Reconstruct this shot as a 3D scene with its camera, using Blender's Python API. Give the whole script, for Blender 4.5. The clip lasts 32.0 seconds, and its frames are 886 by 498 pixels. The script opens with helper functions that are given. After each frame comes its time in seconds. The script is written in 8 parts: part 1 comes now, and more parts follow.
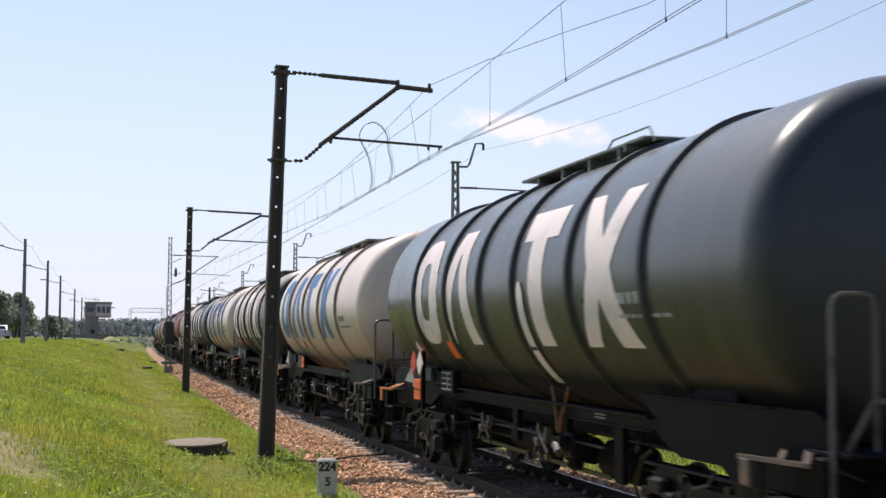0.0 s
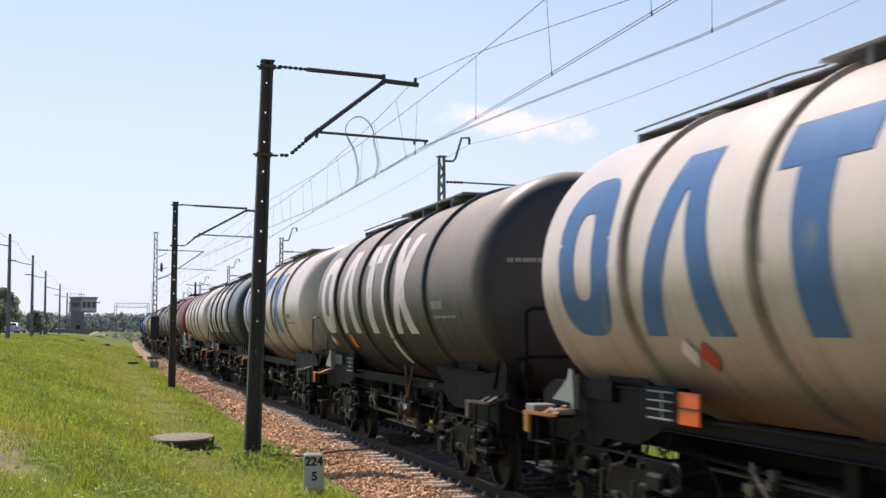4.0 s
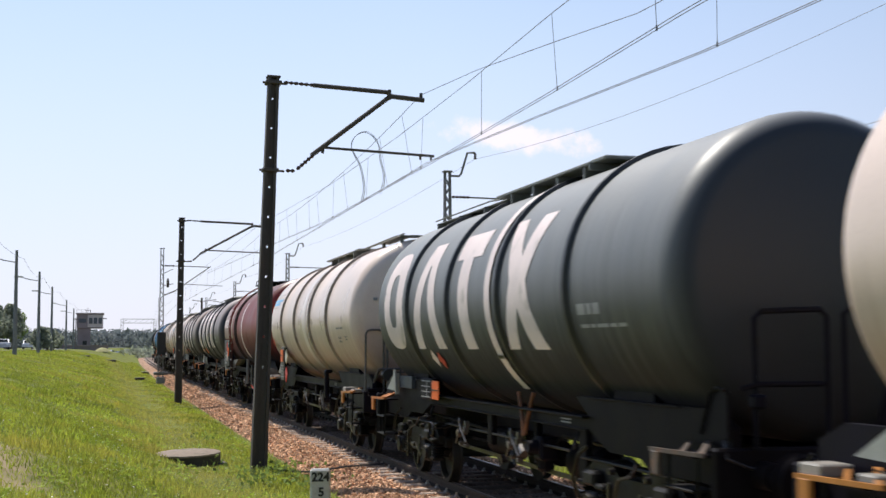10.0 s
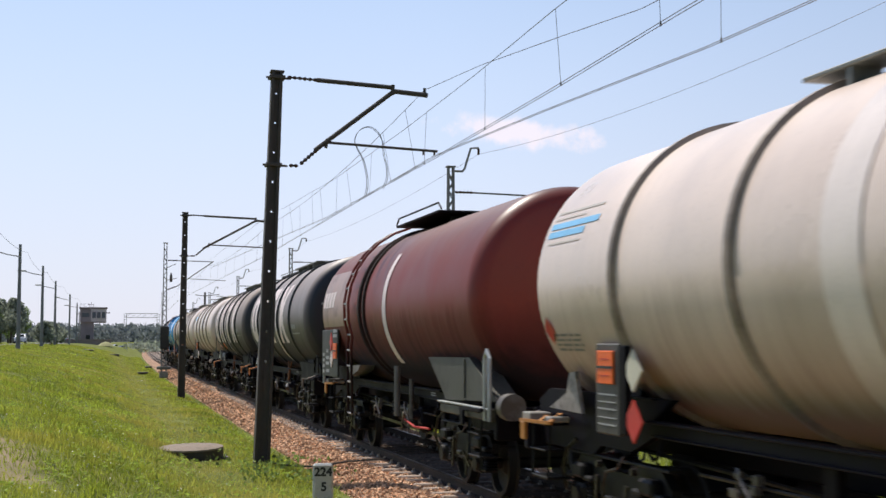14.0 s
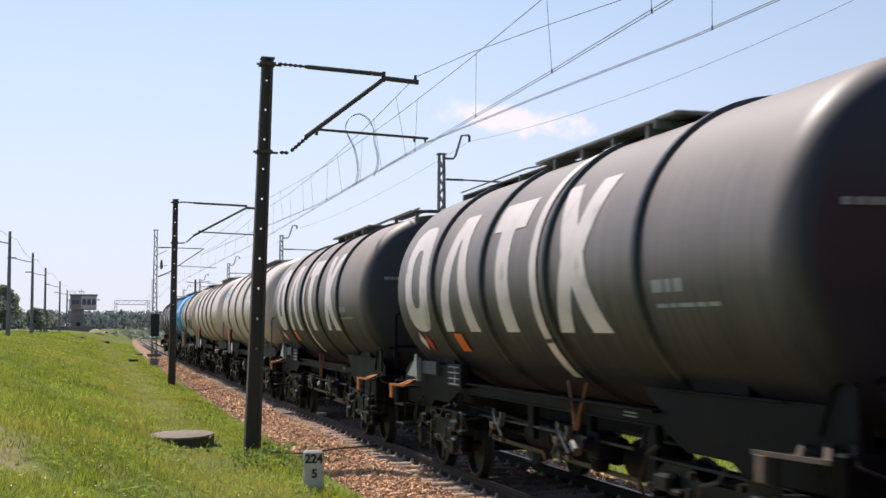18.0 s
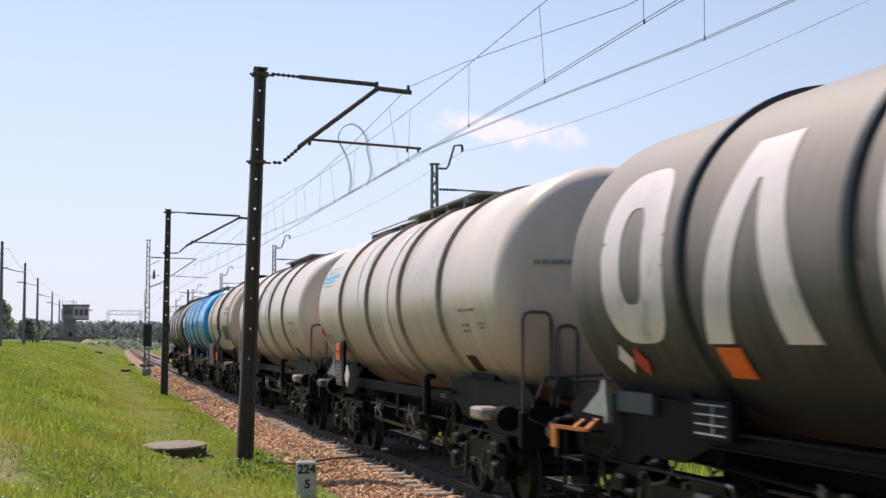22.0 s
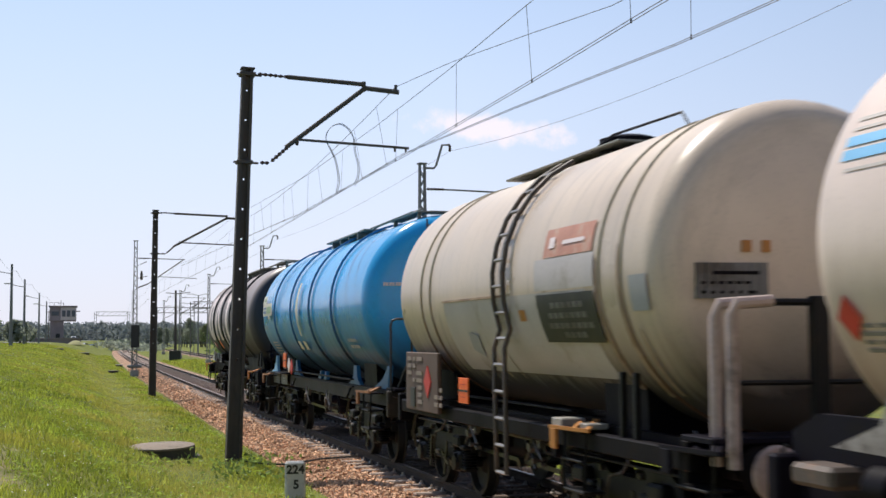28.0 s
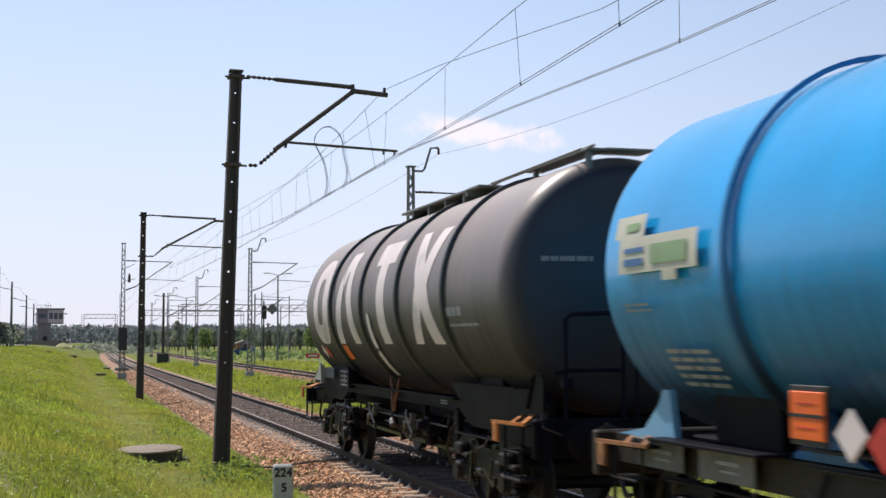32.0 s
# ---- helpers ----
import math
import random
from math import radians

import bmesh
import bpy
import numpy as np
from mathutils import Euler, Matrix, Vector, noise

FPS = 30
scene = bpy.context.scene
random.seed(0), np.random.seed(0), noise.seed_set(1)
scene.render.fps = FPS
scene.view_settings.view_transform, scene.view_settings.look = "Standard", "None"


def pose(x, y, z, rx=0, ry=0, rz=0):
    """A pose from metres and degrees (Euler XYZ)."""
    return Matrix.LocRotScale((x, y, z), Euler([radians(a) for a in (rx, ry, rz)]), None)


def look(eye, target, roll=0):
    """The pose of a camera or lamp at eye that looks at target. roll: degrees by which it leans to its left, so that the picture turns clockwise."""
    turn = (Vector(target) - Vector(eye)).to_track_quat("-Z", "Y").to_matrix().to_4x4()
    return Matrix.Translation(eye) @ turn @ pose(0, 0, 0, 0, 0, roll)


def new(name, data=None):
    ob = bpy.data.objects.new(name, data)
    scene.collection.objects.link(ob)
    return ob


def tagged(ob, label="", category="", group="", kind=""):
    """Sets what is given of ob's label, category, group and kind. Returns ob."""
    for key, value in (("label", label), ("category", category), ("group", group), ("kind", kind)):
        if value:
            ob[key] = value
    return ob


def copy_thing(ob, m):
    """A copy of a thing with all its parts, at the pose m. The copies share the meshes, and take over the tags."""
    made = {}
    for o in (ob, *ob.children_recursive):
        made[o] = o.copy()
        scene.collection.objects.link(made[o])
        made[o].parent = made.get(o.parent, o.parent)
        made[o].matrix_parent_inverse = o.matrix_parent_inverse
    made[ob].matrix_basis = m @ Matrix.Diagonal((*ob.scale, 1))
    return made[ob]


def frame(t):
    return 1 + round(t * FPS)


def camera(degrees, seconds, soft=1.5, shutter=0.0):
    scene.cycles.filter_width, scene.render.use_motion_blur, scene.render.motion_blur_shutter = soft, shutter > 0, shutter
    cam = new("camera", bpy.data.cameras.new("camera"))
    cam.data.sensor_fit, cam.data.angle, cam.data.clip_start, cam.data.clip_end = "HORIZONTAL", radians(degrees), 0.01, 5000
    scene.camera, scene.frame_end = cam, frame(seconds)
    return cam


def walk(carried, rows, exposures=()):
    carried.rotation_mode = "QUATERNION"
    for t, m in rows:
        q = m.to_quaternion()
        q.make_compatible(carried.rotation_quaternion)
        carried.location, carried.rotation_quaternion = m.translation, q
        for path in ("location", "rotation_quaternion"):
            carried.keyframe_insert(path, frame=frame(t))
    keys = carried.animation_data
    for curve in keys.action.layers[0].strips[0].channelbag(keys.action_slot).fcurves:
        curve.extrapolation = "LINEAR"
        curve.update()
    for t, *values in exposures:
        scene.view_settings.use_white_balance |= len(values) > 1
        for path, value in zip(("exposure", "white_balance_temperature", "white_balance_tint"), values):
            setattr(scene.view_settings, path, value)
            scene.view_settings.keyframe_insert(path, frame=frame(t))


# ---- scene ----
EYE = Vector((-6.15, 0.0, 2.12))


def aim(yaw, pitch, roll):
    """A camera pose at EYE: degrees to the right of the track's line, upwards, and of lean."""
    a, b = radians(yaw), radians(pitch)
    return look(EYE, EYE + Vector((math.sin(a) * math.cos(b), math.cos(a) * math.cos(b), math.sin(b))), roll)


cam = camera(37.65, 32.0, 1.5, 0.5)
walk(cam, [
    (0, aim(14.57, 3.86, 0.17)), (0.5, aim(14.62, 3.74, 0.21)), (1, aim(14.64, 3.64, 0.23)), (1.5, aim(14.66, 3.55, 0.23)),
    (2, aim(14.69, 3.60, 0.37)), (2.5, aim(14.74, 3.78, 0.33)), (3, aim(14.98, 3.76, 0.07)), (3.5, aim(15.18, 3.61, 0.04)),
    (5.5, aim(15.11, 3.71, 0.08)), (6, aim(14.95, 3.87, 0.05)), (6.5, aim(14.91, 3.97, -0.01)), (7, aim(14.87, 4.01, -0.07)),
    (7.5, aim(14.83, 4.05, -0.05)), (8, aim(14.78, 3.99, -0.01)), (8.5, aim(14.83, 4.02, 0.00)), (9, aim(14.87, 4.12, -0.09)),
    (9.5, aim(14.93, 4.21, -0.06)), (10, aim(14.91, 4.27, -0.12)), (10.5, aim(14.83, 4.31, -0.02)), (11, aim(14.78, 4.32, -0.05)),
    (11.5, aim(14.74, 4.35, -0.03)), (12, aim(14.78, 4.21, -0.02)), (12.5, aim(14.89, 4.20, 0.02)), (13, aim(14.90, 4.16, 0.12)),
    (13.5, aim(14.87, 4.12, 0.12)), (14, aim(14.77, 4.06, 0.03)), (14.5, aim(14.69, 4.05, 0.10)), (16.5, aim(15.20, 3.56, -0.04)),
    (17, aim(15.24, 3.51, -0.05)), (17.5, aim(15.21, 3.50, 0.05)), (18, aim(15.18, 3.50, 0.06)), (18.5, aim(15.24, 3.49, -0.04)),
    (19, aim(15.28, 3.49, -0.04)), (19.5, aim(15.27, 3.52, 0.09)), (20, aim(15.30, 3.64, -0.01)), (20.5, aim(15.28, 3.75, -0.06)),
    (21, aim(15.34, 3.78, -0.16)), (21.5, aim(15.47, 3.82, -0.09)), (22, aim(15.49, 3.94, 0.02)), (22.5, aim(15.50, 4.00, -0.31)),
    (23, aim(15.49, 4.01, -0.26)), (23.5, aim(15.43, 4.03, -0.38)), (24, aim(15.47, 4.05, -0.29)), (24.5, aim(15.47, 4.12, -0.13)),
    (25, aim(15.54, 4.27, -0.16)), (25.5, aim(15.65, 4.34, -0.17)), (27.5, aim(15.95, 3.99, -0.21)), (28, aim(16.02, 3.92, -0.25)),
    (28.5, aim(16.06, 3.90, -0.34)), (29, aim(16.06, 3.89, -0.38)), (29.5, aim(16.10, 3.89, -0.36)), (30, aim(16.12, 3.88, -0.43)),
    (30.5, aim(16.16, 3.87, -0.35)), (31, aim(16.20, 3.92, -0.37)), (31.5, aim(16.41, 3.97, -0.28)), (32, aim(16.53, 4.05, -0.19)),
], [(0, 0.07), (9, 0.07), (12, 0.04), (14, -0.05), (17, 0.0), (32, 0.0)])

# ---- world, sun ----
SUN_EL, SUN_LEFT = radians(57), radians(20)      # height, and angle to the left of the track's line
world = bpy.data.worlds.new("world")
scene.world = world
world.use_nodes = True
wn, wl = world.node_tree.nodes, world.node_tree.links
sky = wn.new("ShaderNodeTexSky")
sky.sky_type, sky.sun_disc = "NISHITA", False
sky.sun_elevation, sky.sun_rotation = SUN_EL, -SUN_LEFT
sky.air_density, sky.dust_density, sky.ozone_density = 1.0, 0.3, 3.6
# summer haze: the sky pales towards the skyline, and one thin cloud drifts in it
geo_dir = wn.new("ShaderNodeTexCoord")
part_xyz = wn.new("ShaderNodeSeparateXYZ")
wl.new(geo_dir.outputs["Generated"], part_xyz.inputs[0])
haze = wn.new("ShaderNodeMapRange")
haze.interpolation_type = "SMOOTHSTEP"
for i, v in enumerate((-0.05, 0.55, 0.90, 0.15)):
    haze.inputs[i + 1].default_value = v
wl.new(part_xyz.outputs[2], haze.inputs[0])
pale_sky = wn.new("ShaderNodeMix")
pale_sky.data_type = "RGBA"
sunward = wn.new("ShaderNodeVectorMath")
sunward.operation = "DOT_PRODUCT"
sunward.inputs[1].default_value = (-math.sin(SUN_LEFT), math.cos(SUN_LEFT), 0)
wl.new(geo_dir.outputs["Generated"], sunward.inputs[0])
glow = wn.new("ShaderNodeMapRange")
for i, v in enumerate((0.05, 0.80, 0.0, 1.0)):
    glow.inputs[i + 1].default_value = v
wl.new(sunward.outputs["Value"], glow.inputs[0])
veil = wn.new("ShaderNodeMix")
veil.data_type = "RGBA"
veil.inputs[6].default_value = (2.5, 2.95, 3.9, 1)
rise = wn.new("ShaderNodeMapRange")
for i, v in enumerate((0.02, 0.30, 0.0, 1.0)):
    rise.inputs[i + 1].default_value = v
wl.new(part_xyz.outputs[2], rise.inputs[0])
lofty = wn.new("ShaderNodeMix")
lofty.data_type = "RGBA"
lofty.inputs[6].default_value = (6.55, 6.64, 7.83, 1)
lofty.inputs[7].default_value = (6.42, 7.53, 9.62, 1)
wl.new(rise.outputs[0], lofty.inputs[0])
wl.new(lofty.outputs[2], veil.inputs[7])
wl.new(glow.outputs[0], veil.inputs[0])
wl.new(veil.outputs[2], pale_sky.inputs[7])
wl.new(haze.outputs[0], pale_sky.inputs[0])
wl.new(sky.outputs[0], pale_sky.inputs[6])
CLOUD_AT = Vector((math.sin(radians(18.0)) * math.cos(radians(9.2)), math.cos(radians(18.0)) * math.cos(radians(9.2)), math.sin(radians(9.2))))
local = wn.new("ShaderNodeMapping")
local.vector_type = "TEXTURE"
local.inputs["Location"].default_value = CLOUD_AT
local.inputs["Rotation"].default_value = (0, radians(6), radians(-18))
local.inputs["Scale"].default_value = (0.075, 0.5, 0.0155)
wl.new(geo_dir.outputs["Generated"], local.inputs["Vector"])
length = wn.new("ShaderNodeVectorMath")
length.operation = "LENGTH"
wl.new(local.outputs[0], length.inputs[0])
puff = wn.new("ShaderNodeTexNoise")
puff.inputs["Scale"].default_value, puff.inputs["Detail"].default_value, puff.inputs["Roughness"].default_value = 45, 6, 0.6
wl.new(geo_dir.outputs["Generated"], puff.inputs["Vector"])
edge = wn.new("ShaderNodeMath")
edge.operation = "MULTIPLY_ADD"
edge.inputs[1].default_value = -1.5
wl.new(puff.outputs[0], edge.inputs[0])
wl.new(length.outputs["Value"], edge.inputs[2])
mask = wn.new("ShaderNodeMapRange")
mask.interpolation_type = "SMOOTHSTEP"
for i, v in enumerate((-0.40, 0.12, 0.72, 0.0)):
    mask.inputs[i + 1].default_value = v
wl.new(edge.outputs[0], mask.inputs[0])
cloudy = wn.new("ShaderNodeMix")
cloudy.data_type = "RGBA"
cloudy.inputs[7].default_value = (8.8, 7.8, 8.3, 1)
wl.new(mask.outputs[0], cloudy.inputs[0])
wl.new(pale_sky.outputs[2], cloudy.inputs[6])
wl.new(cloudy.outputs[2], wn["Background"].inputs[0])
wn["Background"].inputs[1].default_value = 0.125
sun_dir = Vector((-math.sin(SUN_LEFT) * math.cos(SUN_EL), math.cos(SUN_LEFT) * math.cos(SUN_EL), math.sin(SUN_EL)))
sun = new("sun", bpy.data.lights.new("sun", "SUN"))
sun.data.energy, sun.data.angle, sun.data.color = 4.9, radians(0.6), (1.0, 0.94, 0.85)
sun.matrix_world = look(sun_dir * 50, (0, 0, 0))

# ---- tools ----
CURVE = 0.000119        # the track bends gently to the right


def lane(off, s, z=0.0):
    """The place at an offset from the near track's centre line, s metres along it."""
    return Vector((off + CURVE * s * s / 2, s, z))


class Geo:
    """Vertices and faces that become one mesh."""

    def __init__(self):
        self.v, self.f, self.axis = [], [], None

    def add(self, verts, faces):
        n = len(self.v)
        self.v += [tuple(p) for p in verts]
        self.f += [tuple(i + n for i in f) for f in faces]
        return self

    def box(self, x0, x1, y0, y1, z0, z1, b=0.0):
        if b <= 0:
            return self.add([(x, y, z) for x in (x0, x1) for y in (y0, y1) for z in (z0, z1)],
                            [(0, 1, 3, 2), (4, 6, 7, 5), (0, 4, 5, 1), (2, 3, 7, 6), (0, 2, 6, 4), (1, 5, 7, 3)])
        cx, cy, cz = (x0 + x1) / 2, (y0 + y1) / 2, (z0 + z1) / 2
        hx, hy, hz = (x1 - x0) / 2, (y1 - y0) / 2, (z1 - z0) / 2
        b = min(b, hx * 0.9, hy * 0.9, hz * 0.9)
        verts, idx = [], {}
        for sx in (-1, 1):
            for sy in (-1, 1):
                for sz in (-1, 1):
                    for k in range(3):
                        d = [hx - b, hy - b, hz - b]
                        d[k] += b
                        idx[sx, sy, sz, k] = len(verts)
                        verts.append((cx + sx * d[0], cy + sy * d[1], cz + sz * d[2]))
        faces = []
        for k in range(3):
            i, j = (k + 1) % 3, (k + 2) % 3
            for s in (-1, 1):
                ring = []
                for a, c in ((-1, -1), (1, -1), (1, 1), (-1, 1)):
                    key = [0, 0, 0]
                    key[k], key[i], key[j] = s, a, c
                    ring.append(idx[(*key, k)])
                faces.append(ring if s > 0 else ring[::-1])
            for a in (-1, 1):
                for c in (-1, 1):
                    lo, hi = [0, 0, 0], [0, 0, 0]
                    lo[k], hi[k] = -1, 1
                    lo[i] = hi[i] = a
                    lo[j] = hi[j] = c
                    q = [idx[(*lo, i)], idx[(*hi, i)], idx[(*hi, j)], idx[(*lo, j)]]
                    faces.append(q if a * c < 0 else q[::-1])
        for sx in (-1, 1):
            for sy in (-1, 1):
                for sz in (-1, 1):
                    t = [idx[sx, sy, sz, k] for k in range(3)]
                    faces.append(t if sx * sy * sz > 0 else t[::-1])
        return self.add(verts, faces)

    def tube(self, pts, r, n=8, cap=True):
        pts = [Vector(p) for p in pts]
        verts, faces, side = [], [], None
        for i, p in enumerate(pts):
            d = (pts[min(i + 1, len(pts) - 1)] - pts[max(i - 1, 0)]).normalized()
            if side is None:
                side = d.orthogonal().normalized()
            side = (side - d * side.dot(d)).normalized()
            up = d.cross(side)
            rr = r[i] if isinstance(r, (list, tuple)) else r
            verts += [p + (side * math.cos(a) + up * math.sin(a)) * rr for a in (2 * math.pi * k / n for k in range(n))]
        for i in range(len(pts) - 1):
            for k in range(n):
                faces.append((i * n + k, i * n + (k + 1) % n, (i + 1) * n + (k + 1) % n, (i + 1) * n + k))
        if cap:
            faces += [tuple(range(n))[::-1], tuple((len(pts) - 1) * n + k for k in range(n))]
        return self.add(verts, faces)

    def bar(self, a, b, w, h):
        """A rectangular bar from a to b, w wide and h high."""
        a, b = Vector(a), Vector(b)
        d = (b - a).normalized()
        side = d.cross(Vector((0, 0, 1)))
        side = side.normalized() if side.length > 1e-4 else Vector((1, 0, 0))
        up = side.cross(d)
        verts = [p + side * (sx * w / 2) + up * (sz * h / 2) for p in (a, b) for sx, sz in ((-1, -1), (1, -1), (1, 1), (-1, 1))]
        return self.add(verts, [(0, 1, 2, 3), (7, 6, 5, 4), (0, 4, 5, 1), (1, 5, 6, 2), (2, 6, 7, 3), (3, 7, 4, 0)])

    def lathe(self, prof, c=(0, 0, 0), axis="y", n=24, a0=0.0, a1=2 * math.pi):
        """Turns (place along the axis, radius) rows about an axis through c."""
        full = abs(a1 - a0 - 2 * math.pi) < 1e-6
        m = n if full else n + 1
        verts, faces = [], []
        for t, r in prof:
            for k in range(m):
                a = a0 + (a1 - a0) * k / n
                u, w = r * math.cos(a), r * math.sin(a)
                verts.append({"y": (c[0] + u, c[1] + t, c[2] + w), "x": (c[0] + t, c[1] + u, c[2] + w), "z": (c[0] + u, c[1] + w, c[2] + t)}[axis])
        for i in range(len(prof) - 1):
            for k in range(n):
                q = (i * m + k, i * m + (k + 1) % m, (i + 1) * m + (k + 1) % m, (i + 1) * m + k)
                faces.append(q if axis == "y" else q[::-1])
        return self.add(verts, faces)

    def prism(self, poly, d0, d1, plane="yz"):
        """Extrudes a polygon: 'yz' along x, 'xz' along y, 'xy' along z."""
        n = len(poly)
        put = {"yz": lambda p, d: (d, p[0], p[1]), "xz": lambda p, d: (p[0], d, p[1]), "xy": lambda p, d: (p[0], p[1], d)}[plane]
        verts = [put(p, d) for d in (d0, d1) for p in poly]
        return self.add(verts, [tuple(range(n))[::-1], tuple(range(n, 2 * n))] + [(k, (k + 1) % n, n + (k + 1) % n, n + k) for k in range(n)])

    def mesh(self, name, smooth=True):
        me = bpy.data.meshes.new(name)
        if self.axis is not None:
            return self.curved(me)
        me.from_pydata(self.v, [], self.f)
        bm = bmesh.new()
        bm.from_mesh(me)
        bmesh.ops.recalc_face_normals(bm, faces=bm.faces)
        bm.to_mesh(me)
        bm.free()
        if smooth:
            me.polygons.foreach_set("use_smooth", [True] * len(me.polygons))
            me.set_sharp_from_angle(angle=radians(35))
        return me

    def curved(self, me):
        """Paint on a round flank: faces turned outwards, normals those of the flank, whose axis runs along y at this height."""
        up = [Vector((x, 0, z - self.axis)).normalized() for x, y, z in self.v]
        faces = []
        for f in self.f:
            a, b, c = (Vector(self.v[i]) for i in f[:3])
            d = Vector(self.v[f[3]]) if len(f) > 3 else b
            faces.append(f if (c - a).cross(d - b).dot(up[f[0]]) > 0 else f[::-1])
        me.from_pydata(self.v, [], faces)
        me.polygons.foreach_set("use_smooth", [True] * len(faces))
        me.normals_split_custom_set_from_vertices([tuple(n) for n in up])
        return me


def part(name, geo, material, parent, label="", at=None):
    """One mesh object, a part of its parent."""
    me = geo if isinstance(geo, bpy.types.Mesh) else geo.mesh(name)
    if not me.materials:
        me.materials.append(material)
    ob = new(name, me)
    ob.parent = parent
    if at is not None:
        ob.matrix_basis = at
    return tagged(ob, label)


def thing(name, m, label, category, group="", kind=""):
    ob = new(name)
    ob.empty_display_size = 0.2
    ob.matrix_basis = m
    return tagged(ob, label, category, group, kind)


def solid(name, geo, material, label, category="", group="", kind="", smooth=True):
    me = geo.mesh(name, smooth)
    me.materials.append(material)
    return tagged(new(name, me), label, category, group, kind)


# ---- materials ----
def shade(name, colour, rough=0.6, metal=0.0, vary=0.25, scale=3.0, grain=40.0, bump=0.15, dirt=None, dirt_amount=0.0, dirt_scale=1.5, spec=0.5, island=False, each=0.0, stretch=(1, 1, 1)):
    """A surface with broad stains, fine grain and relief; dirt: a second colour in patches."""
    m = bpy.data.materials.new(name)
    m.use_nodes = True
    n, l = m.node_tree.nodes, m.node_tree.links
    b = n["Principled BSDF"]
    tc = n.new("ShaderNodeTexCoord")
    mp = n.new("ShaderNodeMapping")
    mp.inputs["Scale"].default_value = stretch
    l.new(tc.outputs["Object"], mp.inputs["Vector"])
    big, fine = n.new("ShaderNodeTexNoise"), n.new("ShaderNodeTexNoise")
    for tex, s, d in ((big, scale, 6), (fine, grain, 4)):
        tex.inputs["Scale"].default_value, tex.inputs["Detail"].default_value = s, d
        l.new(mp.outputs[0], tex.inputs["Vector"])
    add = n.new("ShaderNodeMath")
    add.operation = "ADD"
    half = n.new("ShaderNodeMath")
    half.operation, half.inputs[1].default_value = "MULTIPLY", 0.5
    l.new(big.outputs[0], add.inputs[0])
    l.new(fine.outputs[0], half.inputs[0])
    l.new(half.outputs[0], add.inputs[1])
    ramp = n.new("ShaderNodeMapRange")
    ramp.inputs[1].default_value, ramp.inputs[2].default_value = 0.45, 1.05
    ramp.inputs[3].default_value, ramp.inputs[4].default_value = 1 - vary, 1 + vary
    l.new(add.outputs[0], ramp.inputs[0])
    value = ramp.outputs[0]
    if each:
        src = n.new("ShaderNodeNewGeometry").outputs["Random Per Island"] if island else n.new("ShaderNodeObjectInfo").outputs["Random"]
        er = n.new("ShaderNodeMapRange")
        er.inputs[3].default_value, er.inputs[4].default_value = 1 - each, 1 + each
        l.new(src, er.inputs[0])
        mul = n.new("ShaderNodeMath")
        mul.operation = "MULTIPLY"
        l.new(value, mul.inputs[0])
        l.new(er.outputs[0], mul.inputs[1])
        value = mul.outputs[0]
    mix = n.new("ShaderNodeMix")
    mix.data_type, mix.blend_type = "RGBA", "MULTIPLY"
    mix.inputs[0].default_value = 1.0
    mix.inputs[6].default_value = (*colour, 1)
    comb = n.new("ShaderNodeCombineColor")
    for k in range(3):
        l.new(value, comb.inputs[k])
    l.new(comb.outputs[0], mix.inputs[7])
    out = mix.outputs[2]
    if dirt:
        dn = n.new("ShaderNodeTexNoise")
        dn.inputs["Scale"].default_value, dn.inputs["Detail"].default_value = dirt_scale, 8
        dn.inputs["Roughness"].default_value = 0.65
        l.new(mp.outputs[0], dn.inputs["Vector"])
        dr = n.new("ShaderNodeMapRange")
        dr.inputs[1].default_value, dr.inputs[2].default_value = 0.62 - dirt_amount * 0.3, 0.78 - dirt_amount * 0.3
        dr.inputs[4].default_value = 0.85
        l.new(dn.outputs[0], dr.inputs[0])
        dm = n.new("ShaderNodeMix")
        dm.data_type = "RGBA"
        l.new(dr.outputs[0], dm.inputs[0])
        l.new(out, dm.inputs[6])
        dm.inputs[7].default_value = (*dirt, 1)
        out = dm.outputs[2]
    l.new(out, b.inputs["Base Color"])
    rr = n.new("ShaderNodeMapRange")
    rr.inputs[3].default_value, rr.inputs[4].default_value = max(0.02, rough - 0.12), min(1.0, rough + 0.12)
    l.new(big.outputs[0], rr.inputs[0])
    l.new(rr.outputs[0], b.inputs["Roughness"])
    b.inputs["Metallic"].default_value = metal
    b.inputs["Specular IOR Level"].default_value = spec
    if bump:
        bp = n.new("ShaderNodeBump")
        bp.inputs["Strength"].default_value, bp.inputs["Distance"].default_value = bump, 0.02
        l.new(add.outputs[0], bp.inputs["Height"])
        l.new(bp.outputs[0], b.inputs["Normal"])
    return m

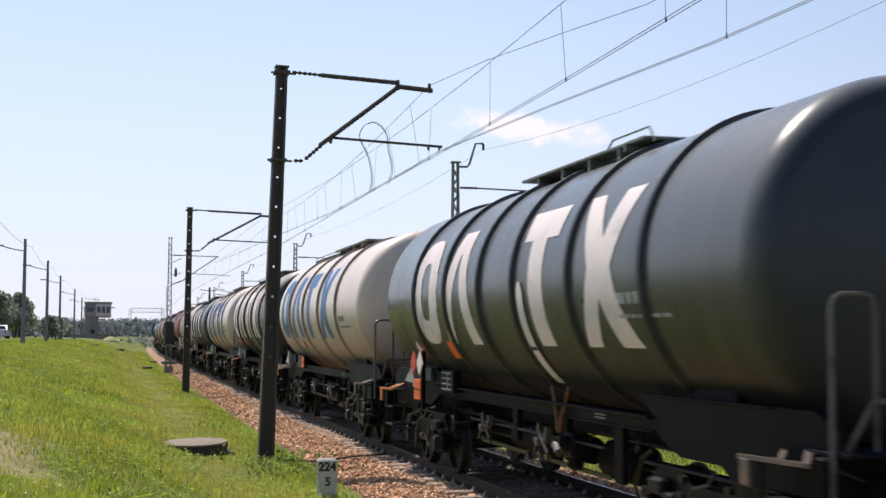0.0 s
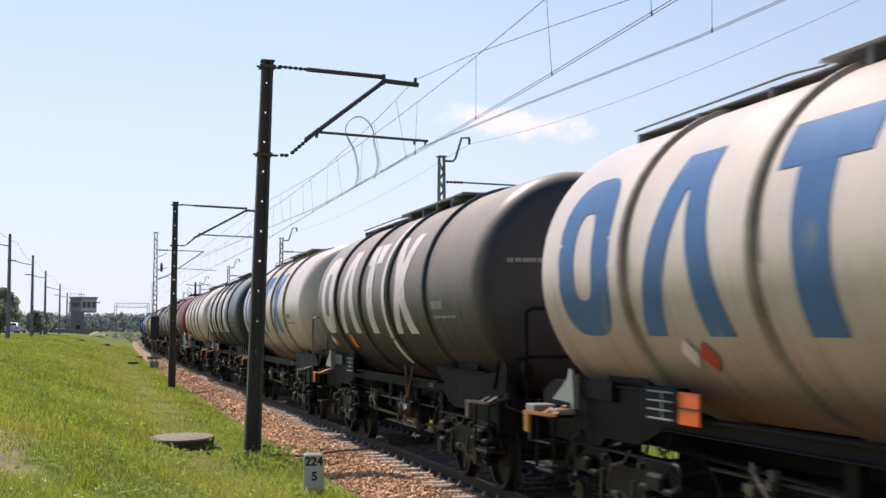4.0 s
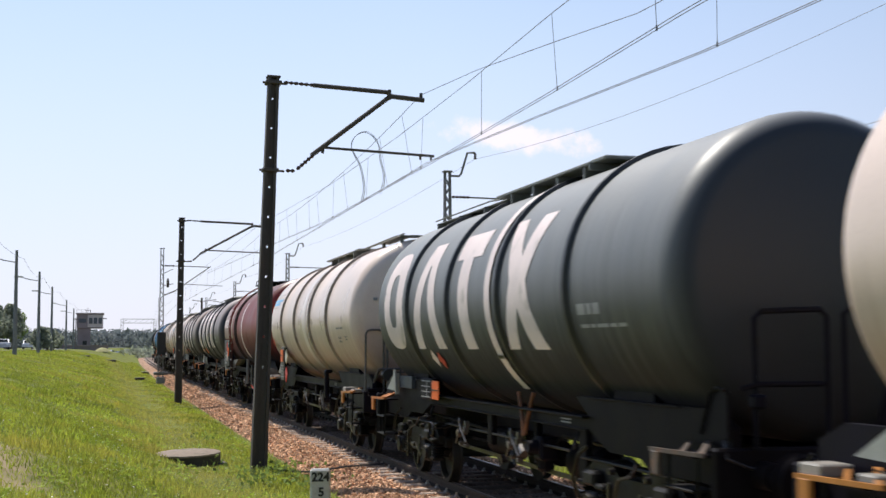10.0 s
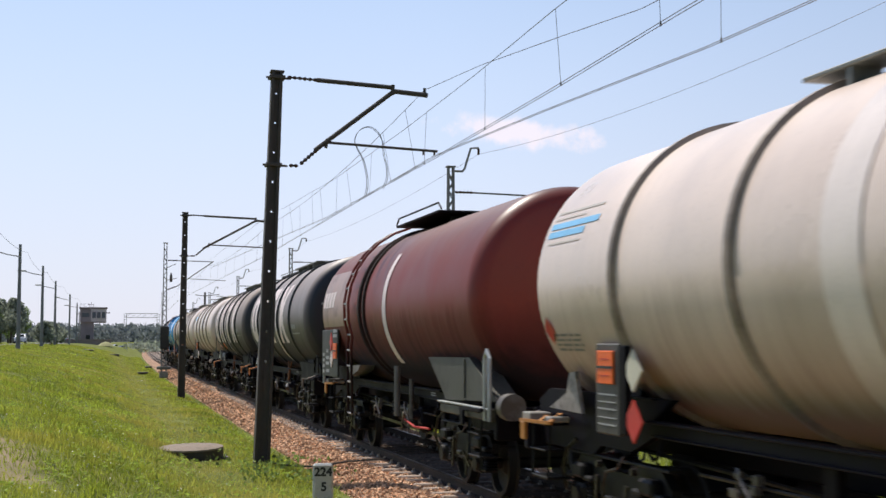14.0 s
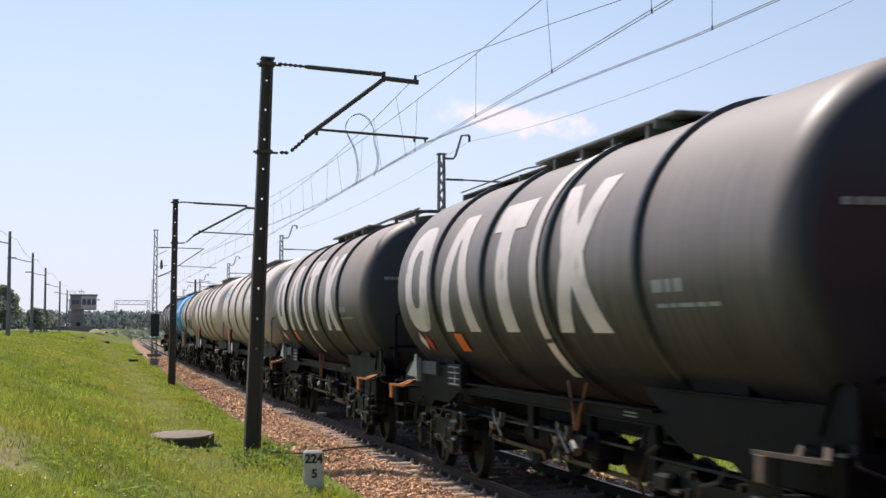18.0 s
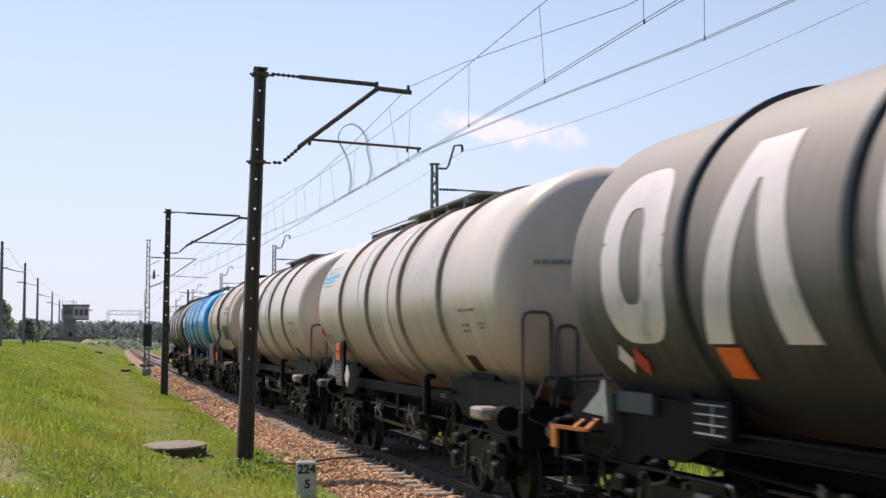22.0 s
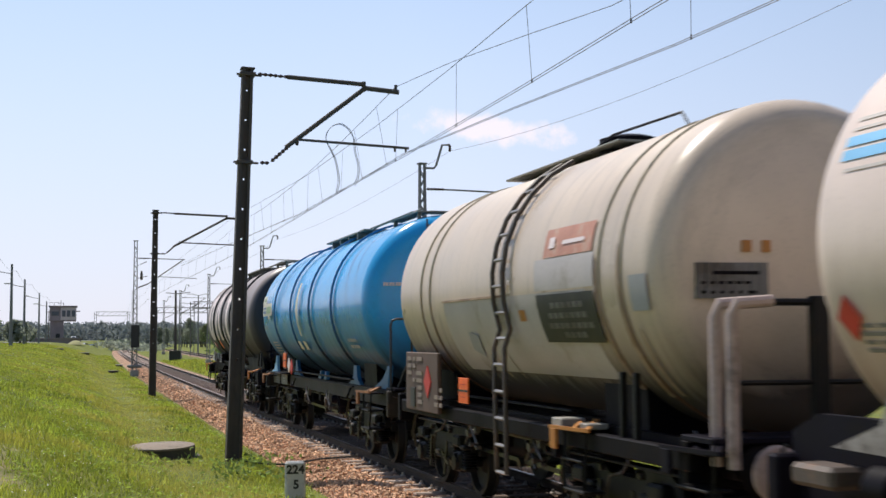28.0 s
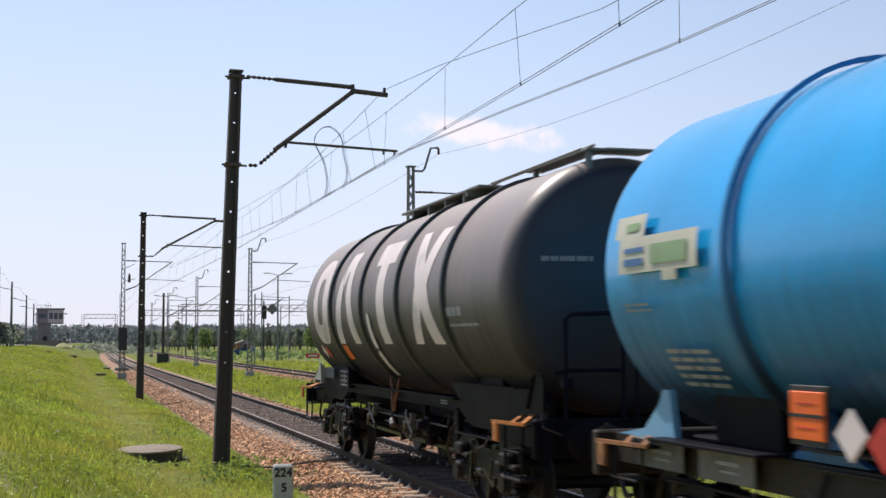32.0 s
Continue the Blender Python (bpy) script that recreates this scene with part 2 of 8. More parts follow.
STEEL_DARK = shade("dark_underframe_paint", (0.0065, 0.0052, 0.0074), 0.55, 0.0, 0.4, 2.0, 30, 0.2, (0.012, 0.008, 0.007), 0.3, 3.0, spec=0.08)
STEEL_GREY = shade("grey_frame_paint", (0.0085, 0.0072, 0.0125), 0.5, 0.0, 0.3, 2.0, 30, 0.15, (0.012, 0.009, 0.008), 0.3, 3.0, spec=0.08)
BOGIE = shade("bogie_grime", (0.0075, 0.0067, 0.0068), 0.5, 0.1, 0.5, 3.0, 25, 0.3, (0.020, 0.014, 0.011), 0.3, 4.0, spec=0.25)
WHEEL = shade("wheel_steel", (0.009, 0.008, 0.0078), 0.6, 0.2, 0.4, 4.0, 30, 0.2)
RUST = shade("orange_rust", (0.32, 0.13, 0.045), 0.75, 0.0, 0.4, 5.0, 40, 0.3, (0.10, 0.05, 0.03), 0.4, 4.0)
GALV = shade("galvanised_steel", (0.42, 0.43, 0.42), 0.45, 0.7, 0.2, 5.0, 50, 0.1)
RAIL_SIDE = shade("rusty_rail", (0.034, 0.021, 0.015), 0.75, 0.2, 0.35, 4.0, 40, 0.3, (0.06, 0.045, 0.04), 0.4, 2.0)
RAIL_TOP = shade("worn_rail_head", (0.33, 0.25, 0.205), 0.45, 0.7, 0.15, 3.0, 30, 0.05)
WALK = shade("walkway_steel", (0.17, 0.175, 0.155), 0.5, 0.3, 0.25, 3.0, 40, 0.15, (0.10, 0.09, 0.07), 0.3, 3.0)
SLEEPER = shade("concrete_sleeper", (0.40, 0.315, 0.26), 0.85, 0.0, 0.3, 4.0, 40, 0.4, (0.24, 0.16, 0.11), 0.4, 3.0, each=0.12, spec=0.2)


def shade_between_rails(m):
    """Darkens the sleepers between the rails: shade from the train, put into their colour."""
    n, l = m.node_tree.nodes, m.node_tree.links
    sock = n["Principled BSDF"].inputs["Base Color"]
    src = sock.links[0].from_socket
    tc, sep, side, edge_ = n.new("ShaderNodeTexCoord"), n.new("ShaderNodeSeparateXYZ"), n.new("ShaderNodeMath"), n.new("ShaderNodeMapRange")
    l.new(tc.outputs["Object"], sep.inputs[0])
    side.operation = "ABSOLUTE"
    l.new(sep.outputs[0], side.inputs[0])
    l.new(side.outputs[0], edge_.inputs[0])
    for i, v in enumerate((0.70, 0.95, 0.85, 0.0)):
        edge_.inputs[i + 1].default_value = v
    shaded_mid = n.new("ShaderNodeMix")
    shaded_mid.data_type = "RGBA"
    l.new(edge_.outputs[0], shaded_mid.inputs[0])
    l.new(src, shaded_mid.inputs[6])
    shaded_mid.inputs[7].default_value = (0.14, 0.10, 0.082, 1)
    l.new(shaded_mid.outputs[2], sock)


shade_between_rails(SLEEPER)
STONE = shade("ballast_stone", (0.58, 0.355, 0.22), 0.85, 0.0, 0.4, 6.0, 30, 0.5, island=True, each=0.6, spec=0.15)
# Stones and bed between the rails: oily tone, deepened for the train's shade.
STONE_DARK = shade("oily_shaded_stone", (0.22, 0.15, 0.115), 0.85, 0.0, 0.4, 6.0, 30, 0.5, island=True, each=0.45, spec=0.1)
BALLAST_DARK = shade("oily_shaded_bed", (0.175, 0.118, 0.09), 0.9, 0.0, 0.6, 12.0, 24, 1.0, (0.12, 0.08, 0.06), 0.4, 9.0, spec=0.05)
BALLAST = shade("ballast_bed", (0.40, 0.25, 0.165), 0.9, 0.0, 0.6, 12.0, 24, 1.0, (0.12, 0.075, 0.055), 0.5, 9.0, spec=0.1)
POLE = shade("dark_pole_paint", (0.066, 0.055, 0.047), 0.7, 0.0, 0.35, 2.0, 30, 0.35, (0.07, 0.05, 0.035), 0.4, 2.0, stretch=(1, 1, 0.3))
WIRE = shade("copper_wire", (0.20, 0.20, 0.22), 0.45, 0.6, 0.1, 4.0, 30, 0.0)
INSUL = shade("brown_insulator", (0.06, 0.03, 0.02), 0.2, 0.0, 0.2, 4.0, 30, 0.0)
CONCRETE = shade("weathered_concrete", (0.36, 0.34, 0.30), 0.9, 0.0, 0.3, 3.0, 40, 0.4, (0.18, 0.16, 0.12), 0.4, 3.0)
WHITE = shade("white_paint", (0.78, 0.77, 0.74), 0.55, 0.0, 0.1, 4.0, 40, 0.05, (0.45, 0.42, 0.36), 0.15, 4.0)
BLACK = shade("black_paint", (0.02, 0.02, 0.02), 0.5, 0.0, 0.2, 4.0, 30, 0.05)
ORANGE = shade("orange_plate", (0.85, 0.14, 0.015), 0.5, 0.0, 0.15, 5.0, 40, 0.05)
RED = shade("red_paint", (0.55, 0.04, 0.03), 0.5, 0.0, 0.15, 5.0, 40, 0.05)
ORANGE_BAR = shade("worn_orange_steel", (0.50, 0.155, 0.022), 0.6, 0.0, 0.35, 5.0, 40, 0.2, (0.16, 0.07, 0.03), 0.35, 5.0)
YELLOW = shade("yellow_paint", (0.42, 0.165, 0.03), 0.5, 0.0, 0.25, 5.0, 40, 0.1)
GRASS = shade("meadow_ground", (0.155, 0.175, 0.050), 0.9, 0.0, 0.45, 0.6, 9.0, 0.6, (0.20, 0.18, 0.05), 0.35, 0.35, spec=0.03)


def add_path(m):
    """A trodden earth path that crosses the bank, with ragged edges."""
    n, l = m.node_tree.nodes, m.node_tree.links
    b = n["Principled BSDF"]
    src = b.inputs["Base Color"].links[0].from_socket
    tc, sep, no = n.new("ShaderNodeTexCoord"), n.new("ShaderNodeSeparateXYZ"), n.new("ShaderNodeTexNoise")
    no.inputs["Scale"].default_value, no.inputs["Detail"].default_value = 2.2, 6
    l.new(tc.outputs["Object"], sep.inputs[0])
    l.new(tc.outputs["Object"], no.inputs["Vector"])

    def mathn(op, a, c):
        k = n.new("ShaderNodeMath")
        k.operation = op
        for i, v in enumerate((a, c)):
            if isinstance(v, float):
                k.inputs[i].default_value = v
            else:
                l.new(v, k.inputs[i])
        return k.outputs[0]

    centre = mathn("ADD", mathn("ADD", sep.outputs[0], 7.35), mathn("MULTIPLY", mathn("SUBTRACT", sep.outputs[1], 17.0), 0.13))
    d = mathn("ADD", mathn("ABSOLUTE", centre, 0.0), mathn("MULTIPLY", no.outputs[0], 1.3))
    far = mathn("MULTIPLY", mathn("MAXIMUM", mathn("SUBTRACT", mathn("ABSOLUTE", mathn("SUBTRACT", sep.outputs[1], 17.2), 0.0), 1.8), 0.0), 0.7)
    r = n.new("ShaderNodeMapRange")
    for i, v in enumerate((0.7, 1.4, 0.9, 0.0)):
        r.inputs[i + 1].default_value = v
    l.new(mathn("ADD", d, far), r.inputs[0])
    k = n.new("ShaderNodeMix")
    k.data_type = "RGBA"
    l.new(r.outputs[0], k.inputs[0])
    l.new(src, k.inputs[6])
    k.inputs[7].default_value = (0.31, 0.24, 0.155, 1)
    l.new(k.outputs[2], b.inputs["Base Color"])


add_path(GRASS)

# ---- ground ----
BANK = ((-400, 1.7), (-14, 1.68), (-11, 1.45), (-8.5, 1.0), (-6.2, 0.42), (-4.5, -0.14), (-3.2, -0.18), (-2.6, -0.28), (-2.2, -0.37), (-1.9, -0.5), (1.9, -0.5), (2.4, -0.36), (2.8, -0.30), (5.0, -0.22), (400, -0.2))


def height(off, s=0.0):
    for (a, za), (b, zb) in zip(BANK, BANK[1:]):
        if a <= off <= b:
            t = (off - a) / (b - a)
            z = za + (zb - za) * t
            break
    else:
        z = BANK[0][1] if off < 0 else BANK[-1][1]
    rough = 0.05 * noise.noise((off * 0.5, s * 0.35, 0.0)) + 0.09 * noise.noise((off * 0.13, s * 0.1, 3.0))
    return z + rough * (1 if abs(off) > 2.9 else 0.15)


def strip(offs, ss, lift=0.0, top=height):
    g = Geo()
    verts = [lane(o, s, top(o, s) + lift) for s in ss for o in offs]
    n = len(offs)
    return g.add(verts, [(j * n + i, j * n + i + 1, (j + 1) * n + i + 1, (j + 1) * n + i) for j in range(len(ss) - 1) for i in range(n - 1)])


offs = [-1500, -700, -300, -150, -90, -60, -45, -35, -28] + [-24 + 0.75 * i for i in range(28)] + [-2.6, -2.4, -2.2, -1.9, 1.9, 2.4, 2.8, 3.3, 4, 6, 8, 10, 13, 16, 20, 25, 32, 40, 60, 90, 150, 300, 700, 1500]
offs = sorted(set(offs))
ss = [-300, -120, -60, -30, -15] + [-8 + 1.0 * i for i in range(100)] + [94 + 5 * i for i in range(40)] + [300, 340, 400, 500, 700, 1000, 1600, 2600]
solid("ground", strip(offs, ss), GRASS, "green meadow bank with a trodden bare path", kind="structure")


def bed(off, s):
    a = abs(off)
    z = -0.196 if a < 1.6 else -0.196 - (a - 1.6) * 0.28
    return z + 0.02 * noise.noise((off * 3, s * 3, 0))


def ballast(name, centre, s0, s1):
    g = Geo()
    o = [-2.75, -2.4, -2.05, -1.75, -1.3, -0.9, -0.4, 0, 0.4, 0.9, 1.3, 1.75, 2.05, 2.4, 2.75]
    n = len(o)
    k = int((s1 - s0) / 1.0)
    rows = [s0 + (s1 - s0) * j / k for j in range(k + 1)]
    g.add([lane(centre + x, s, bed(x, s)) for s in rows for x in o],
          [(j * n + i, j * n + i + 1, (j + 1) * n + i + 1, (j + 1) * n + i) for j in range(k) for i in range(n - 1)])
    ob = solid(name, g, BALLAST, "reddish crushed-stone ballast bed under the rails", kind="structure")
    ob.data.materials.append(BALLAST_DARK)
    for j, f in enumerate(ob.data.polygons):
        f.material_index = int(3 < j % (n - 1) < 10)
    return ob


ballast("ballast_near", 0.0, -40, 300)
ballast("ballast_far", 9.6, 0, 300)

# ---- rails ----
RAIL = ((-0.036, 0.0), (0.036, 0.0), (0.036, -0.036), (0.010, -0.052), (0.010, -0.132), (0.07, -0.15), (0.07, -0.162), (-0.07, -0.162), (-0.07, -0.15), (-0.010, -0.132), (-0.010, -0.052), (-0.036, -0.036))


def rail(parent, off, s0, s1, step=4.0):
    n, k = len(RAIL), int((s1 - s0) / step)
    g, top = Geo(), Geo()
    rows = [s0 + (s1 - s0) * j / k for j in range(k + 1)]
    g.add([lane(off + x, s, z) for s in rows for x, z in RAIL], [(j * n + i, j * n + (i + 1) % n, (j + 1) * n + (i + 1) % n, (j + 1) * n + i) for j in range(k) for i in range(n)])
    part("rail", g, RAIL_SIDE, parent)
    top.add([lane(off + x, s, z) for s in rows for x, z in ((-0.022, 0.003), (0.026, 0.003))], [(2 * j, 2 * j + 1, 2 * j + 3, 2 * j + 2) for j in range(k)])
    part("rail_head", top, RAIL_TOP, parent, "bright worn rail head")


def track(name, centre, s0, s1, label):
    t = thing(name, Matrix(), label, "", kind="structure")
    for x in (-0.7525, 0.7525):
        rail(t, centre + x, s0, s1)
    return t


near_track = track("track_near", 0.0, -40, 300, "near railway track of rusty rails on concrete sleepers")
far_track = track("track_far", 9.6, 0, 300, "farther railway track of rusty rails beyond a grass strip")

# ---- tank wagons: the local y axis points to the wagon's rear, z = 0 is the rail's top ----
R, ZC = 1.48, 2.74
HOOPS = (3.4, 1.0, -1.35, -3.75)


def paint(name, colour, rough=0.35, grime_shade=(0.16, 0.11, 0.07), amount=0.5, streak=0.35, coat=0.0, top_tone=None, reach=2.85, start=1.85, top_from=-0.30):
    """Tank paint: broad fading, rain streaks that run down, and a belly darkened by height for road dirt and for shade.
    """
    m = bpy.data.materials.new(name)
    m.use_nodes = True
    n, l = m.node_tree.nodes, m.node_tree.links
    b = n["Principled BSDF"]
    tc = n.new("ShaderNodeTexCoord")
    info = n.new("ShaderNodeObjectInfo")
    off = n.new("ShaderNodeVectorMath")
    off.operation = "MULTIPLY_ADD"
    l.new(info.outputs["Random"], off.inputs[0])
    off.inputs[1].default_value = (17.0, 31.0, 0.0)
    l.new(tc.outputs["Object"], off.inputs[2])

    def tex(scale, detail, stretch, rough_=0.55):
        mp = n.new("ShaderNodeMapping")
        mp.inputs["Scale"].default_value = stretch
        l.new(off.outputs[0], mp.inputs["Vector"])
        t = n.new("ShaderNodeTexNoise")
        t.inputs["Scale"].default_value, t.inputs["Detail"].default_value, t.inputs["Roughness"].default_value = scale, detail, rough_
        l.new(mp.outputs[0], t.inputs["Vector"])
        return t.outputs[0]

    def remap(src, a, c, lo, hi):
        r = n.new("ShaderNodeMapRange")
        for k, v in enumerate((a, c, lo, hi)):
            r.inputs[k + 1].default_value = v
        l.new(src, r.inputs[0])
        return r.outputs[0]

    def mathn(op, a, c):
        k = n.new("ShaderNodeMath")
        k.operation = op
        for i, v in enumerate((a, c)):
            if isinstance(v, float):
                k.inputs[i].default_value = v
            else:
                l.new(v, k.inputs[i])
        return k.outputs[0]

    def mix(f, a, c):
        k = n.new("ShaderNodeMix")
        k.data_type = "RGBA"
        l.new(f, k.inputs[0])
        for i, v in ((6, a), (7, c)):
            if isinstance(v, tuple):
                k.inputs[i].default_value = (*v, 1)
            else:
                l.new(v, k.inputs[i])
        return k.outputs[2]

    broad, streaks, fine = tex(0.6, 5, (1, 1, 1)), tex(1.4, 6, (0.4, 5, 0.35), 0.7), tex(28, 4, (1, 1, 1))
    fade = mix(remap(broad, 0.3, 0.7, 0.0, 1.0), tuple(c * 0.86 for c in colour), tuple(min(1, c * 1.12) for c in colour))
    dirty = mix(remap(streaks, 0.52, 0.80, 0.0, streak), fade, tuple(0.55 * g + 0.25 * c for g, c in zip(grime_shade, colour)))
    sep = n.new("ShaderNodeSeparateXYZ")
    l.new(tc.outputs["Object"], sep.inputs[0])
    # Low parts darken: road dirt, with the underside's shade added to the colour.
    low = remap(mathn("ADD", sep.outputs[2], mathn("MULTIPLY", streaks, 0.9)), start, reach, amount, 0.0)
    # A second tone on upward-facing flanks, none on the dished ends.
    if top_tone:
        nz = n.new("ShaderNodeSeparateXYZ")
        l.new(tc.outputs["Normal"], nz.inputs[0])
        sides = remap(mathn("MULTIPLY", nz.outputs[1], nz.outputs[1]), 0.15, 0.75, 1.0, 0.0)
        upward = remap(mathn("ADD", nz.outputs[2], mathn("MULTIPLY", streaks, 0.5)), top_from, top_from + 1.05, 0.0, 0.85)
        dirty = mix(mathn("MULTIPLY", sides, upward), dirty, top_tone)
    speck = remap(fine, 0.55, 0.75, 0.0, 0.25)
    out = mix(low, dirty, grime_shade)
    out = mix(mathn("MULTIPLY", speck, 0.6), out, grime_shade)
    l.new(out, b.inputs["Base Color"])
    l.new(mathn("ADD", remap(broad, 0.3, 0.7, rough - 0.06, rough + 0.12), mathn("MULTIPLY", low, 0.6)), b.inputs["Roughness"])
    b.inputs["Coat Weight"].default_value = coat
    b.inputs["Coat Roughness"].default_value = 0.15
    bp = n.new("ShaderNodeBump")
    bp.inputs["Strength"].default_value, bp.inputs["Distance"].default_value = 0.06, 0.02
    l.new(broad, bp.inputs["Height"])
    l.new(bp.outputs[0], b.inputs["Normal"])
    return m


TANK_DARK = paint("dark_grey_tank", (0.021, 0.023, 0.030), 0.45, (0.038, 0.021, 0.014), 0.85, 0.30, top_tone=(0.35, 0.281, 0.256))
TANK_TAUPE = paint("taupe_grey_tank", (0.026, 0.026, 0.031), 0.45, (0.045, 0.026, 0.017), 0.85, 0.30, top_tone=(0.40, 0.31, 0.255))
TANK_INK = paint("blue_black_tank", (0.018, 0.022, 0.029), 0.24, (0.022, 0.015, 0.012), 0.8, 0.30, top_tone=(0.175, 0.17, 0.168))
TANK_SLATE = paint("slate_grey_tank", (0.016, 0.020, 0.027), 0.45, (0.024, 0.017, 0.013), 0.85, 0.30, top_tone=(0.265, 0.268, 0.266))
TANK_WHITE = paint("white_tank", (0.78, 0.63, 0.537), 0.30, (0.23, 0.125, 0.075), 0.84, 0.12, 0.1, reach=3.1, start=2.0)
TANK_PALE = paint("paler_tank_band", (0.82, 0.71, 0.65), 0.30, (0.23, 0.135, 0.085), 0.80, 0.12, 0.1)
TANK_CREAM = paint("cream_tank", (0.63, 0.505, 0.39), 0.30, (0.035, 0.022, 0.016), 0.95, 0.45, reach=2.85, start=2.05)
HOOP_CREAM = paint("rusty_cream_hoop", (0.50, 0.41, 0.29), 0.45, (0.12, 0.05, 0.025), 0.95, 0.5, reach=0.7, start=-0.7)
TANK_BLUE = paint("blue_tank", (0.012, 0.365, 0.80), 0.18, (0.006, 0.014, 0.026), 0.92, 0.12, 0.2, top_tone=(0.09, 0.38, 0.62), reach=3.08, start=2.08, top_from=0.52)
TANK_BROWN = paint("brown_tank", (0.21, 0.019, 0.007), 0.46, (0.012, 0.007, 0.006), 0.95, 0.20, 0.0, top_tone=(0.088, 0.053, 0.040), reach=3.05, start=2.2, top_from=0.36)
HOOP_DARK = shade("dark_hoop", (0.018, 0.018, 0.019), 0.5, 0.0, 0.3, 3, 30, 0.1)
HOOP_WHITE = shade("grimy_hoop", (0.27, 0.21, 0.165), 0.5, 0.0, 0.35, 3, 30, 0.1)
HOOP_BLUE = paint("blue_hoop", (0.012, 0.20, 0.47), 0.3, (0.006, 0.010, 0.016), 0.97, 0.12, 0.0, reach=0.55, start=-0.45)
MARK_WHITE = shade("white_marking", (0.80, 0.68, 0.655), 0.5, 0.0, 0.12, 2, 40, 0.0, (0.40, 0.36, 0.30), 0.15, 2.5)
MARK_BLUE = shade("blue_marking", (0.055, 0.145, 0.33), 0.5, 0.0, 0.18, 2, 40, 0.0, (0.25, 0.25, 0.26), 0.12, 2.5)
MARK_SKY = shade("light_blue_marking", (0.22, 0.52, 0.80), 0.5, 0.0, 0.1, 2, 40, 0.0)
MARK_GREY = shade("grey_writing", (0.33, 0.33, 0.33), 0.6, 0.0, 0.2, 2, 40, 0.0)
WRITING = shade("faded_dark_writing", (0.22, 0.20, 0.18), 0.6, 0.0, 0.25, 6, 40, 0.0)
SLATE = shade("slate_blue_box", (0.045, 0.058, 0.078), 0.5, 0.0, 0.3, 2.0, 30, 0.1, (0.03, 0.025, 0.02), 0.3, 3.0)
FADED_BROWN = shade("faded_brown_panel", (0.37, 0.235, 0.19), 0.4, 0.0, 0.25, 1.5, 30, 0.05, (0.20, 0.12, 0.09), 0.4, 2.0)
RUNG = shade("worn_rung_steel", (0.30, 0.27, 0.25), 0.4, 0.3, 0.3, 4.0, 30, 0.1)
LADDER = shade("dark_ladder_steel", (0.06, 0.045, 0.035), 0.6, 0.0, 0.3, 4.0, 30, 0.1, (0.13, 0.07, 0.04), 0.4, 3.0)
SOLE_BROWN = shade("dusty_brown_frame", (0.030, 0.025, 0.020), 0.6, 0.0, 0.35, 2.0, 30, 0.15, (0.05, 0.032, 0.022), 0.4, 3.0, spec=0.2)
LEVER = shade("bright_lever_steel", (0.15, 0.138, 0.13), 0.4, 0.5, 0.5, 6, 40, 0.2, (0.06, 0.04, 0.03), 0.5, 7.0)
CHEST = shade("grimy_grey_plate", (0.15, 0.142, 0.135), 0.5, 0.0, 0.3, 1.5, 30, 0.1, (0.06, 0.045, 0.035), 0.5, 2.0)
CHEST_DARK = shade("olive_grey_plate", (0.062, 0.060, 0.048), 0.5, 0.0, 0.3, 1.5, 30, 0.1, (0.03, 0.024, 0.02), 0.5, 2.0)
HANDRAIL = shade("worn_handrail_paint", (0.12, 0.105, 0.095), 0.4, 0.2, 0.3, 4.0, 40, 0.1, (0.03, 0.022, 0.018), 0.4, 4.0)
RUST_STAIN = shade("brown_rust_stain", (0.27, 0.165, 0.095), 0.6, 0.0, 0.4, 3.0, 30, 0.1, (0.42, 0.32, 0.22), 0.5, 3.0)
PIPE_RUST = shade("dark_rusty_pipe", (0.20, 0.075, 0.030), 0.7, 0.0, 0.4, 5.0, 40, 0.3, (0.06, 0.03, 0.02), 0.4, 4.0)
BOARD_TEXT = shade("beige_board_writing", (0.26, 0.20, 0.16), 0.6, 0.0, 0.3, 4, 40, 0.0)
PANEL_GREY = shade("grey_panel", (0.30, 0.28, 0.25), 0.45, 0.0, 0.2, 1.5, 30, 0.05, (0.20, 0.16, 0.13), 0.3, 2.0)
PANEL_BLUE = shade("blue_grey_panel", (0.47, 0.42, 0.395), 0.4, 0.0, 0.15, 1.5, 30, 0.05, (0.28, 0.22, 0.15), 0.2, 2.0)
BOARD = shade("brown_board", (0.11, 0.066, 0.048), 0.7, 0.0, 0.3, 2.5, 40, 0.2, (0.10, 0.07, 0.05), 0.4, 3.0)
BOARD_DARK = shade("dark_green_board", (0.024, 0.026, 0.020), 0.55, 0.0, 0.3, 2.5, 40, 0.1)
FADED_RED = shade("faded_red", (0.52, 0.24, 0.17), 0.6, 0.0, 0.25, 3, 30, 0.0, (0.5, 0.42, 0.33), 0.4, 3.0)
GREEN = shade("green_patch", (0.27, 0.38, 0.19), 0.5, 0.0, 0.2, 3, 40, 0.0)
CREAMY = shade("cream_patch", (0.62, 0.58, 0.46), 0.5, 0.0, 0.15, 3, 40, 0.0)
BLUE_LIGHT = shade("pale_blue_saddle", (0.020, 0.13, 0.29), 0.4, 0.0, 0.2, 2, 30, 0.05)
BLUE_PALE = shade("pale_blue_bracket", (0.20, 0.42, 0.62), 0.4, 0.0, 0.2, 2, 30, 0.05)
SILVER = shade("bare_lever_steel", (0.055, 0.049, 0.047), 0.36, 0.6, 0.5, 5, 40, 0.2, (0.018, 0.013, 0.012), 0.5, 5.0)
FAINT = shade("faint_pale_writing", (0.52, 0.47, 0.43), 0.6, 0.0, 0.2, 4, 40, 0.0)
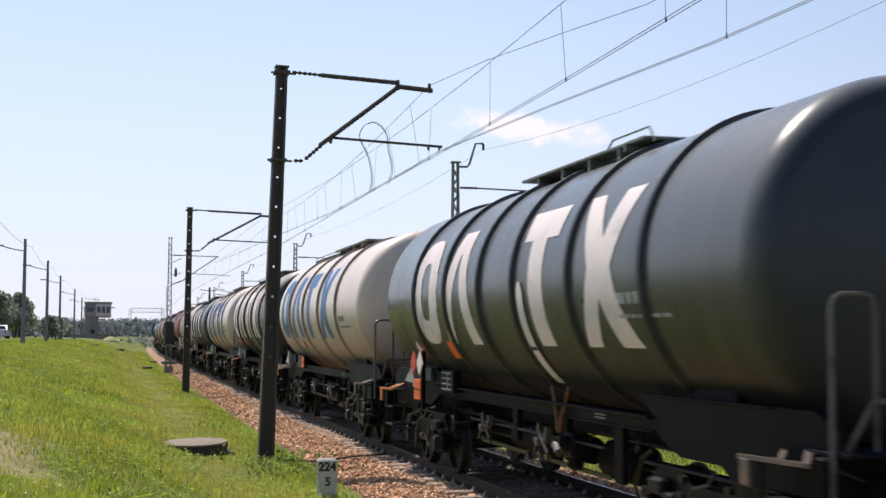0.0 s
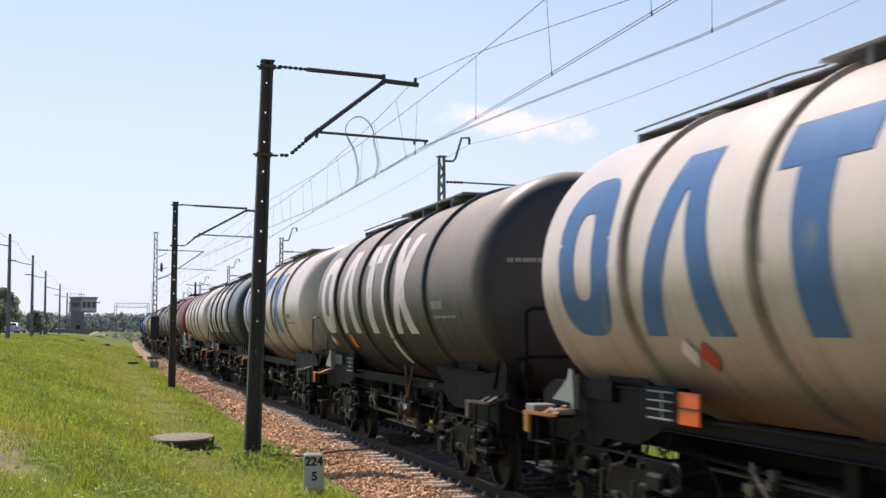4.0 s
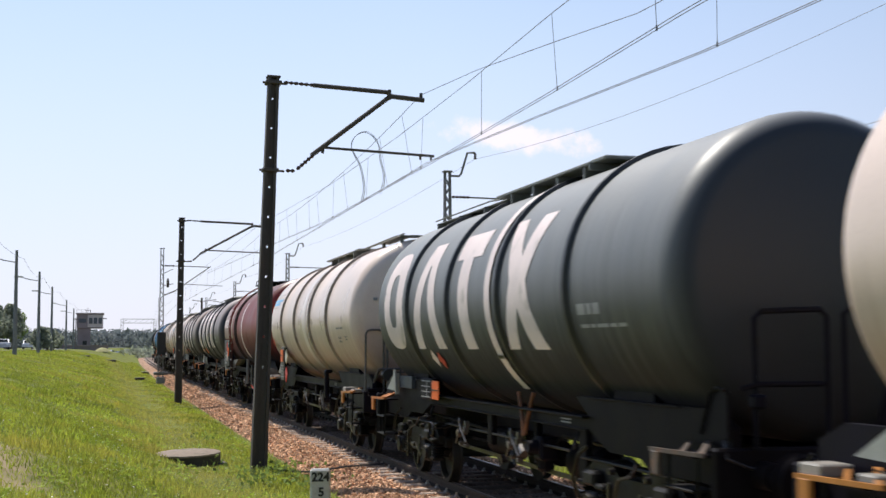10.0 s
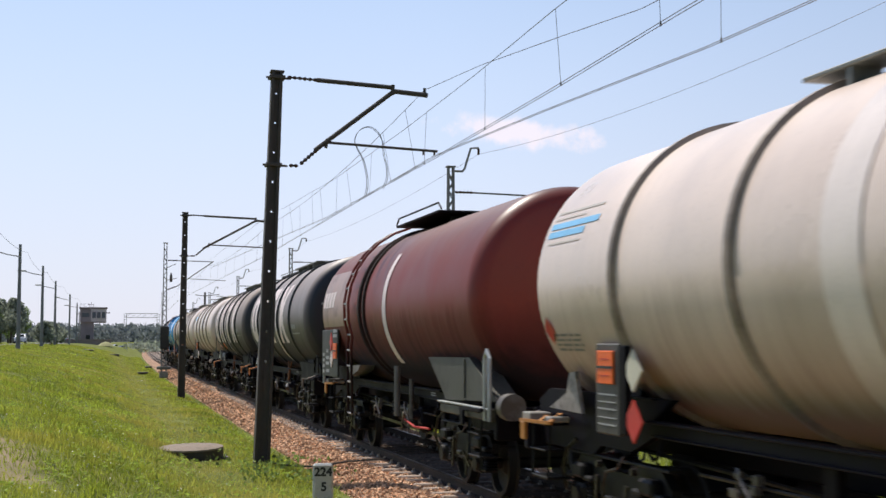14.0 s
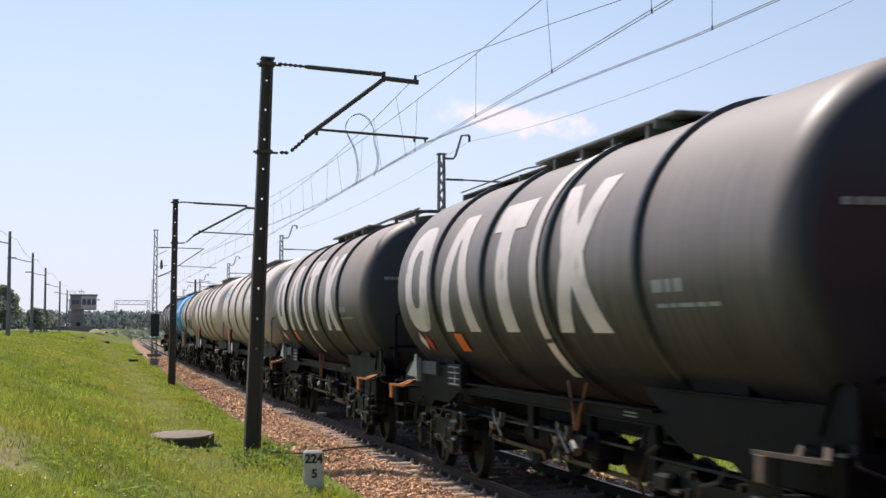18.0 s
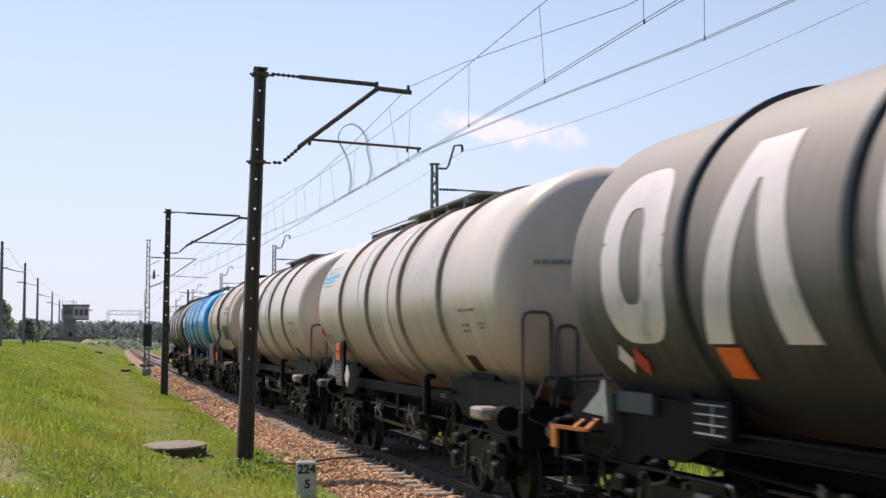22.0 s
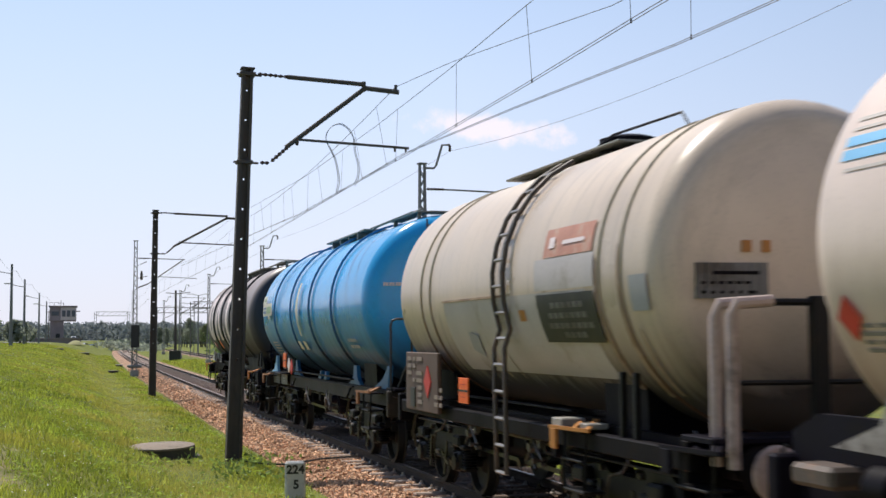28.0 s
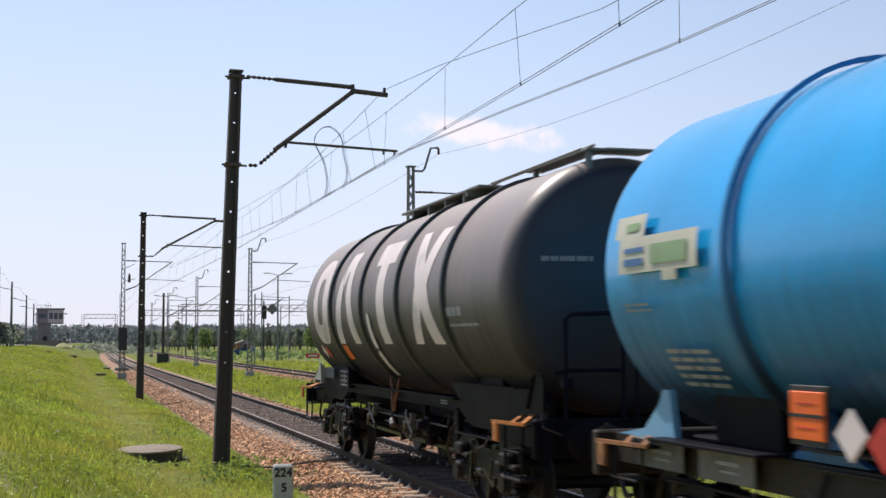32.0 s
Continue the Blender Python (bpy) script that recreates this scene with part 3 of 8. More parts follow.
STEP_BROWN = shade("worn_brown_step", (0.085, 0.062, 0.050), 0.6, 0.0, 0.35, 5.0, 40, 0.2, (0.20, 0.09, 0.04), 0.25, 5.0)
STAND = shade("dark_placard_stand", (0.060, 0.055, 0.050), 0.5, 0.0, 0.3, 3.0, 40, 0.1, (0.03, 0.025, 0.02), 0.4, 3.0)
STEP_PINK = shade("worn_pinkish_steel", (0.40, 0.31, 0.28), 0.55, 0.0, 0.3, 4.0, 40, 0.2, (0.12, 0.09, 0.08), 0.4, 4.0)
GRIMY_PALE = shade("grimy_pale_paint", (0.30, 0.27, 0.25), 0.5, 0.0, 0.3, 4.0, 40, 0.15, (0.10, 0.08, 0.07), 0.5, 4.0)


def tank_profile(a0, a1, r=R, dish=0.42, kn=0.30):
    """Rows of a dished tank from y = a0 to y = a1."""
    rows = []
    d0 = dish - kn
    for k in range(7):
        x = (r - kn) * k / 6
        rows.append((d0 * (x / (r - kn)) ** 2 - d0 * 0.0, max(x, 0.001)))
    for k in range(1, 9):
        a = math.pi / 2 * k / 8
        rows.append((d0 + kn * (1 - math.cos(a)), r - kn + kn * math.sin(a)))
    return [(a0 + d, x) for d, x in rows] + [(a1 - d, x) for d, x in rows[::-1]]


def patch(g, quads, lift=0.006, rows=10):
    """Quads given as (y, z) corners, laid on the tank's near flank."""
    g.axis = ZC
    for (ya, za), (yb, zb), (yc, zc), (yd, zd) in quads:
        ang = [math.asin(max(-1, min(1, (z - ZC) / R))) for z in (za, zb, zc, zd)]
        verts = []
        for k in range(rows + 1):
            t = k / rows
            for y0, y1, t0, t1 in ((ya, yd, ang[0], ang[3]), (yb, yc, ang[1], ang[2])):
                a = t0 + (t1 - t0) * t
                verts.append((-(R + lift) * math.cos(a), y0 + (y1 - y0) * t, ZC + (R + lift) * math.sin(a)))
        g.add(verts, [(2 * k, 2 * k + 1, 2 * k + 3, 2 * k + 2) for k in range(rows)])
    return g


def rect(y0, y1, z0, z1):
    return ((y0, z0), (y1, z0), (y1, z1), (y0, z1))


def big_shapes(ring_y=4.43, wedge_by=0.0, stem_by=0.0, glass_by=0.0, drop=0.0):
    """Four tall plain shapes painted along the flank: a ring, a split wedge, a capped stem and a notched hourglass."""
    def q(by, *c):
        return tuple((y + by, z - drop) for y, z in c)

    def oval(a, ry, rz):
        c, s = math.cos(a), math.sin(a)
        return ring_y + ry * math.copysign(abs(c) ** 0.62, c), 2.85 - drop + rz * math.copysign(abs(s) ** 0.62, s)
    ring, n = [], 32
    for i in range(n):
        a, b = math.tau * i / n, math.tau * (i + 1) / n
        ring.append((oval(a, 0.665, 0.775), oval(b, 0.665, 0.775), oval(b, 0.235, 0.43), oval(a, 0.235, 0.43)))
    w = wedge_by
    wedge = [q(w, (3.20, 2.08), (2.78, 2.08), (2.28, 3.30), (2.68, 3.30)), q(w, (1.98, 2.08), (1.52, 2.08), (1.86, 3.30), (2.22, 3.30)),
             q(w, (2.68, 3.30), (1.86, 3.30), (1.90, 3.62), (2.55, 3.62))]
    k = stem_by
    stem = [q(k, (0.43, 2.08), (-0.05, 2.08), (-0.03, 3.30), (0.47, 3.30)), q(k, (0.78, 3.28), (-0.40, 3.28), (-0.43, 3.62), (0.81, 3.62))]
    h = glass_by
    glass = [q(h, (-1.68, 3.15), (-2.17, 3.15), (-1.80, 3.62), (-1.40, 3.62)), q(h, (-2.17, 3.15), (-2.58, 3.15), (-2.82, 3.62), (-2.36, 3.62)),
             q(h, (-1.82, 2.87), (-2.43, 2.87), (-2.58, 3.15), (-1.68, 3.15)), q(h, (-1.70, 2.56), (-2.55, 2.56), (-2.43, 2.87), (-1.82, 2.87)),
             q(h, (-1.42, 2.08), (-1.82, 2.08), (-2.10, 2.56), (-1.70, 2.56)), q(h, (-2.36, 2.08), (-2.87, 2.08), (-2.55, 2.56), (-2.10, 2.56))]
    return ring, wedge, stem, glass


def bars(g, y0, y1, z0, z1, rows=1):
    """Lines of unreadable writing: broken plain bars on the flank."""
    h = (z1 - z0) / (2 * rows - 1)
    for i in range(rows):
        z = z0 + 2 * h * i
        y = max(y0, y1)
        k = 0
        while y > min(y0, y1) + 0.06:
            w = min((0.22, 0.12, 0.30, 0.16)[(k + i) % 4], y - min(y0, y1))
            patch(g, [rect(y, y - w, z, z + h)], rows=1)
            y -= w + 0.045
            k += 1
    return g


cache = {}


def once(key, make):
    if key not in cache:
        cache[key] = make()
    return cache[key]


def wheelset_mesh():
    g = Geo()
    for s in (-1, 1):
        prof = [(0.62, 0.10), (0.66, 0.16), (0.70, 0.36), (0.685, 0.40), (0.685, 0.488), (0.70, 0.492), (0.72, 0.465), (0.83, 0.456), (0.835, 0.40), (0.76, 0.37), (0.73, 0.17), (0.80, 0.12), (0.80, 0.09)]
        g.lathe([(s * x, r) for x, r in prof], (0, 0, 0), "x", 28)
    g.lathe([(-1.06, 0.001), (-1.06, 0.075), (-0.8, 0.085), (0.8, 0.085), (1.06, 0.075), (1.06, 0.001)], (0, 0, 0), "x", 12)
    return g.mesh("wheelset")


def side_frame_mesh():
    poly = [(-1.28, 0.62), (-1.28, 0.74), (-1.05, 0.90), (-0.55, 0.93), (-0.32, 0.80), (0.32, 0.80), (0.55, 0.93), (1.05, 0.90), (1.28, 0.74), (1.28, 0.62), (0.60, 0.62), (0.42, 0.44), (-0.42, 0.44), (-0.60, 0.62)]
    g = Geo().prism(poly, -0.05, 0.05)
    g.box(-0.09, 0.05, -1.30, 1.30, 0.905, 0.935, 0.008).box(-0.10, 0.05, -0.42, 0.42, 0.44, 0.475, 0.008)
    return g.mesh("side_frame")


def spring_mesh():
    prof = []
    for k in range(13):
        prof.append((0.40 + 0.235 * k / 12, 0.105 if k % 2 else 0.078))
    return Geo().lathe(prof, (0, 0, 0), "z", 10).mesh("spring")


def axle_box_mesh():
    g = Geo().box(-0.12, 0.10, -0.15, 0.15, 0.33, 0.60, 0.04).lathe([(-0.16, 0.001), (-0.16, 0.11), (-0.12, 0.12), (0.0, 0.12)], (0, 0, 0.46), "x", 14)
    g.box(-0.10, 0.08, -0.34, 0.34, 0.36, 0.41, 0.015)
    return g.mesh("axle_box")


def lever_mesh():
    g = Geo()
    g.tube([(0, -0.30, 0.98), (-0.04, -0.24, 0.86), (-0.05, 0.05, 0.80), (-0.04, 0.16, 0.62), (-0.02, 0.12, 0.34)], 0.015, 6)
    g.bar((-0.01, -0.40, 0.70), (-0.02, -0.30, 0.24), 0.025, 0.05)
    g.bar((-0.02, 0.36, 0.74), (-0.02, 0.42, 0.30), 0.025, 0.05)
    g.bar((-0.02, -0.50, 0.38), (-0.02, -0.14, 0.56), 0.02, 0.04)
    g.box(-0.05, 0.02, -0.10, 0.10, 0.50, 0.56, 0.012).lathe([(-0.06, 0.001), (-0.06, 0.035), (0.0, 0.04)], (0, 0.28, 0.86), "x", 8).lathe([(-0.06, 0.001), (-0.06, 0.035), (0.0, 0.04)], (0, -0.62, 0.86), "x", 8)
    return g.mesh("brake_lever")


def bogie(wagon, y, turn):
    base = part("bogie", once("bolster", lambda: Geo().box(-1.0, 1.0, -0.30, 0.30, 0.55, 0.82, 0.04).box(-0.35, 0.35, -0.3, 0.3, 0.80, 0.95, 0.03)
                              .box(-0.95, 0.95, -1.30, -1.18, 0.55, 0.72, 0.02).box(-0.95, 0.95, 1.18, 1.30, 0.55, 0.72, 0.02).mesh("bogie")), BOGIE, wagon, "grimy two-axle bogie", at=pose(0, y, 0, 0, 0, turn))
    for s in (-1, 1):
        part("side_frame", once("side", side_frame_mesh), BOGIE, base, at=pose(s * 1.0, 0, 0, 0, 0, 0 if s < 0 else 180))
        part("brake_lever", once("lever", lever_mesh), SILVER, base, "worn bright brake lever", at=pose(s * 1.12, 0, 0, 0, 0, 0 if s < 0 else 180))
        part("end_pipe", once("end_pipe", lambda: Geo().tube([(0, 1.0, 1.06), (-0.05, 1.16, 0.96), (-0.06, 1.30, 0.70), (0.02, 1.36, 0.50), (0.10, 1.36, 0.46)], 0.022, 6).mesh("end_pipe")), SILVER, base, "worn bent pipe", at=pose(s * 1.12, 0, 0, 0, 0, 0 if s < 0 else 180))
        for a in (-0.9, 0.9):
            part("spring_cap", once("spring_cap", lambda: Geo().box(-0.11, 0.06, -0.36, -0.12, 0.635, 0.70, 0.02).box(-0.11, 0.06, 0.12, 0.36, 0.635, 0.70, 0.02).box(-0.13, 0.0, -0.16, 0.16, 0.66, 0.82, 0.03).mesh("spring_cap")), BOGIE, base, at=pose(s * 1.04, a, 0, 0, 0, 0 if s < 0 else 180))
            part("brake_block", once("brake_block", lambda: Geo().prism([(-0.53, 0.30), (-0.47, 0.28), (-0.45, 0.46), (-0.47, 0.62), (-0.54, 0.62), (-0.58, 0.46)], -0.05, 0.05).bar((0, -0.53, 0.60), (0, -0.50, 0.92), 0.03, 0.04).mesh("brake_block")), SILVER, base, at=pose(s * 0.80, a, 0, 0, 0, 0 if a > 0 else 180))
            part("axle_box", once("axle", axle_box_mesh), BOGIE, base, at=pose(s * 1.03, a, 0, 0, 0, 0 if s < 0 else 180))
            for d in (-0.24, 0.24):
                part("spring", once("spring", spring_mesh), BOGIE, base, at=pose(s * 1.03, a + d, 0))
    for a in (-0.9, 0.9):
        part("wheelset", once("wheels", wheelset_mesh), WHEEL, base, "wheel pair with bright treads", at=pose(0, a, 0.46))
    return base


def buffer_mesh():
    g = Geo().lathe([(0, 0.001), (0, 0.17), (0.05, 0.17), (0.06, 0.12), (0.32, 0.115), (0.32, 0.085), (0.56, 0.08), (0.575, 0.20), (0.60, 0.225), (0.625, 0.18), (0.635, 0.001)], (0, 0, 0), "y", 20)
    return g.mesh("buffer")


def hose_mesh():
    return Geo().tube([(0, 0, 0.98), (0, 0.14, 0.95), (0, 0.20, 0.80), (0, 0.22, 0.60), (0, 0.32, 0.48), (0, 0.45, 0.50)], 0.028, 7).mesh("brake_hose")


def hook_mesh():
    g = Geo().box(-0.06, 0.06, -0.05, 0.30, 0.98, 1.10, 0.02).tube([(0, 0.28, 1.10), (0, 0.38, 1.06), (0, 0.40, 0.98), (0, 0.33, 0.94)], 0.035, 7)
    g.tube([(-0.06, 0.33, 1.0), (-0.06, 0.40, 0.72), (0.06, 0.40, 0.72), (0.06, 0.33, 1.0)], 0.022, 6)
    return g.mesh("coupling_hook")


def rung_ladder(pts, width=0.38, r=0.02, every=0.30, axis="y"):
    """Two rails along pts and the rungs between them."""
    pts = [Vector(p) for p in pts]
    side = Vector((0, width / 2, 0)) if axis == "y" else Vector((width / 2, 0, 0))
    g = Geo()
    for s in (-1, 1):
        g.tube([p + side * s for p in pts], r, 6)
    length = 0.0
    for a, b in zip(pts, pts[1:]):
        seg = (b - a).length
        while length < seg:
            p = a + (b - a) * (length / seg)
            g.tube([p - side, p + side], r * 0.8, 5)
            length += every
        length -= seg
    return g


def ladder(w, pts, width, r, every, mat, label):
    """A ladder whose rails and rungs are parts."""
    pts = [Vector(p) for p in pts]
    side = Vector((0, width / 2, 0))
    first_rail = part("ladder", Geo().tube([p - side for p in pts], r, 6), mat, w, label)
    part("ladder_rail", Geo().tube([p + side for p in pts], r, 6), mat, first_rail)
    run = 0.0
    for a, b in zip(pts, pts[1:]):
        seg = (b - a).length
        while run < seg:
            p = a + (b - a) * (run / seg)
            part("rung", Geo().tube([p - side, p + side], r * 0.8, 5), RUNG, first_rail)
            run += every
        run -= seg


def hoop(wagon, y, mat, r=None, w=0.08, h=0.05):
    r = r or R
    key = ("hoop", round(r, 2), w, mat.name)
    if mat is HOOP_BLUE:
        w, h = 0.045, 0.03
        key = ("hoop", "blue")
    me = once(key, lambda: Geo().lathe([(-w, r - 0.01), (-w / 2, r + h), (w / 2, r + h), (w, r - 0.01)], (0, 0, 0), "y", 56).mesh("hoop"))
    return part("hoop", me, mat, wagon, at=pose(0, y, ZC))


def underframe(w, half, mat, pivots, cradle=True, buffer_mat=STEEL_DARK):
    """Sole bars, headstocks, buffers, couplings, bogies and the gear below the tank."""
    e = half - 0.62
    k = pivots
    for s in (-1, 1):
        poly = [(-e, 0.94), (-e, 1.44), (-e + 0.35, 1.58), (-k + 1.40, 1.58), (-k + 1.02, 1.375), (k - 1.02, 1.375), (k - 1.40, 1.58), (e - 0.35, 1.58), (e, 1.44), (e, 0.94), (k + 0.55, 0.94), (k + 0.35, 1.04), (k - 0.45, 1.04), (k - 1.0, 1.22), (-k + 1.0, 1.22), (-k + 0.45, 1.04), (-k - 0.35, 1.04), (-k - 0.55, 0.94)]
        if s > 0:
            poly = [(-y, z) for y, z in poly][::-1]
        if not cradle:
            poly = [(-e, 1.0), (-e, 1.26), (e, 1.26), (e, 1.0)]
        g = Geo().prism(poly, -0.04, 0.04)
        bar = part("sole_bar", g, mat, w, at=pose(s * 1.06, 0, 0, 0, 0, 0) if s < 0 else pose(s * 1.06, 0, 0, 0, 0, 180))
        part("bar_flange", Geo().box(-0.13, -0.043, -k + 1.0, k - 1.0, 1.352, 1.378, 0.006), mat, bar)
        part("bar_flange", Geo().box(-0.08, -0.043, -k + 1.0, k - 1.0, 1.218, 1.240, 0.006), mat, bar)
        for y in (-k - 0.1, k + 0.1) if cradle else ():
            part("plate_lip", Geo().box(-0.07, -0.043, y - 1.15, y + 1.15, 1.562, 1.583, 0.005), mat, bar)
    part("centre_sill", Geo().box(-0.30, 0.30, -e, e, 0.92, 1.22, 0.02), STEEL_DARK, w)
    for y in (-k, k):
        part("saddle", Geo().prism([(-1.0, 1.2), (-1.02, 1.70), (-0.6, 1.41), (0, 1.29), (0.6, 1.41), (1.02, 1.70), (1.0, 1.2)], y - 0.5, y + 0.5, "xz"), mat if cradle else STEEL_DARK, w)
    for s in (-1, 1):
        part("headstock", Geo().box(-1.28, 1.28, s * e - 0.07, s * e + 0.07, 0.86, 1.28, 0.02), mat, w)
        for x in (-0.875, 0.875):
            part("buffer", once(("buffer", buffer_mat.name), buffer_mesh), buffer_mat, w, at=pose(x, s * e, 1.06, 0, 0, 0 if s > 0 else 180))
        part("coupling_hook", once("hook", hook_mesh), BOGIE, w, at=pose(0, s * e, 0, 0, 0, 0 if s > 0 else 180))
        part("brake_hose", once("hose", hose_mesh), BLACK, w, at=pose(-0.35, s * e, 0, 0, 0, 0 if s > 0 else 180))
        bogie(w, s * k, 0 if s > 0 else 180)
    part("air_reservoir", Geo().lathe([(-0.55, 0.001), (-0.55, 0.14), (-0.48, 0.19), (0.48, 0.19), (0.55, 0.14), (0.55, 0.001)], (-0.55, 1.1, 0.78), "y", 18), STEEL_DARK, w)
    if cradle:
        part("air_reservoir", Geo().lathe([(-0.48, 0.001), (-0.48, 0.16), (-0.40, 0.23), (0.40, 0.23), (0.48, 0.16), (0.48, 0.001)], (-0.50, -2.05, 0.74), "y", 18).box(-0.54, -0.46, -2.35, -2.30, 0.9, 1.22).box(-0.54, -0.46, -1.80, -1.75, 0.9, 1.22), STEEL_DARK, w)
        part("frame_leg", Geo().box(-1.05, -0.97, -3.18, -2.94, 0.62, 1.24, 0.02), STEEL_DARK, w)
        part("frame_label", Geo().box(-1.108, -1.101, -2.85, -2.55, 1.27, 1.285).box(-1.108, -1.101, -2.85, -2.55, 1.305, 1.32), MARK_GREY, w)
    part("brake_cylinder", Geo().lathe([(-0.35, 0.001), (-0.35, 0.16), (0.1, 0.17), (0.15, 0.10), (0.5, 0.03), (0.5, 0.001)], (-0.62, -0.9, 0.80), "y", 16), STEEL_GREY, w)
    part("brake_rigging", Geo().tube([(-0.5, -k + 1.2, 0.70), (-0.55, -0.4, 0.72), (-0.5, k - 1.2, 0.70)], 0.022, 6).tube([(-0.85, -1.6, 0.98), (-0.9, -1.5, 0.70), (-0.85, -1.2, 0.55)], 0.02, 6).tube([(-1.02, -2.6, 0.95), (-1.02, 2.6, 0.95)], 0.018, 6), SILVER, w)
    for y0, y1, z0 in ((-1.5, -1.4, 0.72), (0.35, 0.55, 0.80)):
        part("hanger_bracket", Geo().box(-1.04, -0.96, y0, y1, z0, 1.22, 0.015), STEEL_DARK, w)
    gear(w, k, e)


def gear(w, k, e):
    """Valves, rods, pipes and lever handles that hang below the frame."""
    part("drain_valve", once("drain", lambda: Geo().lathe([(0, 0.09), (0.05, 0.13), (0.08, 0.13), (0.10, 0.085), (0.32, 0.08), (0.34, 0.12), (0.38, 0.12), (0.38, 0.001)], (0, 0, 0), "z", 14).tube([(0, 0, 0.10), (-0.14, 0.05, 0.02), (-0.24, 0.05, 0.0)], 0.06, 8).mesh("drain_valve")), SILVER, w, "worn bright drain valve", at=pose(-0.72, 0.15, 0.62))
    part("distributor", once("distributor", lambda: Geo().box(-0.12, 0.12, -0.14, 0.14, -0.16, 0.12, 0.03).lathe([(-0.24, 0.001), (-0.24, 0.07), (-0.12, 0.09)], (0, 0, 0), "x", 12).lathe([(-0.2, 0.06), (-0.16, 0.10), (0.1, 0.10)], (0, 0.05, -0.1), "z", 10).mesh("distributor")), STEEL_GREY, w, at=pose(-0.95, -1.6, 0.92))
    def cluster():
        r_ = random.Random(3)
        g = Geo()
        for i in range(7):
            y, z = r_.uniform(-0.22, 0.22), r_.uniform(-0.22, 0.12)
            g.box(-0.05, 0.02, y - r_.uniform(0.015, 0.05), y + r_.uniform(0.015, 0.05), z - 0.02, z + r_.uniform(0.02, 0.07), 0.008)
        g.tube([(-0.04, -0.25, -0.16), (-0.06, -0.05, 0.02), (-0.03, 0.12, 0.16)], 0.018, 6).tube([(-0.05, 0.25, -0.20), (-0.06, 0.10, -0.06), (-0.05, 0.02, 0.15)], 0.013, 6)
        return g.lathe([(-0.08, 0.001), (-0.08, 0.05), (-0.03, 0.06), (0.0, 0.03)], (0, 0.08, -0.05), "x", 10).mesh("changeover_lever")
    lever = once("lever_plate", cluster)
    for y in (1.65, -0.75):
        part("changeover_lever", lever, LEVER, w, "bare worn lever gear", at=pose(-1.06, y, 0.92))
    part("main_pipe", Geo().tube([(-0.80, -e, 0.98), (-0.84, -k - 0.8, 1.02), (-0.84, -1.9, 1.06), (-0.9, -1.5, 0.86), (-0.86, -0.2, 0.92), (-0.86, 2.1, 0.98), (-0.84, k, 1.03), (-0.80, e, 0.98)], 0.024, 6), BOGIE, w)
    part("pull_rod", Geo().bar((-0.9, -2.5, 0.62), (-0.9, 2.4, 0.66), 0.02, 0.05).tube([(-0.96, -0.4, 0.60), (-0.93, -0.2, 0.80), (-0.96, 0.05, 0.98)], 0.02, 6), SILVER, w)
    for s in (-1, 1):
        part("uncoupling_rod", Geo().tube([(-1.16, s * (e - 0.02), 1.34), (-1.20, s * (e + 0.10), 1.20), (-1.0, s * (e + 0.12), 1.12), (-0.2, s * (e + 0.12), 1.12)], 0.014, 6), SILVER, w)
        part("sling_hook", Geo().tube([(-1.12, s * (k - 1.25), 1.20), (-1.17, s * (k - 1.25), 1.06), (-1.20, s * (k - 1.20), 1.02), (-1.20, s * (k - 1.12), 1.08)], 0.018, 6), STEEL_DARK, w)


def footstep(w, y, mat):
    """A footstep below the headstock, with its orange edge bar."""
    g = Geo().box(-1.40, -1.12, y - 0.30, y + 0.34, 1.19, 1.215, 0.008)
    p = part("footstep", g, STEEL_GREY, w)
    part("edge_bar", Geo().bar((-1.42, y - 0.55, 1.235), (-1.42, y + 0.50, 1.215), 0.03, 0.035).bar((-1.42, y - 0.50, 1.235), (-1.13, y - 0.05, 1.30), 0.05, 0.03).bar((-1.40, y - 0.10, 1.225), (-1.13, y + 0.30, 1.28), 0.04, 0.025).box(-1.44, -1.40, y + 0.30, y + 0.46, 1.0, 1.21, 0.01), mat, p, "orange-brown edge bar")
    if mat is YELLOW:
        part("step_box", Geo().box(-1.40, -1.14, y + 0.22, y + 0.50, 1.22, 1.31, 0.012), PANEL_GREY, p, "pale worn step box")
        part("step_box", Geo().box(-1.36, -1.14, y - 0.38, y - 0.16, 1.23, 1.29, 0.012), PANEL_GREY, p, "pale worn step box")
    part("tread", Geo().box(-1.38, -1.12, y - 0.30, y + 0.24, 0.60, 0.63, 0.008).box(-1.38, -1.14, y - 0.24, y + 0.30, 0.90, 0.925, 0.008).bar((-1.36, y - 0.28, 0.6), (-1.34, y - 0.30, 1.20), 0.035, 0.012).bar((-1.36, y + 0.24, 0.6), (-1.34, y + 0.28, 1.20), 0.035, 0.012), BOGIE, p, "grimy step treads")


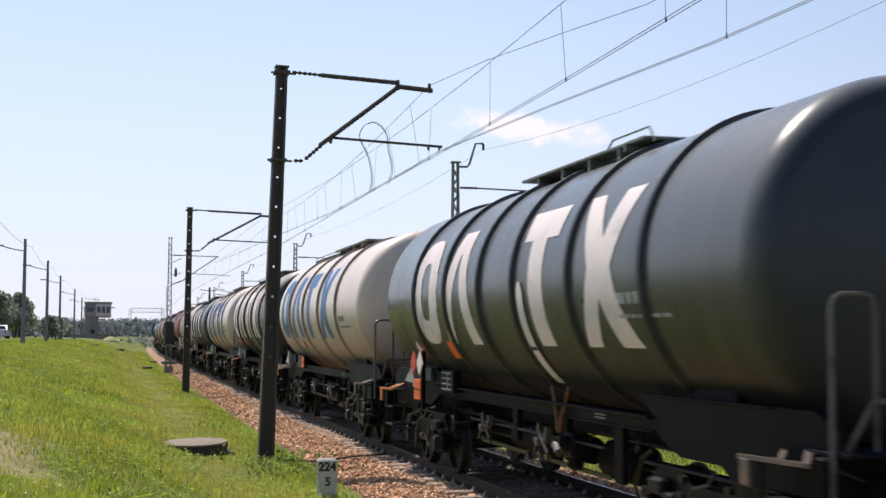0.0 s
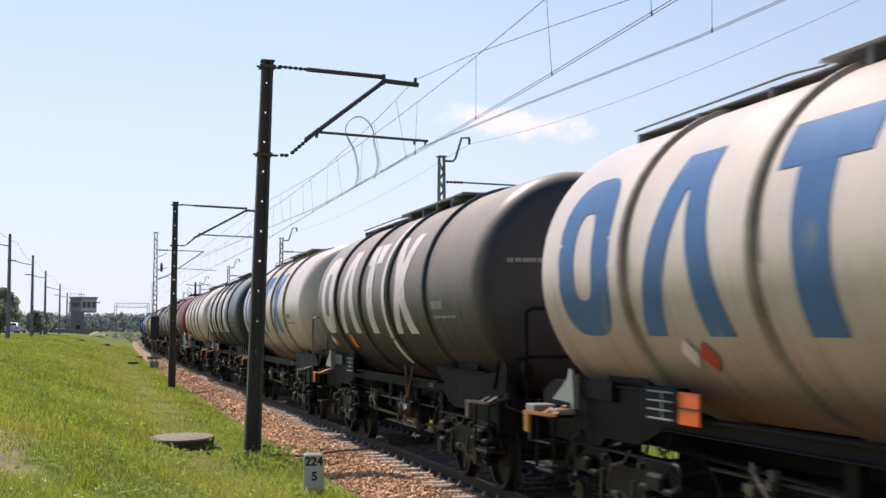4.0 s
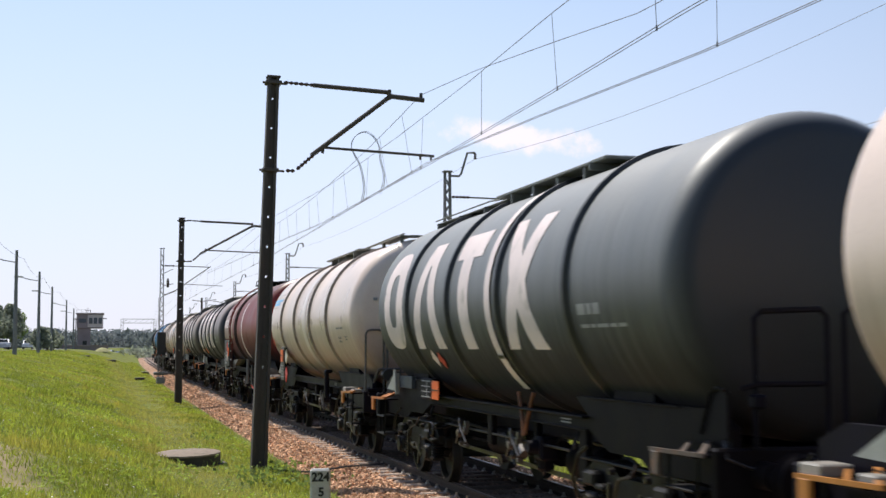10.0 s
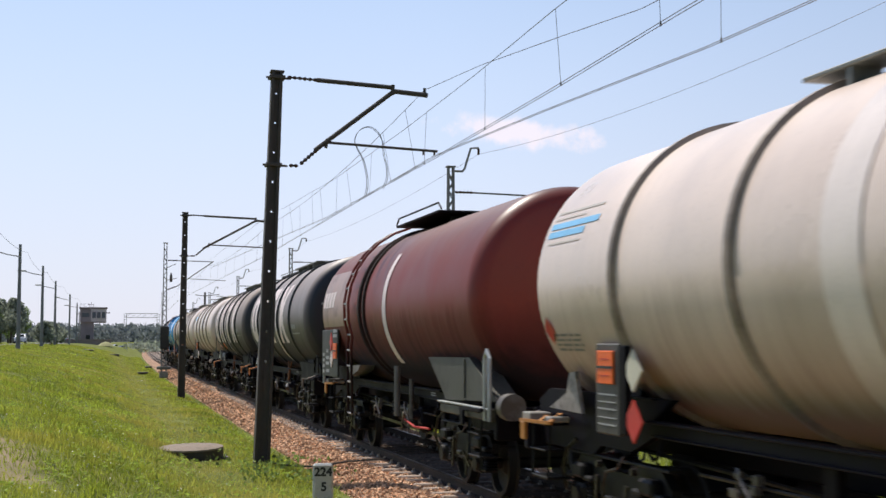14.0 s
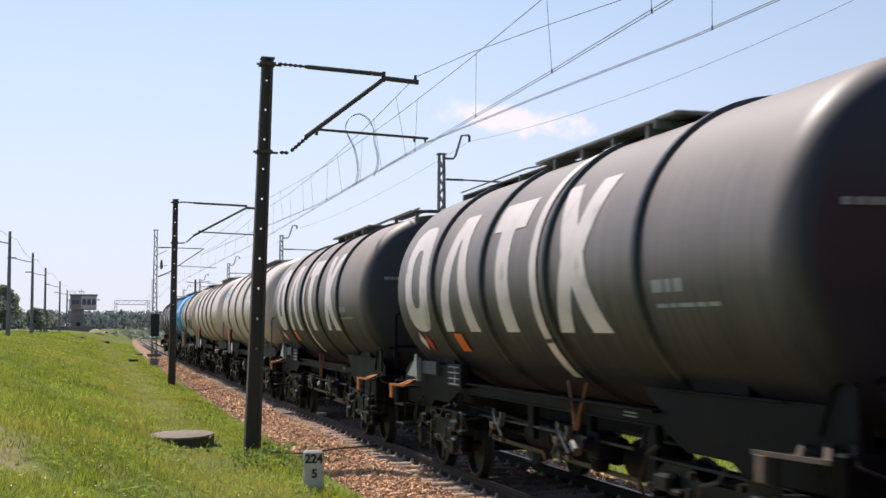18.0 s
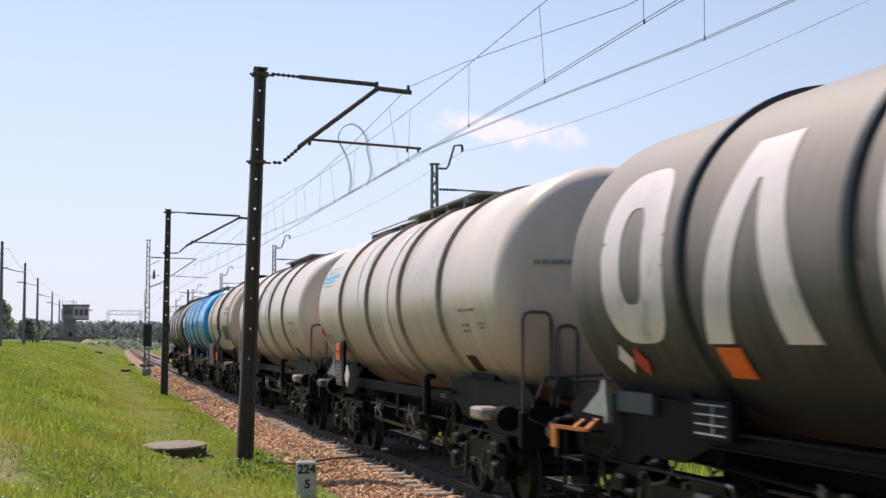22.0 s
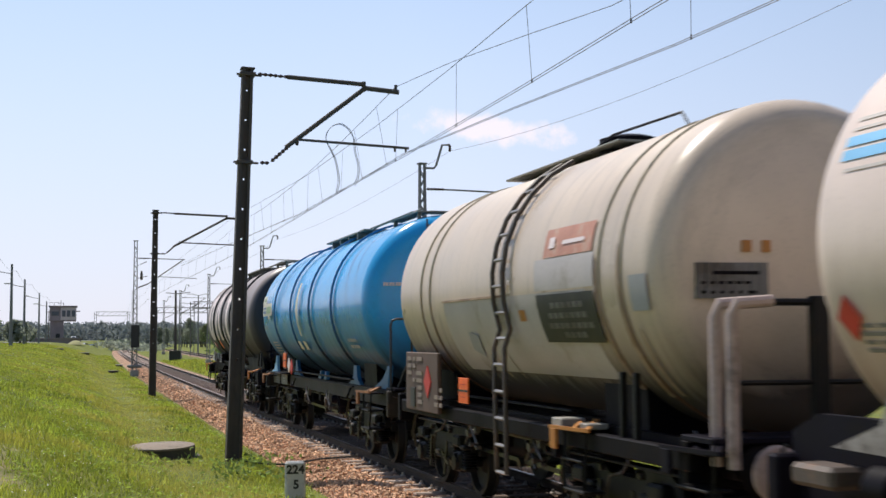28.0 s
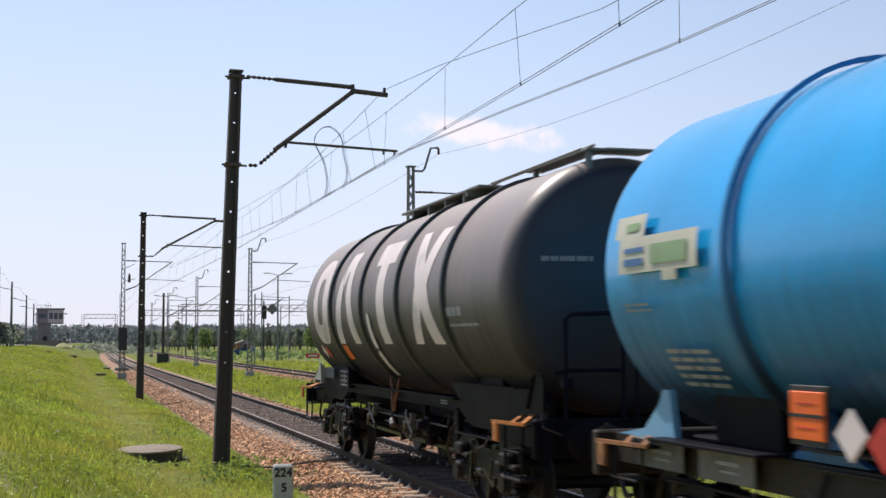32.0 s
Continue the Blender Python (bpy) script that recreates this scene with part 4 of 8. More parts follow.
def handrail(w, y, mat=HANDRAIL, low=False):
    """Grab rails of the end platform: upright hoops and a bar across."""
    inner = ((-0.80, -0.54, 2.27), (0.54, 0.80, 2.27)) if low else ((-0.66, -0.31, 2.43), (0.31, 0.66, 2.43))
    for x0, x1, top in ((-1.22, -0.87, 2.43), *inner, (0.87, 1.22, 2.43)):
        b = 0.09
        part("grab_rail", Geo().tube([(x0, y, 0.95 if abs(x0) > 1.0 else 1.28), (x0, y, top - b), (x0 + b * 0.3, y, top - b * 0.3), (x0 + b, y, top), (x1 - b, y, top), (x1 - b * 0.3, y, top - b * 0.3), (x1, y, top - b), (x1, y, 1.28)], 0.021, 8), mat, w)
    part("platform_rail", Geo().tube([(-0.70, y - 0.02, 1.62), (0.70, y - 0.02, 1.62)], 0.018, 6).bar((-1.10, y + 0.02, 1.30), (-1.0, y - 0.18, 1.68), 0.05, 0.03).tube([(-1.0, y - 0.18, 1.68), (-0.3, y - 0.20, 1.70)], 0.022, 6), mat, w)
    part("platform", Geo().box(-1.2, 1.2, y - 0.16, y + 0.40, 1.28, 1.32, 0.008), STEEL_GREY, w)


def roof_walk(w, y0, y1, y2, rail=False, mat=WALK, lift=0.0):
    """The plank walk on the crown, its stands and the rail that runs to the near end."""
    top = ZC + R - (0.025 if lift == 0.0 else 0.07)
    deck = part("roof_walkway", Geo().box(-0.62, -0.30, y1, y0, top + 0.04, top + 0.08, 0.01).box(0.30, 0.62, y1, y0, top + 0.04, top + 0.08, 0.01), mat, w)
    n = 4
    for i in range(n):
        y = y1 + (y0 - y1) * (i + 0.3) / n
        for x in (-0.46, 0.46):
            part("stand", Geo().box(x - 0.14, x + 0.14, y - 0.03, y + 0.03, top - 0.18, top + 0.04), mat, deck)
    part("crossing", Geo().box(-0.62, 0.62, y1 - 0.45, y1 + 0.02, top + 0.04, top + 0.085, 0.01).box(-0.66, 0.66, y1 - 0.06, y1 - 0.02, top - 0.04, top + 0.05), mat, deck)
    part("manhole", Geo().lathe([(-0.1, 0.34), (0.10, 0.34), (0.12, 0.40), (0.17, 0.40), (0.18, 0.30), (0.24, 0.20), (0.25, 0.001)], (0, (y0 + y1) / 2, top - 0.03), "z", 20), mat, w)
    if y2 is None and not rail:
        return
    if y2 is None:
        part("crown_rail", Geo().tube([(-0.5, y1 + 0.9, top + 0.08), (-0.5, y1 + 0.7, top + 0.20), (-0.5, y1 - 0.35, top + 0.20), (-0.5, y1 - 0.5, top + 0.02)], 0.012, 6), mat, w)
        return
    top += lift
    rail_ = Geo().tube([(-0.42, y1 - 0.3, top + 0.06), (-0.42, y1 - 0.9, top + 0.09), (-0.42, y2, top + 0.11)], 0.018, 6).tube([(-0.58, y1 - 0.9, top + 0.04), (-0.58, y2, top + 0.06)], 0.014, 6)
    part("end_walkway", rail_.box(-0.50, -0.24, y2, y2 + 2.1, top + 0.055, top + 0.085, 0.008).box(-0.30, 0.30, y2 - 0.05, y2 + 0.35, top + 0.055, top + 0.085, 0.008), mat, w)
    for y, d in ((y2 + 0.13, 0.3), (y2 + 1.83, 0.2)):
        part("end_stand", Geo().box(-0.46, -0.40, y - 0.03, y + 0.03, top - d, top + 0.06), mat, w)


def plate(w, name, x, y, z, wy, hz, mat, label="", parent=None):
    return part(name, Geo().box(x - 0.012, x + 0.012, y - wy / 2, y + wy / 2, z - hz / 2, z + hz / 2, 0.006), mat, parent or w, label)


def diamond(w, x, y, z, r, mat, label=""):
    return part("hazard_diamond", Geo().prism([(y - r, z), (y, z + r), (y + r, z), (y, z - r)], x - 0.01, x + 0.01), mat, w, label)


def orange_plate(w, x, y, z, parent=None):
    p = plate(w, "orange_plate", x, y, z, 0.40, 0.32, ORANGE, "orange hazard plate with a black divider", parent)
    part("divider", Geo().box(x - 0.018, x - 0.011, y - 0.20, y + 0.20, z - 0.012, z + 0.012), BLACK, w if parent is None else parent)
    tagged(part("writing", Geo().box(x - 0.0165, x - 0.011, y - 0.11, y + 0.11, z + 0.075, z + 0.085).box(x - 0.0165, x - 0.011, y - 0.11, y + 0.11, z - 0.085, z - 0.075), RED, w if parent is None else parent), kind="stuff")


def common(w, half, tank_mat, hoops, hoop_mat, frame_mat, far, near, pivots, cradle=True, buffer_mat=None):
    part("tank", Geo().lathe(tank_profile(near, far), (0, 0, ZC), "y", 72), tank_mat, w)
    for y in hoops:
        hoop(w, y, hoop_mat)
    underframe(w, half, frame_mat, pivots, cradle, buffer_mat or STEEL_DARK)


def end_number(w, y, mat, x=-1.06):
    """A line of unreadable numbers across the near end of the tank, laid on its dished plate."""
    g = Geo()
    for wd in (0.03, 0.03, 0.0, 0.03, 0.03, 0.0, 0.03, 0.03, 0.03, 0.03, 0.0, 0.03, 0.03, 0.03, 0.0, 0.03):
        if wd:
            d = 0.12 * ((x + wd / 2) ** 2 + (3.02 - ZC) ** 2) / (R - 0.30) ** 2
            g.box(x, x + wd, y + d - 0.012, y + d + 0.03, 2.995, 3.05)
        x += wd + 0.014
    tagged(part("end_writing", g, mat, w), kind="stuff")


SHAPES_AT = {"late": (4.43, 0.0, 0.0, 0.0, 0.0), "early": (4.19, -0.22, -0.73, -0.74, 0.0), "long": (3.55, -0.53, -1.87, -1.50, 0.06)}
HOOPS_AT = {"late": HOOPS, "early": (3.17, 0.75, -1.57, -3.95), "long": (4.25, 2.36, 0.63, -0.84, -2.76, -4.70)}


def letter_wagon(tank_mat, hoop_mat, mark, frame, label, band=(0.75, 4.05), rails=False, style="late", end_walk=False, far_walk=False, plates="belly", near_step=STEP_BROWN):
    w = thing("tank_wagon", Matrix(), label, "tank wagon", "freight train")
    long = style == "long"
    half, near, far = (7.95, -6.95, 6.62) if long else (7.25, -6.46, 5.97)
    common(w, half, tank_mat, HOOPS_AT[style], hoop_mat, frame, far, near, half - 2.85)
    for shp, nm in zip(big_shapes(*SHAPES_AT[style]), ("ring_marking", "wedge_marking", "stem_marking", "hourglass_marking")):
        part(nm, patch(Geo(), shp), mark, w)
    if band:
        y, top = band
        shapes = [((y + 0.13, 1.60), (y - 0.11, 1.60), (y - 0.11, min(top, 3.2)), (y + 0.11, min(top, 3.2)))]
        if top > 3.2:
            shapes.append(((y + 0.11, 3.2), (y - 0.11, 3.2), (y - 0.11, top), (y + 0.11, top)))
        else:
            shapes.append(((y + 0.11, top), (y - 0.11, top), (y - 0.02, top + 0.12), (y + 0.06, top + 0.10)))
        part("overflow_stripe", patch(Geo(), shapes, 0.02), mark, w, "pale overflow stripe running down the flank")
        part("stripe_clamp", patch(Geo(), [rect(y + 0.15, y - 0.13, 1.98, 2.02)], 0.035, 2), HOOP_DARK, w)
        part("drip_pipe", Geo().tube([(-1.12, y - 0.12, 1.55), (-1.14, y - 0.30, 1.30), (-1.16, y - 0.40, 1.15), (-1.16, y - 0.42, 1.04)], 0.025, 7), PIPE_RUST, w, "rusty drain pipe")
        part("drip_pipe", Geo().tube([(-1.12, y - 0.68, 1.56), (-1.14, y - 0.62, 1.38), (-1.16, y - 0.52, 1.20), (-1.16, y - 0.49, 1.06)], 0.025, 7), PIPE_RUST, w, "rusty drain pipe")
        part("drip_spout", Geo().tube([(-1.18, y - 0.40, 0.90), (-1.20, y - 0.52, 0.86), (-1.22, y - 0.62, 0.83)], 0.05, 8), SILVER, w, "bright worn spout")
    tagged(part("flank_writing", bars(bars(Geo(), -4.02, -4.62, 2.43, 2.54, 1), -4.05, -5.22, 2.30, 2.335, 1), MARK_GREY if mark is not MARK_BLUE else WRITING, w), kind="stuff")
    y = 4.62 if plates == "belly" else 2.32
    part("hazard_diamond", patch(Geo(), [((y, 1.92), (y - 0.16, 1.79), (y - 0.32, 1.92), (y - 0.16, 2.05))], 0.02, 4), RED, w, "red hazard diamond")
    part("hazard_label", patch(Geo(), [((y + 0.32, 1.94), (y + 0.16, 1.81), (y, 1.94), (y + 0.16, 2.07))], 0.02, 4), MARK_WHITE, w, "white hazard label")
    if plates == "belly":
        part("orange_plate", patch(Geo(), [rect(2.86, 2.46, 1.82, 2.06)], 0.02, 3), ORANGE, w, "orange hazard plate on the belly")
    else:
        part("orange_plate", Geo().box(-1.262, -1.242, 2.34, 2.74, 1.32, 1.60, 0.006), ORANGE, w, "orange hazard plate on the frame")
        part("divider", Geo().box(-1.267, -1.262, 2.34, 2.74, 1.452, 1.468), BLACK, w)
    if not rails and plates == "belly":
        end_number(w, near - 0.01, MARK_GREY)
    roof_walk(w, 1.45, -2.30, near + 0.1 if end_walk else None, long)
    top = ZC + R
    if far_walk:
        part("far_walkway", Geo().box(-0.46, -0.22, 1.45, 5.3, top + 0.0, top + 0.022, 0.006).tube([(-0.52, 1.5, top + 0.02), (-0.52, 2.1, top + 0.055), (-0.52, 5.3, top + 0.05)], 0.012, 6), WALK, w)
    for y in (2.4, 3.8, 5.2) if far_walk else ():
        part("walkway_stand", Geo().box(-0.52, -0.24, y - 0.02, y + 0.02, top - 0.14, top + 0.005), WALK, w)
    footstep(w, half - 1.35, ORANGE_BAR if mark is MARK_WHITE else YELLOW)
    footstep(w, 1.05 - half, near_step)
    box_ = part("valve_box", Geo().box(-1.24, -1.11, 2.80, 3.50, 1.30, 1.62, 0.015), STEEL_GREY, w)
    tagged(part("box_writing", Geo().box(-1.248, -1.239, 2.9, 3.42, 1.575, 1.59).box(-1.248, -1.239, 2.9, 3.42, 1.495, 1.508).box(-1.248, -1.239, 2.9, 3.42, 1.415, 1.428).box(-1.248, -1.239, 2.9, 3.42, 1.335, 1.35).box(-1.248, -1.239, 3.1, 3.115, 1.35, 1.575), MARK_GREY, box_), kind="stuff")
    part("valve_wheel", Geo().lathe([(-0.02, 0.10), (0.0, 0.12), (0.02, 0.10)], (-1.22, 2.9, 0.86), "x", 14).tube([(-1.22, 2.9, 0.86), (-0.9, 2.9, 0.9)], 0.02, 6), SILVER, w)
    part("end_lamp_bracket", Geo().box(-1.22, -1.16, 5.36, 5.44, 1.30, 1.66).prism([(5.30, 1.36), (5.95, 1.38), (5.52, 1.60), (5.44, 1.72), (5.36, 1.70)], -1.24, -1.21), GALV, w, "pale triangular lamp bracket")
    part("frame_box", Geo().box(-1.16, -1.09, 4.45, 5.30, 1.42, 1.62, 0.01), SLATE if mark is MARK_WHITE else STEEL_GREY, w)
    if long:
        orange_plate(w, -1.40, 4.35, 1.30)
        diamond(w, -1.38, 4.72, 1.70, 0.19, RED, "red hazard diamond")
        diamond(w, -1.36, 4.38, 1.70, 0.19, MARK_WHITE, "white hazard diamond")
        part("placard_post", Geo().box(-1.34, -1.28, 4.3, 4.4, 0.98, 1.9, 0.01), STEEL_DARK, w)
    if rails:
        handrail(w, 0.53 - half)
    else:
        part("step_cheek", Geo().prism([(-6.30, 1.36), (-6.48, 1.72), (-6.60, 1.76), (-6.74, 1.74), (-6.74, 1.36)], -1.20, -1.17).tube([(-1.21, -6.28, 1.38), (-1.21, -6.46, 1.72), (-1.21, -6.58, 1.77), (-1.21, -6.74, 1.75)], 0.018, 6), STEEL_DARK, w, "dark sloping cheek plate")
        part("grab_rail", Geo().tube([(-1.05, -6.68, 1.76), (-0.9, -6.72, 1.80), (-0.3, -6.72, 1.80)], 0.024, 7).box(-0.98, -0.86, -6.80, -6.66, 1.60, 1.72, 0.02), STEEL_GREY, w)
        part("grab_rail", Geo().bar((0.30, -6.62, 1.42), (0.38, -6.66, 1.76), 0.03, 0.10).tube([(0.38, -6.68, 1.76), (0.5, -6.72, 1.80), (1.1, -6.72, 1.80), (1.16, -6.72, 1.3)], 0.024, 7), STEEL_GREY, w)
        part("end_rail", Geo().tube([(-0.92, -6.70, 1.26), (-0.92, -6.70, 2.34), (-0.86, -6.70, 2.40), (-0.31, -6.70, 2.42), (-0.25, -6.70, 2.36), (-0.25, -6.70, 1.26)], 0.026, 7), STEEL_GREY, w)
        part("end_rail", Geo().tube([(-0.10, -6.72, 1.26), (-0.10, -6.72, 2.38), (-0.04, -6.72, 2.44), (0.42, -6.72, 2.44), (0.48, -6.72, 2.38), (0.48, -6.72, 1.26)], 0.026, 7), STEEL_GREY, w)
    return w


def stripe_wagon(label, far_walk=False, end_walk=False, panel=True):
    w = thing("tank_wagon", Matrix(), label, "tank wagon", "freight train")
    near, far = -6.66, 6.02
    common(w, 7.3, TANK_WHITE, (3.46, 1.08, -1.3, -3.65) if end_walk else (3.25, 0.87, -1.5, -3.85), HOOP_WHITE, STEEL_GREY, far, near, 4.4, buffer_mat=STEP_PINK)
    part("sky_stripe", patch(Geo(), [rect(5.52, 4.12, 3.33, 3.395)], rows=2), MARK_SKY, w, "upper light blue stripe")
    part("sky_stripe", patch(Geo(), [rect(5.52, 4.45, 3.235, 3.305)], rows=2), MARK_SKY, w, "lower light blue stripe")
    h = Geo()
    patch(h, [rect(5.5, 4.15, 3.50, 3.525), rect(5.5, 4.6, 3.435, 3.455), rect(5.45, 4.5, 3.16, 3.18)], rows=2)
    tagged(part("stripe_writing", h, FAINT, w), kind="stuff")
    part("pale_band", patch(Geo(), [rect(-0.22, -0.70, 1.62, 3.95)], 0.012, 14), TANK_PALE, w, "cleaner pale band")
    g = bars(bars(bars(bars(Geo(), -4.72, -5.5, 2.465, 2.50, 1), -4.75, -5.1, 2.20, 2.31, 2), -5.5, -5.75, 2.24, 2.32, 2), 5.4, 4.6, 2.02, 2.20, 4)
    tagged(part("flank_writing", g, WRITING, w), kind="stuff")
    if panel:
        part("type_panel", patch(Geo(), [rect(-4.28, -4.70, 1.69, 1.90)], rows=2), STEEL_GREY, w, "dark painted data panel")
    end_number(w, near - 0.01, MARK_GREY)
    if end_walk:
        part("end_plate", Geo().box(-0.80, -0.54, near + 0.02, near + 0.09, 2.64, 2.88, 0.01), GRIMY_PALE, w, "small grimy plate on the tank end")
    roof_walk(w, 1.45, -2.35, near + 0.25 if end_walk else None)
    top = ZC + R
    if far_walk:
        part("far_walkway", Geo().box(-0.46, -0.22, 1.45, 5.0, top, top + 0.022, 0.006).tube([(-0.52, 1.45, top + 0.02), (-0.52, 2.1, top + 0.05), (-0.52, 5.0, top + 0.04)], 0.012, 6), WALK, w)
        for y in (2.4, 3.6, 4.9):
            part("walkway_stand", Geo().box(-0.52, -0.24, y - 0.02, y + 0.02, top - 0.14, top + 0.005), WALK, w)
    handrail(w, -6.62, low=far_walk or end_walk)
    if end_walk:
        for y in (5.95, -5.7):
            footstep(w, y, YELLOW)
    else:
        for y, mat in ((5.95, STEP_BROWN), (-5.35, STEP_PINK)):
            part("step_box", Geo().box(-1.42, -1.14, y - 0.26, y + 0.24, 1.12, 1.27, 0.03), mat, w, "worn pinkish step box")
            part("step_drum", Geo().lathe([(-0.12, 0.001), (-0.12, 0.15), (0.12, 0.15), (0.12, 0.001)], (-1.22, y - 0.62, 1.16), "y", 14), STEEL_DARK, w)
    part("side_post", Geo().box(-1.28, -1.18, -2.32, -2.18, 0.98, 1.58, 0.03).box(-1.28, -1.10, -2.34, -2.16, 1.52, 1.60, 0.03), STEEL_GREY, w, "upright frame post below the belly")
    b = part("placard_stand", Geo().box(-1.40, -1.35, 3.52, 4.12, 1.22, 2.10, 0.015), STAND, w, "grimy dark placard stand")
    orange_plate(w, -1.415, 3.82, 1.87, b)
    part("stand_edge", Geo().box(-1.40, -1.34, 3.36, 3.515, 1.24, 2.08, 0.015), STEEL_DARK, b)
    part("grille", Geo().box(-1.407, -1.401, 3.6, 4.04, 1.60, 1.615).box(-1.407, -1.401, 3.6, 4.04, 1.53, 1.54).box(-1.407, -1.401, 3.6, 4.04, 1.46, 1.475).box(-1.407, -1.401, 3.6, 4.04, 1.38, 1.39).box(-1.407, -1.401, 3.6, 4.04, 1.31, 1.325), MARK_GREY, b)
    if panel:
        diamond(w, -1.38, 3.10, 1.42, 0.20, MARK_WHITE, "white hazard diamond")
    else:
        diamond(w, -1.38, 3.22, 1.85, 0.20, CREAMY, "faded cream hazard diamond")
        diamond(w, -1.38, 3.22, 1.38, 0.20, RED, "red hazard diamond")
    part("hazard_diamond", patch(Geo(), [((5.58, 2.24), (5.45, 2.09), (5.32, 2.24), (5.45, 2.39))], 0.02, 4), RED, w, "red hazard diamond on the tank")
    part("end_lamp_bracket", Geo().prism([(4.95, 1.36), (5.95, 1.38), (5.40, 1.56), (5.30, 1.78), (5.12, 1.80)], -1.24, -1.20), GRIMY_PALE, w, "pale grimy triangular bracket")
    part("hose_reel", Geo().lathe([(-0.10, 0.001), (-0.10, 0.11), (0.10, 0.11), (0.10, 0.001)], (-0.85, -6.9, 1.58), "y", 14), BLACK, w)
    return w


def brown_wagon():
    w = thing("tank_wagon", Matrix(), "reddish-brown tank wagon with a faded panel, ladder and white arc", "tank wagon", "freight train")
    common(w, 7.2, TANK_BROWN, (), HOOP_DARK, STEEL_DARK, 6.08, -6.35, 4.4)
    part("grey_panel", patch(Geo(), [rect(5.66, 2.62, 2.42, 3.55)], rows=14), FADED_BROWN, w, "faded pinkish-brown painted panel")
    g = Geo()
    patch(g, [((y + 0.10, 2.82), (y - 0.16, 2.82), (y - 0.26, 3.14), (y, 3.14)) for y in (5.45, 5.12, 4.78, 4.44)], 0.012, 4)
    part("panel_mark", g, MARK_WHITE, w, "small white plain mark")
    part("white_arc", patch(Geo(), [((-0.45, 1.75), (-0.75, 1.75), (-0.95, 3.6), (-0.70, 3.6))], 0.012, 16), MARK_WHITE, w, "white arc painted down the flank")
    hoop(w, 1.45, TANK_BROWN, w=0.12, h=0.05)
    hoop(w, 1.05, TANK_BROWN, w=0.10, h=0.04)
    pts = [(-1.52, 2.15, 0.75), (-1.55, 2.15, 2.0)]
    pts += [(-(R + 0.14) * math.cos(a), 2.15, ZC + (R + 0.14) * math.sin(a)) for a in [radians(d) for d in range(-20, 80, 12)]]
    ladder(w, pts, 0.40, 0.026, 0.30, TANK_BROWN, "brown ladder curving over the tank")
    top = ZC + R
    part("roof_walkway", Geo().box(-0.75, 0.75, -1.6, 1.6, top + 0.05, top + 0.09, 0.01), STEEL_DARK, w)
    part("roof_rail", Geo().tube([(-0.72, 1.7, top + 0.1), (-0.72, 1.5, top + 0.22), (-0.72, -1.5, top + 0.22), (-0.72, -1.7, top + 0.1)], 0.016, 6).tube([(0.72, 1.7, top + 0.1), (0.72, 1.5, top + 0.22), (0.72, -1.5, top + 0.22), (0.72, -1.7, top + 0.1)], 0.016, 6), STEEL_DARK, w)
    part("manhole", Geo().lathe([(-0.1, 0.34), (0.2, 0.34), (0.24, 0.2), (0.25, 0.001)], (0, -0.9, top - 0.10), "z", 20), STEEL_DARK, w)
    b = part("placard_board", Geo().box(-1.46, -1.42, 3.95, 5.85, 1.38, 2.36, 0.012), BOARD_DARK, w, "dark board with hazard plates and writing")
    orange_plate(w, -1.475, 4.18, 1.92, b)
    part("hazard_diamond", Geo().prism([(4.50, 2.10), (4.66, 2.30), (4.82, 2.10), (4.66, 1.90)], -1.48, -1.462), RED, b, "red hazard diamond")
    part("hazard_label", Geo().prism([(4.45, 1.74), (4.6, 1.92), (4.75, 1.74), (4.6, 1.56)], -1.48, -1.462), MARK_WHITE, b, "white hazard diamond")
    wr = Geo()
    for k, (y, z, wd) in enumerate(((5.7, 1.70, 0.2), (5.7, 1.58, 0.2), (5.7, 1.46, 0.22), (5.7, 1.34, 0.2), (5.25, 1.78, 0.22), (5.3, 1.64, 0.4), (5.3, 1.52, 0.4), (5.25, 1.36, 0.36), (4.4, 2.20, 0.4), (4.4, 2.10, 0.4))):
        wr.box(-1.472, -1.461, y - wd, y, z + 0.10, z + 0.165)
    tagged(part("board_writing", wr, MARK_GREY, b), kind="stuff")
    part("board_rail", Geo().tube([(-1.40, 5.95, 1.2), (-1.40, 5.95, 2.2), (-1.40, 5.88, 2.3), (-1.40, 5.4, 2.3)], 0.03, 7), GALV, w)
    part("discharge_chest", Geo().prism([(-3.15, 1.88), (-5.45, 1.90), (-6.80, 1.36), (-4.20, 1.28)], -1.30, -1.00), CHEST_DARK, w, "olive-grey plate chest below the tank")
    part("chest_rib", Geo().box(-1.32, -1.302, -5.25, -5.19, 1.34, 1.87), CHEST_DARK, w)
    part("chest_base", Geo().box(-1.36, -1.05, -6.6, -4.1, 1.10, 1.24, 0.02), CHEST_DARK, w)
    part("chest_lip", Geo().box(-1.38, -1.30, -6.6, -4.0, 1.243, 1.265, 0.005), GALV, w, "worn bright lip")
    part("grab_rail", Geo().tube([(-1.36, -6.6, 1.1), (-1.36, -6.6, 1.9), (-1.36, -6.5, 2.0), (-1.36, -6.4, 1.9), (-1.36, -6.4, 1.1)], 0.03, 7), GALV, w)
    part("drain_post", Geo().tube([(-1.25, -0.75, 0.85), (-1.25, -0.75, 1.7)], 0.055, 10), CHEST, w)
    part("drain_post", Geo().tube([(-1.2, -1.6, 0.85), (-1.2, -1.6, 1.5)], 0.04, 8), CHEST, w)
    part("brake_pipe", Geo().tube([(-1.15, -0.9, 0.8), (-1.15, -1.6, 0.72), (-1.15, -2.6, 0.75)], 0.02, 6), RED, w, "red brake rod")
